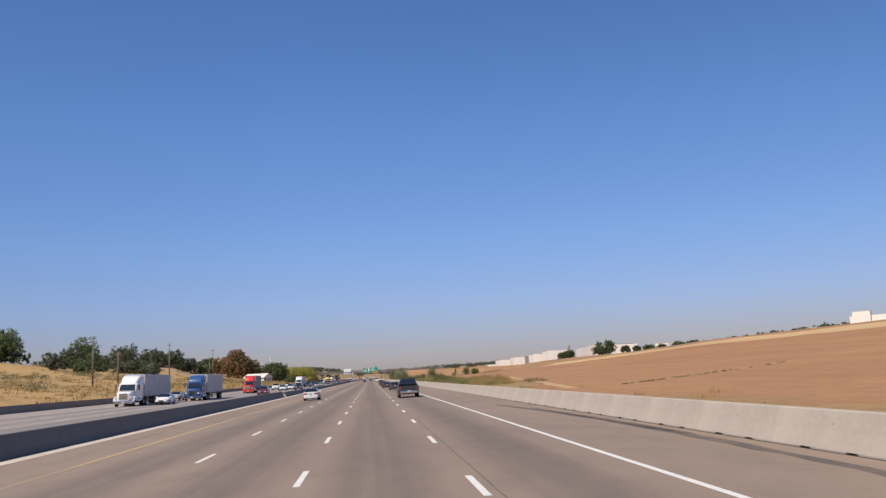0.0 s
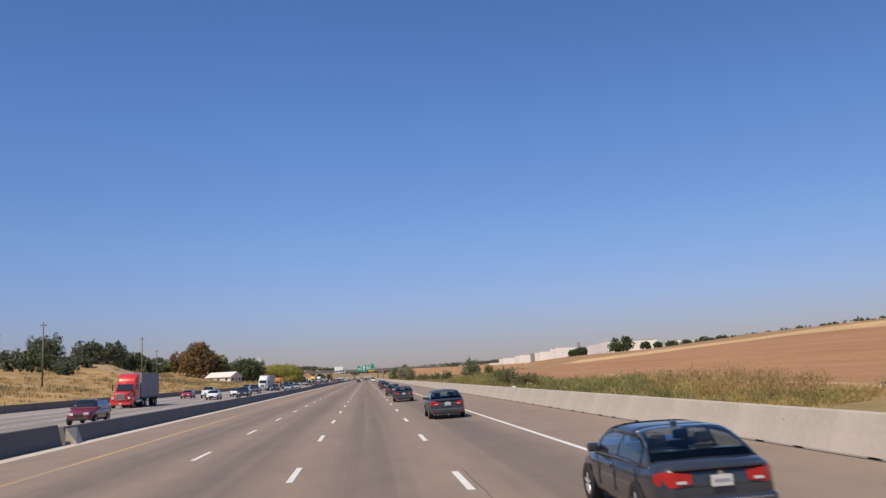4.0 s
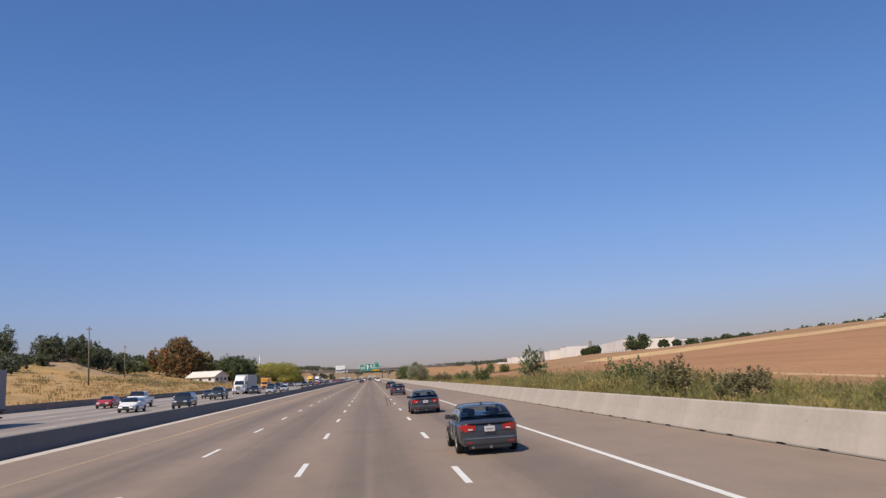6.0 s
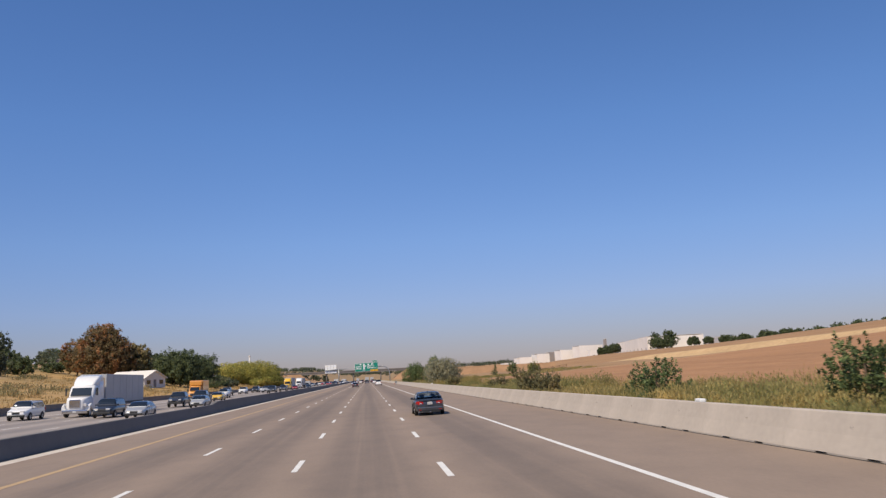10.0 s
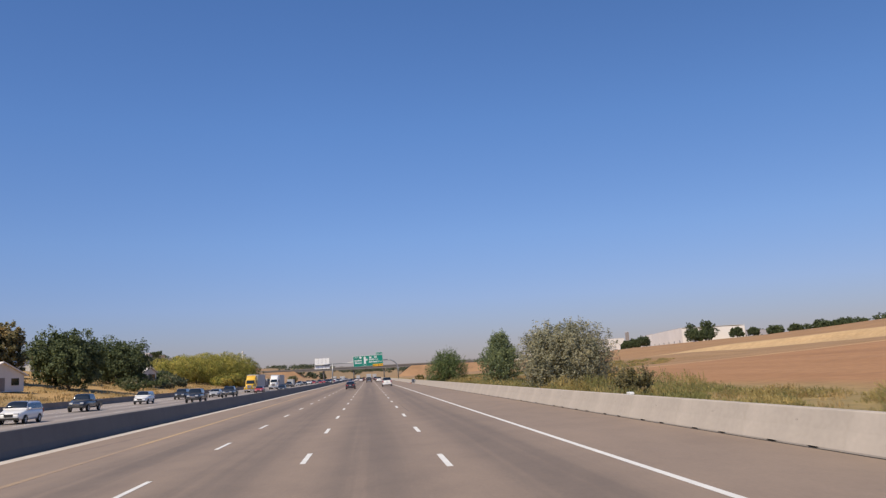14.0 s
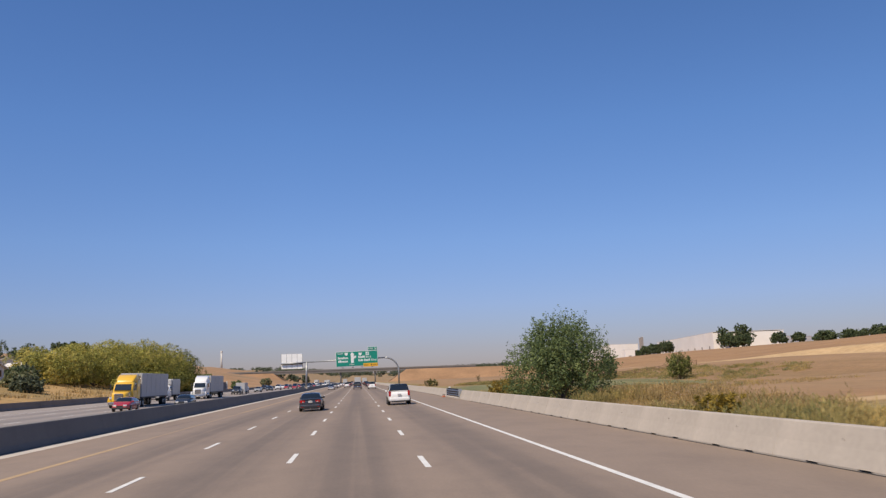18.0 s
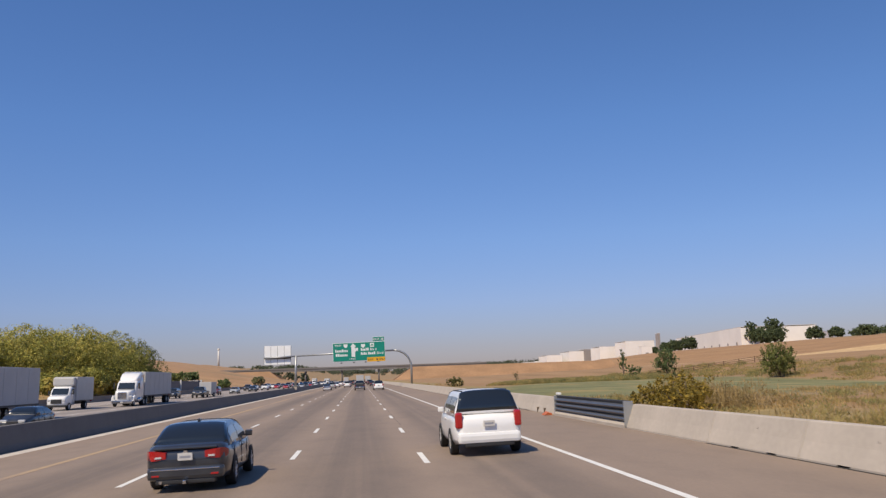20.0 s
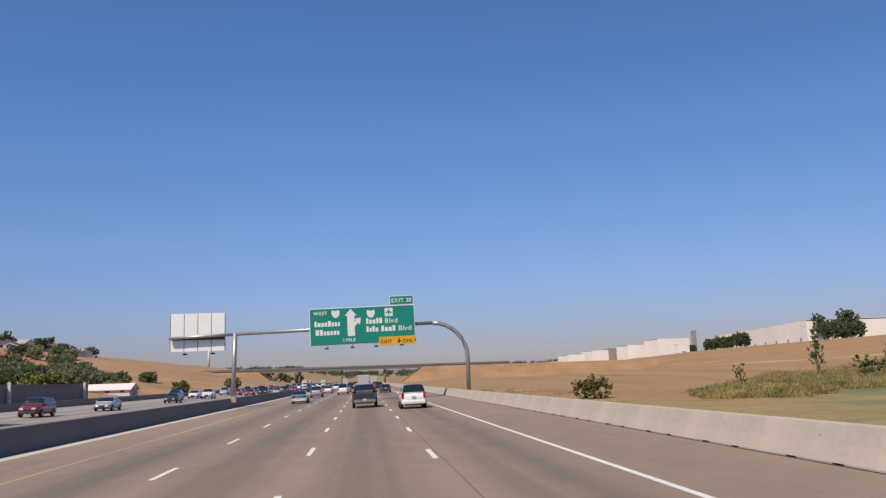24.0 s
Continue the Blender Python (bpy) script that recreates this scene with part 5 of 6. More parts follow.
def slab(quad, t, inset, out):
    """A thin pane on a four-sided opening, inset from its edges and set a little proud."""
    p = [Vector(q) for q in quad]
    nrm = (p[1] - p[0]).cross(p[3] - p[0]).normalized() * out
    c = sum(p, Vector()) / 4
    q = [c + (v - c) * (1 - inset) for v in p]
    bm = bmesh.new()
    a = [bm.verts.new(v - nrm * t) for v in q]
    b = [bm.verts.new(v + nrm * t) for v in q]
    bm.faces.new(a)
    bm.faces.new(list(reversed(b)))
    for i in range(4):
        bm.faces.new((a[i], b[i], b[(i + 1) % 4], a[(i + 1) % 4]))
    bmesh.ops.recalc_face_normals(bm, faces=bm.faces[:])
    return bm


WHEELS = {}


def wheel_meshes(r, w):
    if (r, w) not in WHEELS:
        bm = bmesh.new()
        prof = [(-w / 2, r * 0.62), (-w / 2, r * 0.93), (-w * 0.36, r), (w * 0.36, r), (w / 2, r * 0.93), (w / 2, r * 0.62)]
        n = 22
        rings = [[bm.verts.new((x, rad * math.cos(2 * math.pi * k / n), rad * math.sin(2 * math.pi * k / n))) for x, rad in prof] for k in range(n)]
        for k in range(n):
            a, b = rings[k], rings[(k + 1) % n]
            for i in range(len(prof) - 1):
                bm.faces.new((a[i], a[i + 1], b[i + 1], b[i]))
            bm.faces.new((a[-1], a[0], b[0], b[-1]))
        bmesh.ops.recalc_face_normals(bm, faces=bm.faces[:])
        tyre = bpy.data.meshes.new("wheel")
        bm.to_mesh(tyre)
        bm.free()
        tyre.materials.append(M["tyre"])
        bm = bmesh.new()
        bmesh.ops.create_cone(bm, cap_ends=True, segments=20, radius1=r * 0.66, radius2=r * 0.66, depth=w * 0.86, matrix=pose(0, 0, 0, 0, 90, 0))
        for k in range(5):
            a = 2 * math.pi * k / 5
            r1 = bmesh.ops.create_cube(bm, size=1.0)
            for v in r1["verts"]:
                x, y, z = v.co
                v.co = Matrix.Rotation(a, 3, "X") @ Vector((x * w * 0.98, y * r * 0.13, 0.3 * r + z * 0.56 * r))
        rim = bpy.data.meshes.new("rim")
        bm.to_mesh(rim)
        bm.free()
        rim.materials.append(M["rim"])
        WHEELS[(r, w)] = (tyre, rim)
    return WHEELS[(r, w)]


def wheel(root, x, y, r, w):
    tyre, rim = wheel_meshes(r, w)
    ob = piece("wheel", tyre, root, (x, y, r))
    piece("rim", rim, ob)


def arch(root, x, y, r, side):
    # flat black half disc puts the wheel well's shade on the body side
    bm = bmesh.new()
    n = 14
    pts = [(r * math.cos(math.pi * k / n), r * math.sin(math.pi * k / n)) for k in range(n + 1)]
    a = [bm.verts.new((x, y + p, 0.30 + q)) for p, q in pts]
    b = [bm.verts.new((x + side * 0.012, y + p, 0.30 + q)) for p, q in pts]
    bm.faces.new(a)
    bm.faces.new(list(reversed(b)))
    for i in range(n + 1):
        j = (i + 1) % (n + 1)
        bm.faces.new((a[i], b[i], b[j], a[j]))
    bmesh.ops.recalc_face_normals(bm, faces=bm.faces[:])
    part("wheel_well_shade", bm, M["trim"], root)


def wrap_lamp(s, w, L2, zt):
    """A tail lamp that starts beside the plate, widens and wraps round the corner of the body."""
    run = [(w * 0.46, -0.022, 0.60), (w * 0.60, -0.022, 0.80), (w * 0.715, -0.016, 0.95), (w * 0.80, 0.02, 1.0), (w * 0.865, 0.08, 1.0), (w * 0.925, 0.17, 0.86), (w * 0.965, 0.29, 0.45)]
    bm = bmesh.new()
    rows = []
    for x, y, k in run:
        lo, hi = zt - 0.225 - 0.095 * k, zt - 0.205 + 0.095 * k
        rows.append([bm.verts.new((s * (x - d * 0.4), -L2 + y + d, z)) for d in (0.0, 0.07) for z in (lo, hi)])
    for a, b in zip(rows, rows[1:]):
        for i, j in ((0, 1), (1, 3), (3, 2), (2, 0)):
            bm.faces.new((a[i], a[j], b[j], b[i]))
    for q in (rows[0], rows[-1]):
        bm.faces.new((q[0], q[1], q[3], q[2]))
    bmesh.ops.recalc_face_normals(bm, faces=bm.faces[:])
    return bm


def car(kind, colour, label, category="car", plain=False, open_glass=False):
    """A car built nose towards +y: body, cabin, panes, lamps, bumpers, mirrors and wheels."""
    spec = {
        # length, half width, sill, belt, roof, cabin foot (back, front), roof (back, front), hood end z, tail z
        "sedan": (4.68, 0.90, 0.25, 0.93, 1.42, (-1.90, 1.20), (-0.92, 0.20), 0.82, 1.00),
        "suv": (4.70, 0.94, 0.32, 1.08, 1.72, (-2.18, 1.10), (-1.86, 0.42), 0.98, 1.10),
        "pickup": (5.80, 1.00, 0.42, 1.16, 1.88, (-0.72, 1.42), (-0.50, 0.78), 1.12, 1.16),
    }[kind]
    length, w, zs, belt, roof, foot, top, zh, zt = spec
    L2 = length / 2
    paint = M["paint_" + colour]
    root = empty("pickup_truck" if kind == "pickup" else ("suv" if kind == "suv" else "sedan"), (0, 0, 0), label, category)
    st = [(-L2, zs + 0.20, zt - 0.30, w * 0.70), (-L2 + 0.03, zs + 0.12, zt - 0.14, w * 0.82), (-L2 + 0.10, zs + 0.05, zt - 0.05, w * 0.90), (-L2 + 0.26, zs + 0.01, zt - 0.01, w * 0.955), (-L2 + 0.50, zs, zt, w * 0.985), (-L2 + 1.0, zs - 0.02, max(zt, belt) if kind != "sedan" else zt - 0.01, w),
          (foot[0] + 0.5, zs - 0.03, belt, w), (0.0, zs - 0.03, belt, w), (foot[1] - 0.2, zs - 0.03, belt - 0.01, w), (foot[1] + 0.25, zs - 0.02, zh + 0.10, w * 0.99),
          (L2 - 0.75, zs, zh, w * 0.965), (L2 - 0.30, zs + 0.02, zh - 0.06, w * 0.90), (L2 - 0.06, zs + 0.05, zh - 0.20, w * 0.78), (L2, zs + 0.12, zh - 0.30, w * 0.70)]
    st.sort()
    if kind == "pickup":
        bed = [q for q in st if q[0] < foot[0] + 0.1]
        st = [(foot[0] - 0.06, zs - 0.03, belt, w)] + [q for q in st if q[0] > foot[0] + 0.1]
    part("body", loft(st), paint, root, smooth=True)
    if kind == "pickup":
        b0, b1 = -L2, foot[0] - 0.08
        bm = bmesh.new()
        add_box(bm, (-w, b0 + 0.05, zs + 0.06), (-w + 0.09, b1, zt), 0.03)
        add_box(bm, (w - 0.09, b0 + 0.05, zs + 0.06), (w, b1, zt), 0.03)
        add_box(bm, (-w + 0.09, b1 - 0.08, zs + 0.06), (w - 0.09, b1, zt), 0.02)
        add_box(bm, (-w + 0.09, b0 + 0.05, zs + 0.06), (w - 0.09, b1 - 0.08, zs + 0.22), 0.01)
        part("bed", bm, paint, root)
        part("tailgate", box((-w + 0.06, b0, zs + 0.12), (w - 0.06, b0 + 0.06, zt - 0.01), 0.02), paint, root)
    # cabin: a tapered shell with the roof
    wb, wr = w * 0.945, w * 0.75
    zb = belt - 0.03

    def shell(y, a, out=0.0):
        """A point of the cabin: a runs from one belt line (-1) over the roof (0) to the other (1)."""
        if y < top[0]:
            rise = math.sin(max(0.0, (y - foot[0]) / (top[0] - foot[0])) * math.pi / 2) ** 0.92
        elif y > top[1]:
            rise = math.sin(max(0.0, (foot[1] - y) / (foot[1] - top[1])) * math.pi / 2) ** 0.92
        else:
            rise = 1.0 + 0.016 * math.sin((y - top[0]) / (top[1] - top[0]) * math.pi)
        h = (roof - zb) * rise
        side = 0.84 * h
        ws = wb + (wr - wb) * side / (0.84 * (roof - zb))
        s, q = (1 if a >= 0 else -1), 1 - abs(a)
        if q < 0.5:
            k = q / 0.5
            x, z = wb + (ws - wb) * k + 0.02 * math.sin(k * math.pi), zb + side * k
            return (s * (x + out), y, z + out * 0.25)
        th = (q - 0.5) / 0.5 * math.pi / 2
        x, z = ws * max(0.0, math.cos(th)) ** 0.62, zb + side + (h - side) * math.sin(th) ** 0.8
        lean = out * 0.55 * (-1 if y < top[0] else 1 if y > top[1] else 0)
        return (s * (x + out * math.cos(th)), y + lean, z + out * max(0.5, math.sin(th)))

    def patch(ys, angs, lo, hi, bm=None):
        """A closed thin sheet of the cabin between two offsets."""
        bm = bm or bmesh.new()
        g = [[[bm.verts.new(shell(y, a, o)) for a in angs] for y in ys] for o in (lo, hi)]
        ny, na = len(ys), len(angs)
        for L in (0, 1):
            for i in range(ny - 1):
                for j in range(na - 1):
                    bm.faces.new((g[L][i][j], g[L][i + 1][j], g[L][i + 1][j + 1], g[L][i][j + 1]))
        rim = [(0, j) for j in range(na)] + [(i, na - 1) for i in range(1, ny)] + [(ny - 1, j) for j in range(na - 2, -1, -1)] + [(i, 0) for i in range(ny - 2, 0, -1)]
        for p, q in zip(rim, rim[1:] + rim[:1]):
            bm.faces.new((g[0][p[0]][p[1]], g[0][q[0]][q[1]], g[1][q[0]][q[1]], g[1][p[0]][p[1]]))
        bmesh.ops.recalc_face_normals(bm, faces=bm.faces[:])
        return bm

    def span(lo, hi, n):
        return [lo + (hi - lo) * k / n for k in range(n + 1)]

    few = plain
    ys = sorted(set(span(foot[0] + 0.02, top[0], 2 if few else 5) + span(top[0], top[1], 1 if few else 3) + span(top[1], foot[1] - 0.02, 2 if few else 5)))
    angs = [-1, -0.5, -0.25, 0, 0.25, 0.5, 1] if few else [-1, -0.75, -0.5, -0.4, -0.3, -0.2, -0.1, 0, 0.1, 0.2, 0.3, 0.4, 0.5, 0.75, 1]
    c0, c1 = top[0] + (foot[0] - top[0]) * (0.55 if kind == "sedan" else 0.2), top[1] + (foot[1] - top[1]) * 0.55
    split_y = 0.5 * (c0 + c1) if kind != "pickup" else c0 + 0.42 * (c1 - c0)
    deep = foot[0] + (top[0] - foot[0]) * 0.10
    pane = M["window_glass"] if open_glass else M["glass"]
    if open_glass:
        # roof, pillars and sills only, with seats and a shelf inside
        bm = patch(span(top[0] - 0.02, top[1] + 0.03, 4), span(-0.56, 0.56, 14), -0.03, 0.0)
        patch(span(foot[0] + 0.02, deep, 2), span(-0.4, 0.4, 8), -0.03, 0.0, bm)
        patch(span(foot[1] - 0.10, foot[1] - 0.02, 2), span(-0.4, 0.4, 8), -0.03, 0.0, bm)
        for s in (-1, 1):
            patch(span(foot[0] + 0.02, c0, 5), [s * v for v in (1, 0.8, 0.6, 0.5, 0.4)], -0.03, 0.0, bm)
            patch(span(c0, top[0] - 0.02, 4), [s * v for v in (0.56, 0.5, 0.45, 0.4)], -0.03, 0.0, bm)
            patch(span(top[1] + 0.03, c1, 4), [s * v for v in (0.56, 0.5, 0.45, 0.4)], -0.03, 0.0, bm)
            patch(span(c1, foot[1] - 0.02, 5), [s * v for v in (1, 0.8, 0.6, 0.5, 0.4)], -0.03, 0.0, bm)
            patch(span(split_y - 0.035, split_y + 0.035, 1), [s * v for v in (1, 0.8, 0.56)], -0.03, 0.0, bm)
            patch(span(c0, c1, 4), [s * v for v in (1, 0.93)], -0.03, 0.0, bm)
        part("cabin", bm, paint, root, smooth=True)
        part("parcel_shelf", box((-wb + 0.06, foot[0] + 0.25, belt - 0.02), (wb - 0.06, foot[1] - 0.2, belt + 0.012), 0.01), M["seat"], root)
        for sx, sy in ((-0.36, -0.95), (0.36, -0.95), (-0.37, 0.02), (0.37, 0.02)):
            rest = part("seat_back", box((sx - 0.24, sy - 0.07, belt), (sx + 0.24, sy + 0.06, belt + 0.17), 0.05), M["seat"], root)
            part("headrest", box((sx - 0.13, sy - 0.06, belt + 0.19), (sx + 0.13, sy + 0.05, belt + 0.36), 0.05), M["seat"], rest)
        part("dashboard", box((-wb + 0.1, 0.55, belt - 0.02), (wb - 0.1, 0.95, belt + 0.07), 0.04), M["seat"], root)
    else:
        part("cabin", patch(ys, angs, -0.03, 0.0), paint, root, smooth=True)
    ga = [-0.36, -0.18, 0, 0.18, 0.36] if few else span(-0.40, 0.40, 8)
    part("windshield", patch(span(top[1] + 0.03, foot[1] - 0.10, 2 if few else 5), ga, 0.002, 0.012), pane, root, smooth=True)
    part("rear_window", patch(span(deep, top[0] - 0.02, 2 if few else 5), ga, 0.002, 0.012), pane, root, smooth=True)
    for s in (-1, 1):
        for a, b in (((c0, c1),) if plain else ((c0, split_y - 0.03), (split_y + 0.03, c1))):
            part("side_window", patch(span(a, b, 2 if few else 4), [s * v for v in (0.93, 0.75, 0.56)], 0.002, 0.010), pane, root)
        if plain:
            for yw in (L2 - 0.92, -L2 + 1.1):
                piece("wheel", wheel_meshes(0.36, 0.22)[0], root, (s * (w - 0.085), yw, 0.36))
            part("taillight", box((s * w * 0.8 - 0.14, -L2 - 0.012, zt - 0.32), (s * w * 0.8 + 0.14, -L2 + 0.14, zt - 0.08), 0.03), M["lamp_red"], root)
            part("headlight", box((s * w * 0.56 - 0.19, L2 - 0.26, zh - 0.27), (s * w * 0.56 + 0.19, L2 - 0.03, zh - 0.11), 0.04), M["lamp_clear"], root)
            continue
        part("mirror", box((s * (w + 0.03) - 0.09, foot[1] - 0.42, belt), (s * (w + 0.03) + 0.09, foot[1] - 0.30, belt + 0.15), 0.035), paint, root)
        part("door_handle", box((s * w - 0.015, foot[1] - 1.30, belt - 0.16), (s * w + 0.022, foot[1] - 1.12, belt - 0.13), 0.01), paint, root)
        part("headlight", box((s * w * 0.56 - 0.19, L2 - 0.26, zh - 0.27), (s * w * 0.56 + 0.19, L2 - 0.03, zh - 0.11), 0.04), M["lamp_clear"], root)
        x0 = s * (w * 0.70) if kind == "sedan" else s * (w * 0.84)
        hw = 0.17 if kind == "sedan" else 0.10
        z0, z1 = (zt - 0.30, zt - 0.11) if kind == "sedan" else (zt - 0.36, zt + 0.06 if kind == "suv" else zt - 0.05)
        if kind == "sedan":
            part("taillight", wrap_lamp(s, w, L2, zt), M["lamp_red"], root)
        else:
            part("taillight", box((x0 - hw, -L2 - 0.004, z0), (x0 + hw, -L2 + 0.20, z1), 0.055), M["lamp_red"], root)
        r = {"sedan": 0.325, "suv": 0.36, "pickup": 0.40}[kind]
        for yw in (L2 - 0.92, -L2 + (1.02 if kind != "pickup" else 1.25)):
            arch(root, s * w * 1.002, yw, r * 1.16, s)
            wheel(root, s * (w - 0.085), yw, r, 0.22)
    if plain:
        return root
    part("front_bumper", box((-w * 0.80, L2 - 0.14, zs + 0.02), (w * 0.80, L2 + 0.035, zs + 0.20), 0.05), M["trim"], root)
    part("rear_bumper", box((-w * 0.90, -L2 - 0.06, zs + 0.02), (w * 0.90, -L2 + 0.22, zs + 0.30), 0.085), M["chrome"] if kind == "pickup" else paint, root)
    part("rear_valance", box((-w * 0.70, -L2 - 0.03, zs - 0.07), (w * 0.70, -L2 + 0.2, zs + 0.04), 0.03), M["trim"], root)
    part("grille", box((-w * 0.36, L2 - 0.05, zh - 0.42), (w * 0.36, L2 + 0.02, zh - 0.20), 0.02), M["trim"] if kind != "pickup" else M["chrome"], root)
    zp = zt - 0.33 if kind != "pickup" else zs + 0.16
    part("licence_plate", box((-0.155, -L2 - 0.065, zp), (0.155, -L2 - 0.045, zp + 0.155), 0.006), M["plate"], root, "pale plate with a plain dark bar")
    part("plate_bar", box((-0.115, -L2 - 0.069, zp + 0.055), (0.115, -L2 - 0.064, zp + 0.10)), M["plate_ink"], root)
    if kind == "sedan":
        # chrome strip stands in for the bright highlight along the bumper
        part("bumper_highlight", box((-w * 0.80, -L2 - 0.068, zs + 0.225), (w * 0.80, -L2 - 0.05, zs + 0.25), 0.006), M["chrome"], root)
        part("boot_seam", box((-w * 0.66, -L2 - 0.006, zt - 0.325), (w * 0.66, -L2 + 0.05, zt - 0.312)), M["trim"], root)
        part("boot_lip", box((-w * 0.74, -L2 - 0.02, zt - 0.10), (w * 0.74, -L2 + 0.10, zt - 0.05), 0.02), paint, root)
        part("badge", tube([(0, -L2 - 0.03, zt - 0.17), (0, -L2 - 0.005, zt - 0.17)], 0.05, 14), M["chrome"], root)
        part("exhaust", tube([(-0.52, -L2 - 0.04, zs - 0.02), (-0.52, -L2 + 0.3, zs - 0.02)], 0.035, 8), M["chrome"], root)
        part("tow_hitch", box((-0.035, -L2 - 0.16, zs - 0.06), (0.035, -L2 + 0.1, zs + 0.02), 0.01), M["chrome"], root)
        part("aerial", box((-0.03, top[0] + 0.12, roof), (0.03, top[0] + 0.30, roof + 0.06), 0.02), paint, root)
        for s in (-1, 1):
            part("lamp_lens", box((s * 0.56 - 0.08, -L2 - 0.036, zt - 0.275), (s * 0.56 + 0.06, -L2 - 0.022, zt - 0.235), 0.006), M["lamp_clear"], root)
            part("reflector", box((s * 0.62 - 0.08, -L2 - 0.068, zs + 0.10), (s * 0.62 + 0.08, -L2 - 0.055, zs + 0.14), 0.005), M["lamp_red"], root)
            for yd in (foot[1] - 0.55, -0.25, foot[0] + 0.55):
                part("door_seam", box((s * w - 0.012, yd - 0.006, zs + 0.15), (s * w + 0.004, yd + 0.006, belt - 0.06)), M["trim"], root)
    if kind == "suv":
        for s in (-1, 1):
            part("roof_rail", tube([(s * wr * 0.86, top[0] + 0.1, roof - 0.02), (s * wr * 0.86, top[1] - 0.2, roof - 0.02)], 0.022, 6), M["trim"], root)
    return root


def rig(colour, box_mat, label, sleeper=True, box_len=14.2):
    """A long-nosed tractor with a box trailer, nose towards +y; its front is at y = 0."""
    root = empty("semi_truck", (0, 0, 0), label, "truck")
    paint = M["paint_" + colour]
    part("hood", loft([(-0.10, 0.75, 1.55, 0.62), (-0.16, 0.68, 1.72, 0.78), (-0.7, 0.70, 1.86, 0.98), (-1.75, 0.72, 2.02, 1.12)]), paint, root, smooth=True)
    part("cab", loft([(-1.72, 0.72, 2.05, 1.14), (-1.95, 0.70, 2.5, 1.18), (-2.35, 0.70, 2.95, 1.2), (-3.4, 0.70, 3.05, 1.22), (-3.45, 0.70, 3.0, 1.22)]), paint, root, smooth=True)
    part("windshield", slab([(-0.98, -1.68, 2.02), (0.98, -1.68, 2.02), (0.92, -2.10, 2.74), (-0.92, -2.10, 2.74)], 0.035, 0.02, 1), M["glass"], root)
    for s in (-1, 1):
        part("side_window", slab([(s * 1.205, -2.15, 2.05), (s * 1.205, -3.05, 2.05), (s * 1.205, -3.05, 2.68), (s * 1.205, -2.45, 2.68)], 0.02, 0.02, 1), M["glass"], root)
        part("headlight", box((s * 0.88 - 0.17, -0.42, 1.02), (s * 0.88 + 0.17, -0.16, 1.30), 0.05), M["lamp_clear"], root)
        part("mirror", box((s * 1.45 - 0.07, -2.0, 2.0), (s * 1.45 + 0.07, -1.88, 2.75), 0.03), M["trim"], root)
        part("mirror_arm", tube([(s * 1.18, -2.0, 2.65), (s * 1.45, -1.94, 2.65)], 0.025, 6), M["trim"], root)
        part("fender", loft([(-0.35, 0.62, 1.05, 0.24), (-0.9, 0.95, 1.28, 0.26), (-1.5, 0.62, 1.1, 0.24)]), paint, root).location.x = s * 1.05
        part("fuel_tank", tube([(s * 1.02, -2.6, 0.75), (s * 1.02, -4.1, 0.75)], 0.32, 14), M["chrome"], root, smooth=True)
        part("exhaust_stack", tube([(s * 1.12, -3.62 if not sleeper else -5.0, 0.9), (s * 1.12, -3.62 if not sleeper else -5.0, 3.7)], 0.075, 8), M["chrome"], root)
        wheel(root, s * 1.02, -0.95, 0.50, 0.28)
        for yw in (-5.15, -6.4):
            wheel(root, s * 0.98, yw, 0.50, 0.52)
    part("grille", box((-0.50, -0.12, 0.92), (0.50, 0.0, 1.66), 0.05), M["chrome"], root)
    part("bumper", box((-1.16, -0.22, 0.36), (1.16, 0.0, 0.70), 0.07), M["chrome"] if colour != "bright_red" else paint, root)
    part("licence_plate", box((-0.155, 0.0, 0.44), (0.155, 0.02, 0.60), 0.006), M["plate"], root)
    if sleeper:
        part("sleeper", loft([(-3.42, 0.72, 3.05, 1.22), (-3.7, 0.72, 3.5, 1.23), (-4.6, 0.72, 3.62, 1.23), (-4.9, 0.72, 3.55, 1.22)]), paint, root, smooth=True)
        part("roof_fairing", loft([(-2.4, 2.85, 3.0, 0.9), (-2.9, 2.9, 3.45, 1.05), (-3.7, 2.95, 3.85, 1.14), (-4.6, 3.0, 3.95, 1.16)]), paint, root, smooth=True)
    else:
        part("roof_fairing", loft([(-2.35, 2.85, 3.02, 0.95), (-2.7, 2.9, 3.5, 1.08), (-3.2, 2.95, 3.88, 1.16), (-3.45, 2.95, 3.95, 1.18)]), paint, root, smooth=True)
    part("chassis", box((-0.45, -7.2, 0.72), (0.45, -3.4, 1.0), 0.03), M["trim"], root)
    y0 = -5.35 if sleeper else -4.1
    part("trailer_box", box((-1.28, y0 - box_len, 1.18), (1.28, y0, 4.05), 0.05), box_mat, root)
    for k in range(1, 6):
        yk = y0 - k * box_len / 6
        for s in (-1, 1):
            part("side_rib", box((s * 1.285 - 0.012, yk - 0.025, 1.3), (s * 1.285 + 0.012, yk + 0.025, 3.95)), box_mat, root)
    part("trailer_rail", box((-1.30, y0 - box_len - 0.02, 1.05), (1.30, y0, 1.2), 0.02), M["trim"], root)
    part("underride_bar", box((-1.1, y0 - box_len, 0.5), (1.1, y0 - box_len + 0.1, 0.62), 0.02), M["trim"], root)
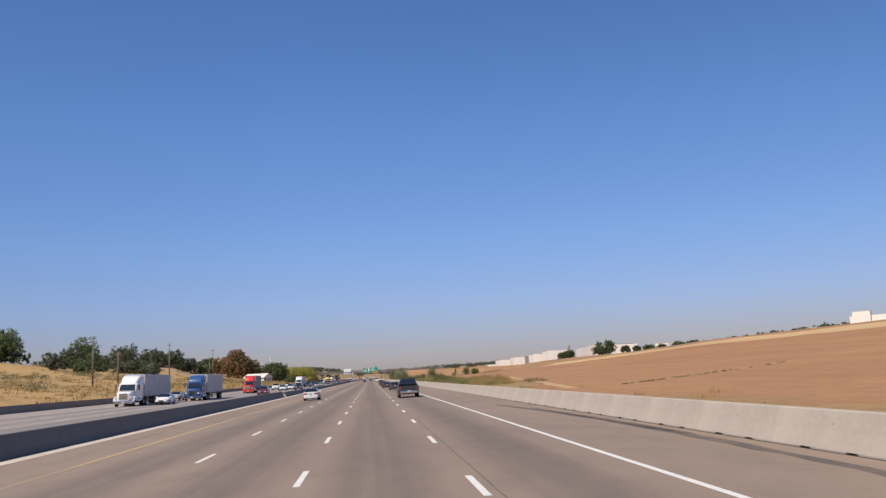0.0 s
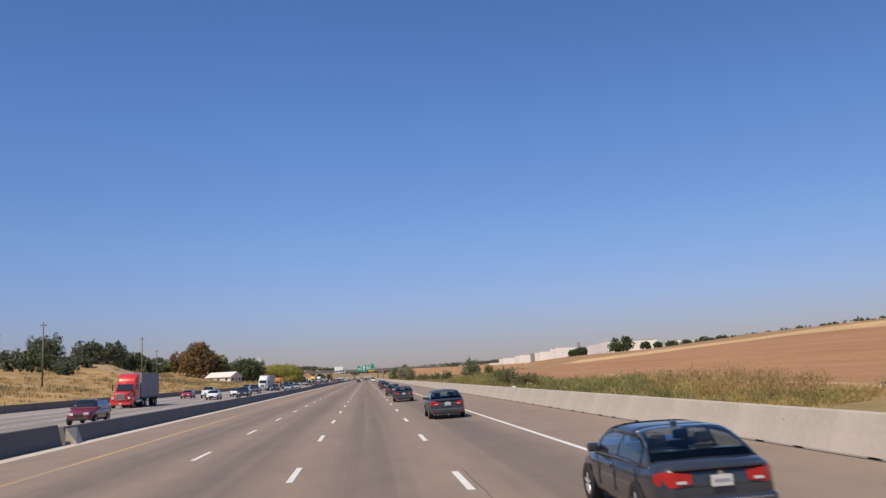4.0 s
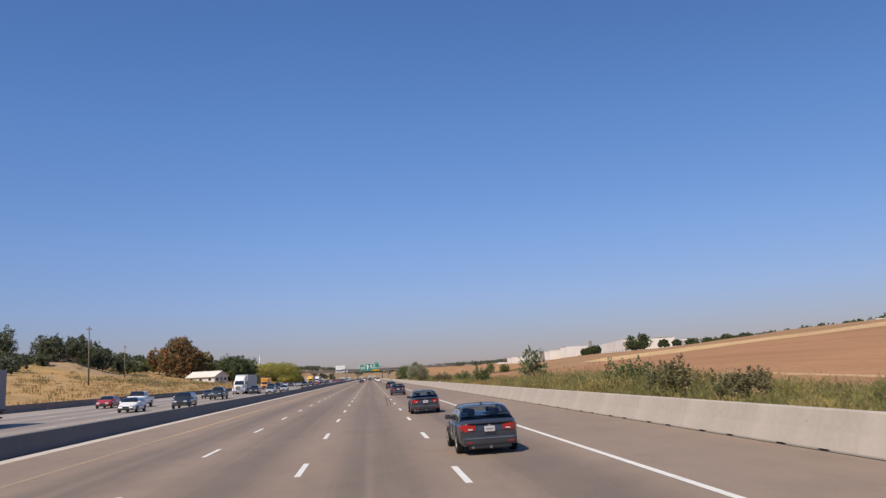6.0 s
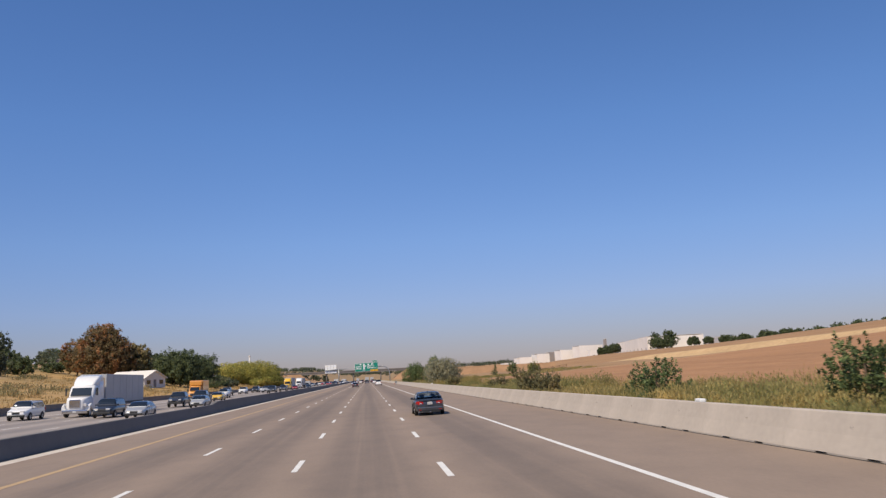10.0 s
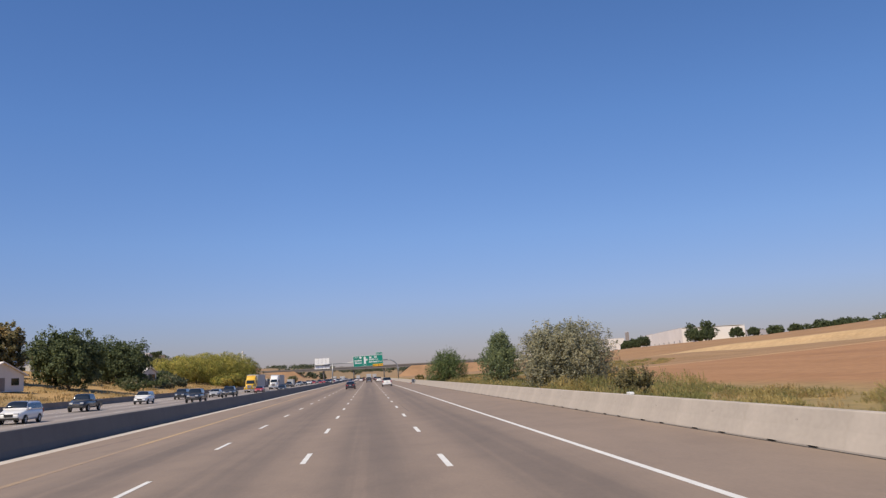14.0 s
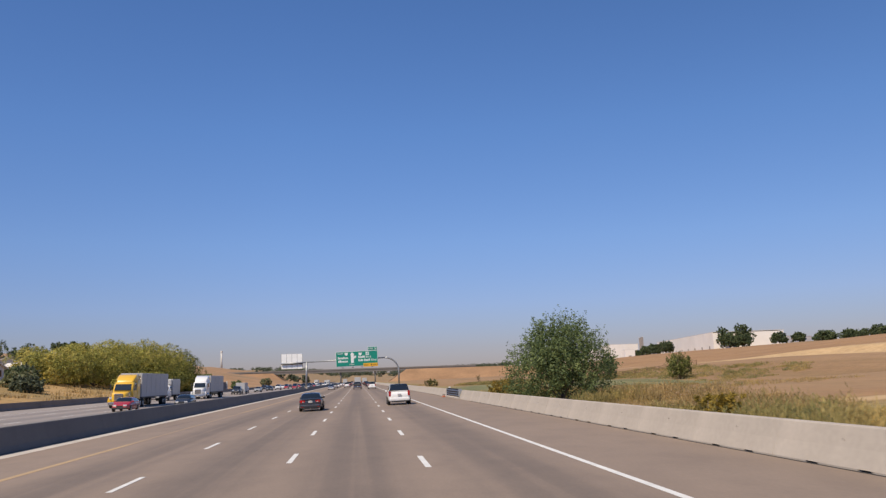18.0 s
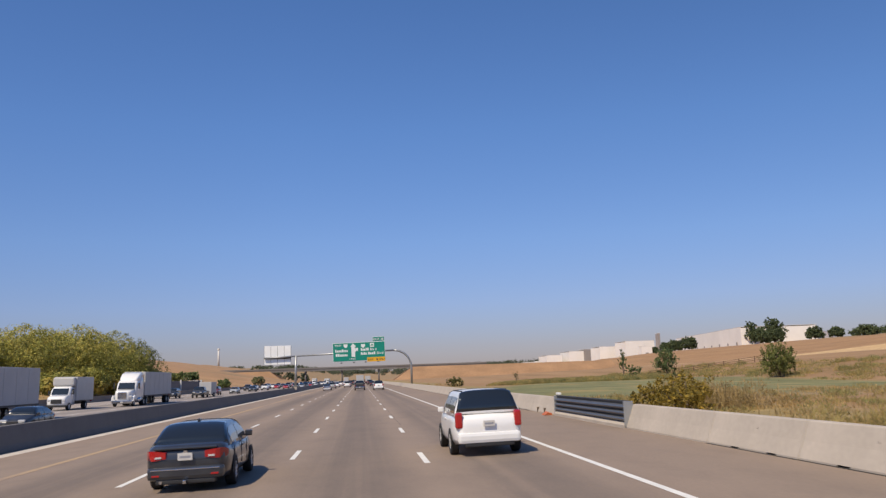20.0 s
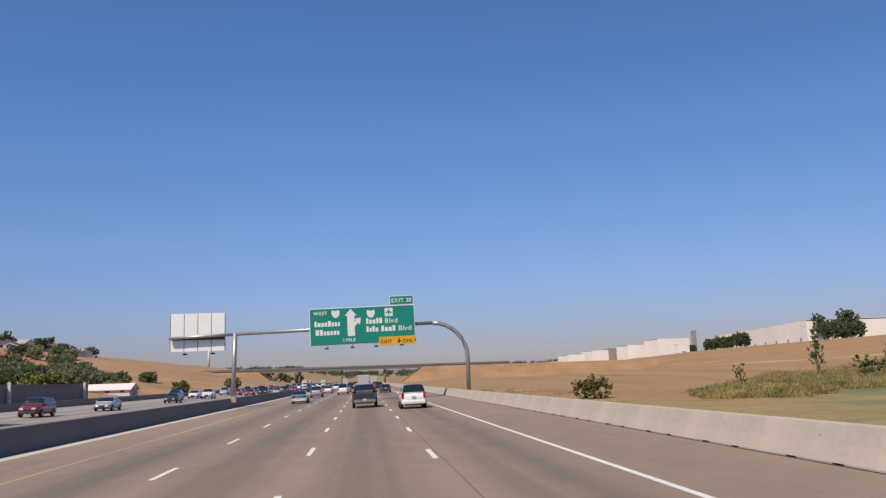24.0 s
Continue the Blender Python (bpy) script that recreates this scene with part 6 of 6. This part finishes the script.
    for s in (-1, 1):
        part("landing_leg", box((s * 0.75 - 0.06, y0 - 2.5, 0.3), (s * 0.75 + 0.06, y0 - 2.38, 1.1), 0.01), M["trim"], root)
        part("taillight", box((s * 1.0 - 0.12, y0 - box_len - 0.03, 0.9), (s * 1.0 + 0.12, y0 - box_len, 1.02), 0.01), M["lamp_red"], root)
        for yw in (y0 - box_len + 1.2, y0 - box_len + 2.45):
            wheel(root, s * 0.98, yw, 0.50, 0.52)
    return root


def box_truck(colour, box_mat, label):
    """A short-nosed delivery truck, nose towards +y; its front is at y = 0."""
    root = empty("box_truck", (0, 0, 0), label, "truck")
    paint = M["paint_" + colour]
    part("hood", loft([(-0.02, 0.55, 1.25, 0.80), (-0.15, 0.50, 1.40, 0.95), (-0.95, 0.50, 1.60, 1.02)]), paint, root, smooth=True)
    part("cab", loft([(-0.92, 0.5, 1.62, 1.02), (-1.4, 0.5, 2.25, 1.03), (-1.75, 0.5, 2.45, 1.03), (-2.6, 0.5, 2.45, 1.03)]), paint, root, smooth=True)
    part("windshield", slab([(-0.84, -0.90, 1.64), (0.84, -0.90, 1.64), (0.80, -1.34, 2.24), (-0.80, -1.34, 2.24)], 0.03, 0.02, 1), M["glass"], root)
    for s in (-1, 1):
        part("side_window", slab([(s * 1.02, -1.35, 1.6), (s * 1.02, -2.3, 1.6), (s * 1.02, -2.3, 2.2), (s * 1.02, -1.6, 2.2)], 0.02, 0.02, 1), M["glass"], root)
        part("headlight", box((s * 0.74 - 0.14, -0.15, 0.92), (s * 0.74 + 0.14, 0.0, 1.16), 0.04), M["lamp_clear"], root)
        part("mirror", box((s * 1.24 - 0.08, -1.4, 1.6), (s * 1.24 + 0.08, -1.3, 2.0), 0.03), M["trim"], root)
        wheel(root, s * 0.88, -1.0, 0.42, 0.26)
        wheel(root, s * 0.84, -6.2, 0.42, 0.44)
        part("taillight", box((s * 0.95 - 0.1, -8.22, 0.75), (s * 0.95 + 0.1, -8.18, 0.9), 0.01), M["lamp_red"], root)
    part("grille", box((-0.55, -0.06, 0.7), (0.55, 0.02, 1.14), 0.03), M["trim"], root)
    part("bumper", box((-1.0, -0.16, 0.34), (1.0, 0.05, 0.56), 0.05), M["trim"], root)
    part("cargo_box", box((-1.2, -8.2, 0.95), (1.2, -2.65, 3.45), 0.05), box_mat, root)
    part("box_nose", box((-1.1, -2.66, 2.5), (1.1, -1.9, 3.4), 0.18), box_mat, root)
    part("rear_door", box((-1.08, -8.23, 1.05), (1.08, -8.19, 3.3), 0.015), M["trailer"], root)
    part("chassis", box((-0.42, -8.1, 0.6), (0.42, -2.5, 0.96), 0.02), M["trim"], root)
    part("licence_plate", box((-0.155, -8.25, 0.62), (0.155, -8.22, 0.76), 0.006), M["plate"], root)
    return root


OPP = [-18.3, -21.9, -25.6, -29.3]
STOCK = {}
WORDS = {"white": "white", "silver": "silver", "dark": "black", "grey": "dark grey", "red": "red", "maroon": "dark red", "yellow": "yellow", "blue": "blue"}


def stock(code, plain=False):
    """The first of each kind of vehicle; its copies follow."""
    kind, colour = code.split("_", 1)
    if kind in ("sedan", "suv", "pickup"):
        noun = {"sedan": "four-door sedan", "suv": "sport utility vehicle", "pickup": "crew-cab pickup truck"}[kind]
        return car(kind, colour, f"{WORDS[colour]} {noun} with dark glass on the freeway", {"sedan": "car", "suv": "suv", "pickup": "pickup"}[kind], plain)
    if kind == "semi":
        body = {"white": ("white", "trailer", True, 14.2), "blue": ("blue", "trailer", True, 14.2), "red": ("bright_red", "trailer_grey", False, 8.6), "yellow": ("yellow", "trailer", True, 14.2),
                "dark": ("dark", "trailer", True, 14.2)}[colour]
        word = {"white": "white semi truck with a pale box trailer", "blue": "blue semi truck with a pale box trailer", "red": "bright red truck with a grey curtain-sided box",
                "yellow": "yellow semi truck with a pale box trailer", "dark": "black semi truck with a pale box trailer"}[colour]
        return rig(body[0], M[body[1]], word + " on the freeway", body[2], body[3])
    mat = {"white": ("white", "trailer"), "orange": ("orange", "paint_orange")}[colour]
    return box_truck(mat[0], M[mat[1]], f"{colour} delivery truck with a box body on the freeway")


def place(code, x, y, opposing, far=False):
    """A vehicle whose front bumper (opposing) or rear bumper (ours) stands at y."""
    kind = code.split("_", 1)[0]
    half = {"sedan": 2.34, "suv": 2.35, "pickup": 2.9}.get(kind, 0.0)
    z = road_z(x) + 0.002
    slope = math.degrees(0.02) * (-1 if x > -12.7 else 1)
    if opposing:
        m = pose(x, y + half, z, 0, -slope, 180)
    else:
        back = half if half else {"box": 8.25}.get(kind, 19.6)
        m = pose(x, y + back, z, 0, slope, 0)
    key = (code, far and kind in ("sedan", "suv", "pickup"))
    if key not in STOCK:
        STOCK[key] = stock(code, key[1])
        STOCK[key].matrix_basis = m
        return STOCK[key]
    return copy_thing(STOCK[key], m)


TRAFFIC = [
    (138, "suv_maroon", 0), (216, "suv_dark", 0), (296, "sedan_silver", 0), (323, "sedan_silver", 0), (513, "sedan_dark", 0),
    (209, "sedan_white", 1), (232, "sedan_white", 1), (257, "pickup_dark", 1), (299, "suv_dark", 1), (328, "pickup_dark", 1), (342, "pickup_dark", 1),
    (356, "sedan_yellow", 1), (433, "pickup_dark", 1), (461, "pickup_dark", 1), (501, "sedan_red", 1),
    (93, "sedan_white", 2), (112, "semi_blue", 2), (225, "pickup_white", 2), (269, "sedan_dark", 2), (303, "semi_white", 2), (384, "suv_white", 2),
    (452, "suv_silver", 2), (469, "sedan_silver", 2), (514, "semi_yellow", 2), (562.5, "semi_white", 2), (648.8, "sedan_silver", 2), (680, "sedan_dark", 2), (708, "suv_white", 2),
    (89, "semi_white", 3), (116, "sedan_silver", 3), (139, "pickup_dark", 3), (226, "sedan_red", 3), (299, "suv_white", 3),
    (376, "box_orange", 3), (410, "pickup_dark", 3), (435, "suv_white", 3), (459, "suv_dark", 3), (468, "sedan_white", 3), (552, "box_white", 3),
    (604, "suv_dark", 3), (698.7, "suv_dark", 3), (715, "sedan_white", 3),
]
for y, code, lane in TRAFFIC:
    place(code, OPP[lane], y, True)
rr = random.Random(77)
mixture = ["sedan_white", "suv_dark", "suv_white", "sedan_silver", "pickup_dark", "sedan_dark", "suv_silver", "box_white", "sedan_red", "pickup_white", "suv_dark", "suv_white"]
for lane in range(4):
    y = 728 + 7 * lane
    while y < 1080:
        code = rr.choice(mixture)
        place(code, OPP[lane], y, True, True)
        y += {"semi": 30, "box": 18}.get(code.split("_")[0], 11) + rr.uniform(7, 34)

place("semi_red", -26.4, 177.0, True)
place("suv_maroon", -27.3, 633.6, True)

# our side
place("pickup_dark", 5.45, 64.0, False)
place("sedan_white", -5.5, 82.0, False)
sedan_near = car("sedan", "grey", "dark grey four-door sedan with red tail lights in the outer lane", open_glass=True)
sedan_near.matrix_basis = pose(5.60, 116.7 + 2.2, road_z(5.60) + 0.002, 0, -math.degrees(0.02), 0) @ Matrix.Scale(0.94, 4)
# copies of the near sedan, each placed to fit the camera's view
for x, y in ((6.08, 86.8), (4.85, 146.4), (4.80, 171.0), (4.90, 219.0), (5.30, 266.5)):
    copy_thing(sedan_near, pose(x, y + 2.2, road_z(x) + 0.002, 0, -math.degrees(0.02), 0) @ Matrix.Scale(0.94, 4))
place("suv_white", 5.40, 483.5, False)
place("sedan_dark", -1.75, 480.0, False)
place("suv_white", 5.35, 618.0, False)
place("sedan_dark", 5.5, 700.0, False)
place("sedan_white", -5.6, 655.0, False)
place("pickup_dark", 1.85, 626.0, False)
place("box_white", 1.9, 742.0, False)
for lane_x, y0 in ((-5.6, 690), (-1.8, 705), (1.9, 780), (5.5, 760)):
    y = y0
    while y < 1040:
        code = rr.choice(mixture[:11])
        place(code, lane_x, y, False, True)
        y += rr.uniform(24, 60)
load = part("tied_load", box((-0.7, -0.85, 0.0), (0.7, 0.85, 0.75), 0.12), M["cargo"], None)
load.matrix_basis = pose(1.85, 626.0 + 1.25, road_z(1.85) + 0.66, 0, -math.degrees(0.02), 0)
tagged(load, "dark tarpaulin-covered load in a pickup bed", "cargo")

# a pickup that tows a box trailer
place("pickup_dark", OPP[2], 607.9, True)
small = empty("cargo_trailer", pose(OPP[2], 615.4, road_z(OPP[2]) + 0.002, 0, -math.degrees(0.02), 180), "enclosed grey cargo trailer towed by a pickup", "trailer")
part("trailer_box", box((-1.05, -5.4, 0.5), (1.05, 0.0, 2.65), 0.06), M["trailer"], small)
part("tongue", box((-0.06, 0.0, 0.45), (0.06, 1.0, 0.55), 0.01), M["trim"], small)
for s in (-1, 1):
    wheel(small, s * 1.02, -2.4, 0.34, 0.22)
    wheel(small, s * 1.02, -3.2, 0.34, 0.22)
    part("fender", box((s * 1.12 - 0.12, -3.7, 0.68), (s * 1.12 + 0.12, -1.9, 0.76), 0.03), M["trim"], small)

# ---- buildings, bridge and poles ----
M["panel_wall"] = rough_mat("pale_tilt_up_panels", (0.90, 0.85, 0.80), 0.8, 0.06, 0.05, 1.0, 0.05)
M["panel_dark"] = rough_mat("taupe_and_shaded_panels", (0.33, 0.29, 0.27), 0.8, 0.08, 0.05, 1.0, 0.05)
M["roof_pale"] = rough_mat("pale_membrane_roof", (0.74, 0.70, 0.66), 0.8, 0.06, 0.1, 1.0, 0.05)
M["house_white"] = rough_mat("white_siding", (0.70, 0.68, 0.65), 0.75, 0.06, 0.3, 4, 0.05)
M["shingle"] = rough_mat("weathered_shingles", (0.44, 0.40, 0.37), 0.9, 0.15, 0.5, 4, 0.2)
M["shingle_dark"] = rough_mat("brown_shingles", (0.14, 0.105, 0.085), 0.9, 0.15, 0.5, 4, 0.2)
M["pole_wood"] = rough_mat("grey_pole_wood", (0.20, 0.165, 0.135), 0.95, 0.2, 0.5, 6, 0.2)
M["fence_wood"] = rough_mat("grey_weathered_boards", (0.25, 0.225, 0.215), 0.9, 0.25, 0.6, 6, 0.2)
M["rail_wood"] = rough_mat("brown_rail_wood", (0.20, 0.12, 0.075), 0.9, 0.2, 0.6, 6, 0.2)
# even dark tone, with the bridge's shaded side put into the colour
M["deck"] = rough_mat("bridge_concrete", (0.20, 0.185, 0.175), 0.85, 0.1, 0.1, 3, 0.1)
M["earth"] = rough_mat("dry_earth_bank", (0.36, 0.21, 0.11), 0.95, 0.2, 0.05, 0.6, 0.3)


def warehouse(x0, y0, x1, y1, depth, h, label, wall="panel_wall", bays=8, doors=4):
    """A long flat-roofed shed: front along the line given, wall panels with joints, parapet, doors."""
    d = Vector((x1 - x0, y1 - y0, 0))
    length = d.length
    ang = math.degrees(math.atan2(d.y, d.x))
    z = min(ground_z(x0, y0), ground_z(x1, y1)) - 0.5
    root = empty("warehouse", pose(x0, y0, z, 0, 0, ang), label, "warehouse", "distant warehouses")
    w = length / bays
    for k in range(bays):
        part("wall_panel", box((k * w + 0.03, -0.25, 0), (k * w + w - 0.03, 0.0, h), 0.03), M[wall], root)
    part("core", box((0.1, 0.02, 0), (length - 0.1, depth, h - 0.6), 0.02), M[wall], root)
    part("roof", box((-0.1, -0.3, h), (length + 0.1, depth + 0.2, h + 0.35), 0.02), M["roof_pale"], root)
    for k in range(doors):
        xk = length * (k + 0.5) / doors
        part("dock_door", box((xk - 1.7, -0.34, 0.6), (xk + 1.7, -0.25, 3.4), 0.02), M["panel_dark"], root)
    return root


# the front walls face the road, on the far field
warehouse(337, 1325, 306, 1105, 60, 15.0, "long white flat-roofed warehouse beyond the field", bays=14, doors=9)
warehouse(240, 1520, 260, 1520, 50, 15.5, "pale blocky warehouse beyond the ploughed field", bays=2, doors=2)
warehouse(267, 1510, 286, 1510, 50, 16.5, "pale square warehouse beyond the ploughed field", bays=2, doors=2)
# narrow block added to stand for a warehouse's shaded side wall
warehouse(286.2, 1505, 297, 1505, 40, 17.5, "narrow taupe block standing for a warehouse's shaded side", "panel_dark", 1, 1)
warehouse(289.5, 1450, 313.5, 1450, 40, 18.0, "pale tall warehouse beyond the ploughed field", bays=2, doors=2)
# another added sliver in place of a side in shade
warehouse(313.8, 1446, 317.5, 1446, 20, 18.6, "narrow taupe sliver standing for a shaded block side", "panel_dark", 1, 1)
warehouse(305.5, 1400, 340, 1400, 40, 20.0, "tall pale warehouse block beyond the field", bays=3, doors=2)
warehouse(340.3, 1388, 343, 1388, 8, 25.5, "slim dark tower beside a warehouse", "panel_dark", 1, 1)
warehouse(304, 1340, 315.6, 1340, 12, 10.0, "small white cube of a plant building", bays=1, doors=1)
warehouse(245, 1700, 260, 1700, 20, 9.0, "small white shed beyond the field", bays=1, doors=1)
warehouse(372, 1120, 420, 1150, 30, 8.0, "low pale warehouse behind dark trees", bays=6, doors=4)
warehouse(625, 1690, 700, 1720, 40, 15.0, "white low shed on the skyline", bays=4, doors=3)
warehouse(600, 975, 640, 925, 40, 17.0, "white industrial building on the hilltop", bays=4, doors=3)
warehouse(596, 962, 612, 950, 25, 22.0, "tall white mill block on the hilltop", bays=2, doors=1)
warehouse(566, 1010, 628, 1000, 20, 9.0, "low white shed on the hilltop", bays=5, doors=4)
rr = random.Random(4)
for k in range(9):
    x, y = rr.uniform(120, 420), rr.uniform(1800, 2300)
    warehouse(x, y, x + rr.uniform(15, 40), y, 20, rr.uniform(6, 9), "small pale shed far off below the horizon", bays=2, doors=1)


def house(x, y, w, l, h, ang, label, wall="house_white", roof="shingle", group=""):
    """A low gabled house: walls, pitched roof with eaves, windows, door, chimney."""
    z = min(ground_z(x + a, y + b) for a in (-w / 2, w / 2) for b in (-l / 2, l / 2)) - 0.2
    root = empty("house", pose(x, y, z, 0, 0, ang), label, "house", group)
    rise = w * 0.24
    part("wall_shell", extrude_profile([(-w / 2, 0), (w / 2, 0), (w / 2, h), (0, h + rise), (-w / 2, h)], -l / 2, l / 2), M[wall], root)
    t = 0.18
    for s in (-1, 1):
        prof = [(0, h + rise + 0.02), (s * (w / 2 + 0.5), h - 0.24 * 0.5 * 2 + 0.02), (s * (w / 2 + 0.5), h - 0.24 + 0.02 + t), (0, h + rise + 0.02 + t)]
        part("roof_slope", extrude_profile(prof, -l / 2 - 0.5, l / 2 + 0.5), M[roof], root)
        for k in range(3):
            yk = -l / 2 + l * (k + 0.5) / 3
            win = part("window", box((s * (w / 2 + 0.03) - 0.03, yk - 0.7, 1.0), (s * (w / 2 + 0.03) + 0.03, yk + 0.7, 2.1), 0.01), M["house_white"], root)
            part("pane", box((s * (w / 2 + 0.065) - 0.01, yk - 0.6, 1.1), (s * (w / 2 + 0.065) + 0.01, yk + 0.6, 2.0)), M["glass"], win)
    part("door", box((-0.5, -l / 2 - 0.05, 0.15), (0.5, -l / 2 + 0.01, 2.2), 0.01), M["fence_wood"], root)
    for s in (-1, 1):
        part("window", box((s * w * 0.3 - 0.7, -l / 2 - 0.05, 1.0), (s * w * 0.3 + 0.7, -l / 2 + 0.01, 2.1), 0.01), M["glass"], root)
    part("chimney", box((w * 0.12, l * 0.15, h), (w * 0.12 + 0.6, l * 0.15 + 0.6, h + rise + 0.6), 0.02), M["wall_far"], root)
    return root


# roof in the pale sheet, so its sunlit brightness sits in the colour
house(-60.5, 456.0, 8.0, 13.0, 2.6, 62, "white single-storey house with a pale roof on the bank", roof="roof_pale")
house(-67.0, 566.0, 6.5, 14.0, 2.5, 70, "long low white outbuilding among bushes on the bank", roof="roof_pale")
house(-85.0, 585.0, 7.5, 11.0, 2.7, 35, "white house with a pale roof half hidden by trees", roof="roof_pale")
house(-84.0, 630.0, 7.0, 11.0, 2.7, 20, "white house among dark trees behind the thicket", roof="roof_pale")
house(-95.0, 633.0, 7.5, 12.0, 2.8, 75, "pale house with a weathered roof among dark trees")
house(-76.5, 620.0, 5.0, 8.0, 2.3, 65, "small white outbuilding beside the thicket", roof="roof_pale")
house(-68.0, 800.0, 6.0, 12.5, 1.9, 84, "long low white house at the foot of the hill", roof="roof_pale")
for i, (x, y, a) in enumerate(((-108, 432, 40), (-104, 530, 80), (-98, 560, 30), (-112, 596, 65), (-120, 640, 40), (-90, 560, 10))):
    house(x, y, 8.0, 12.0, 2.7, a, "pale house with a brown roof among trees on the ridge", "house_white", "shingle_dark" if i % 2 else "shingle", "houses on the ridge")
for i in range(10):
    house(-186 + 9 * math.sin(i * 2.1), 985 + i * 17, 9, 14, 3.0, 25 * i, "pale house on the hilltop above the freeway", "house_white", "shingle_dark" if i % 3 else "shingle", "houses on the hilltop")


def utility_pole(x, y, h):
    root = empty("utility_pole", on_ground(x, y), "weathered wooden utility pole on the grassy bank", "pole", "utility poles")
    part("shaft", tube([(0, 0, -0.4), (0, 0, h)], [0.19, 0.12], 10), M["pole_wood"], root, smooth=True)
    part("cross_arm", box((-0.6, -0.06, h - 0.7), (0.6, 0.06, h - 0.56), 0.01), M["pole_wood"], root)
    for xa in (-0.5, -0.25, 0.25, 0.5):
        part("insulator", tube([(xa, 0, h - 0.56), (xa, 0, h - 0.40)], 0.05, 8), M["galv"], root)


for x, y, top in ((-57.9, 167.5, 14.0), (-59.3, 243.0, 15.6), (-59.3, 314.5, 16.2), (-77.8, 407.5, 16.4)):
    utility_pole(x, y, top - ground_z(x, y))
utility_pole(-62.0, 200, 8.0)
mast = empty("white_mast", on_ground(-191, 1638), "tall slim white communications mast on the hill", "mast")
part("shaft", tube([(0, 0, -1), (0, 0, 26)], [1.5, 1.1], 12), M["house_white"], mast, smooth=True)
part("antenna_collar", tube([(0, 0, 23.5), (0, 0, 25.5)], 1.7, 12), M["house_white"], mast)

fence = empty("board_fence", (0, 0, 0), "tall grey weathered board fence with white posts", "fence")
fa, fb = Vector((-38.7, 640, 0)), Vector((-39.9, 690, 0))
n = 38
board = box((-0.66, -0.02, -0.3), (0.66, 0.02, 2.7), 0.01)
board_me = bpy.data.meshes.new("board")
board.to_mesh(board_me)
board.free()
board_me.materials.append(M["fence_wood"])
ang = math.degrees(math.atan2(fb.y - fa.y, fb.x - fa.x))
for k in range(n):
    p = fa.lerp(fb, (k + 0.5) / n)
    piece("board", board_me, fence, pose(p.x, p.y, ground_z(p.x, p.y), 0, 0, ang))

for y in (658.5, 687.0):
    xf = -38.5 - 0.0243 * (y - 648)
    part("gate_post", box((-0.16, -0.16, -0.2), (0.16, 0.16, 3.0), 0.03), M["house_white"], fence, "white post", at=(xf, y, ground_z(xf, y)))

rail_fence = empty("rail_fence", (0, 0, 0), "brown wooden rail fence at the edge of the field", "fence")
pa, pb = Vector((84, 694, 0)), Vector((112, 678, 0))
for k in range(9):
    p = pa.lerp(pb, k / 8)
    part("fence_post", box((-0.09, -0.09, -0.3), (0.09, 0.09, 1.7), 0.02), M["rail_wood"], rail_fence, at=(p.x, p.y, ground_z(p.x, p.y)))
    if k < 8:
        q = pa.lerp(pb, (k + 1) / 8)
        for z in (0.6, 1.05, 1.5):
            part("rail", tube([(p.x, p.y - 0.1, ground_z(p.x, p.y) + z), (q.x, q.y - 0.1, ground_z(q.x, q.y) + z)], 0.07, 6), M["rail_wood"], rail_fence)

bridge = empty("overpass", (0, 1150, 3.4), "concrete road bridge crossing the freeway far ahead", "bridge")
part("deck", box((-175, -6, 6.9), (105, 6, 8.3), 0.05), M["deck"], bridge)
part("parapet", box((-175, -6.3, 8.0), (105, -6.02, 9.2), 0.04), M["deck"], bridge)
part("parapet", box((-175, 6.02, 8.0), (105, 6.3, 9.2), 0.04), M["deck"], bridge)
for k in range(-9, 6):
    part("girder", box((k * 18.5, -6.1, 6.2), (k * 18.5 + 18.3, -5.5, 6.9), 0.03), M["deck"], bridge)
for x in (-42, -12.75, 17):
    part("pier_cap", box((x - 0.8, -5.5, 5.5), (x + 0.8, 5.5, 6.25), 0.05), M["deck"], bridge)
    for y in (-4, 0, 4):
        part("pier", tube([(x, y, -4.2), (x, y, 5.6)], 0.55, 12), M["deck"], bridge, smooth=True)
for x0, x1 in ((44, 210), (-70, -190)):
    s = 1 if x1 > x0 else -1
    bank = part("embankment", extrude_profile([(-34, -1.5), (34, -1.5), (7, 10.6), (-7, 10.6)], 0, abs(x1 - x0)), M["earth"], None)
    for v in bank.data.vertices:
        if v.co.y < 0.01 and v.co.z < 0:
            v.co.y -= 18.0
    bank.matrix_basis = pose(x0, 1150, 0, 0, 0, -90 * s)
    tagged(bank, "dry earth embankment leading up to the bridge", "embankment", kind="structure")
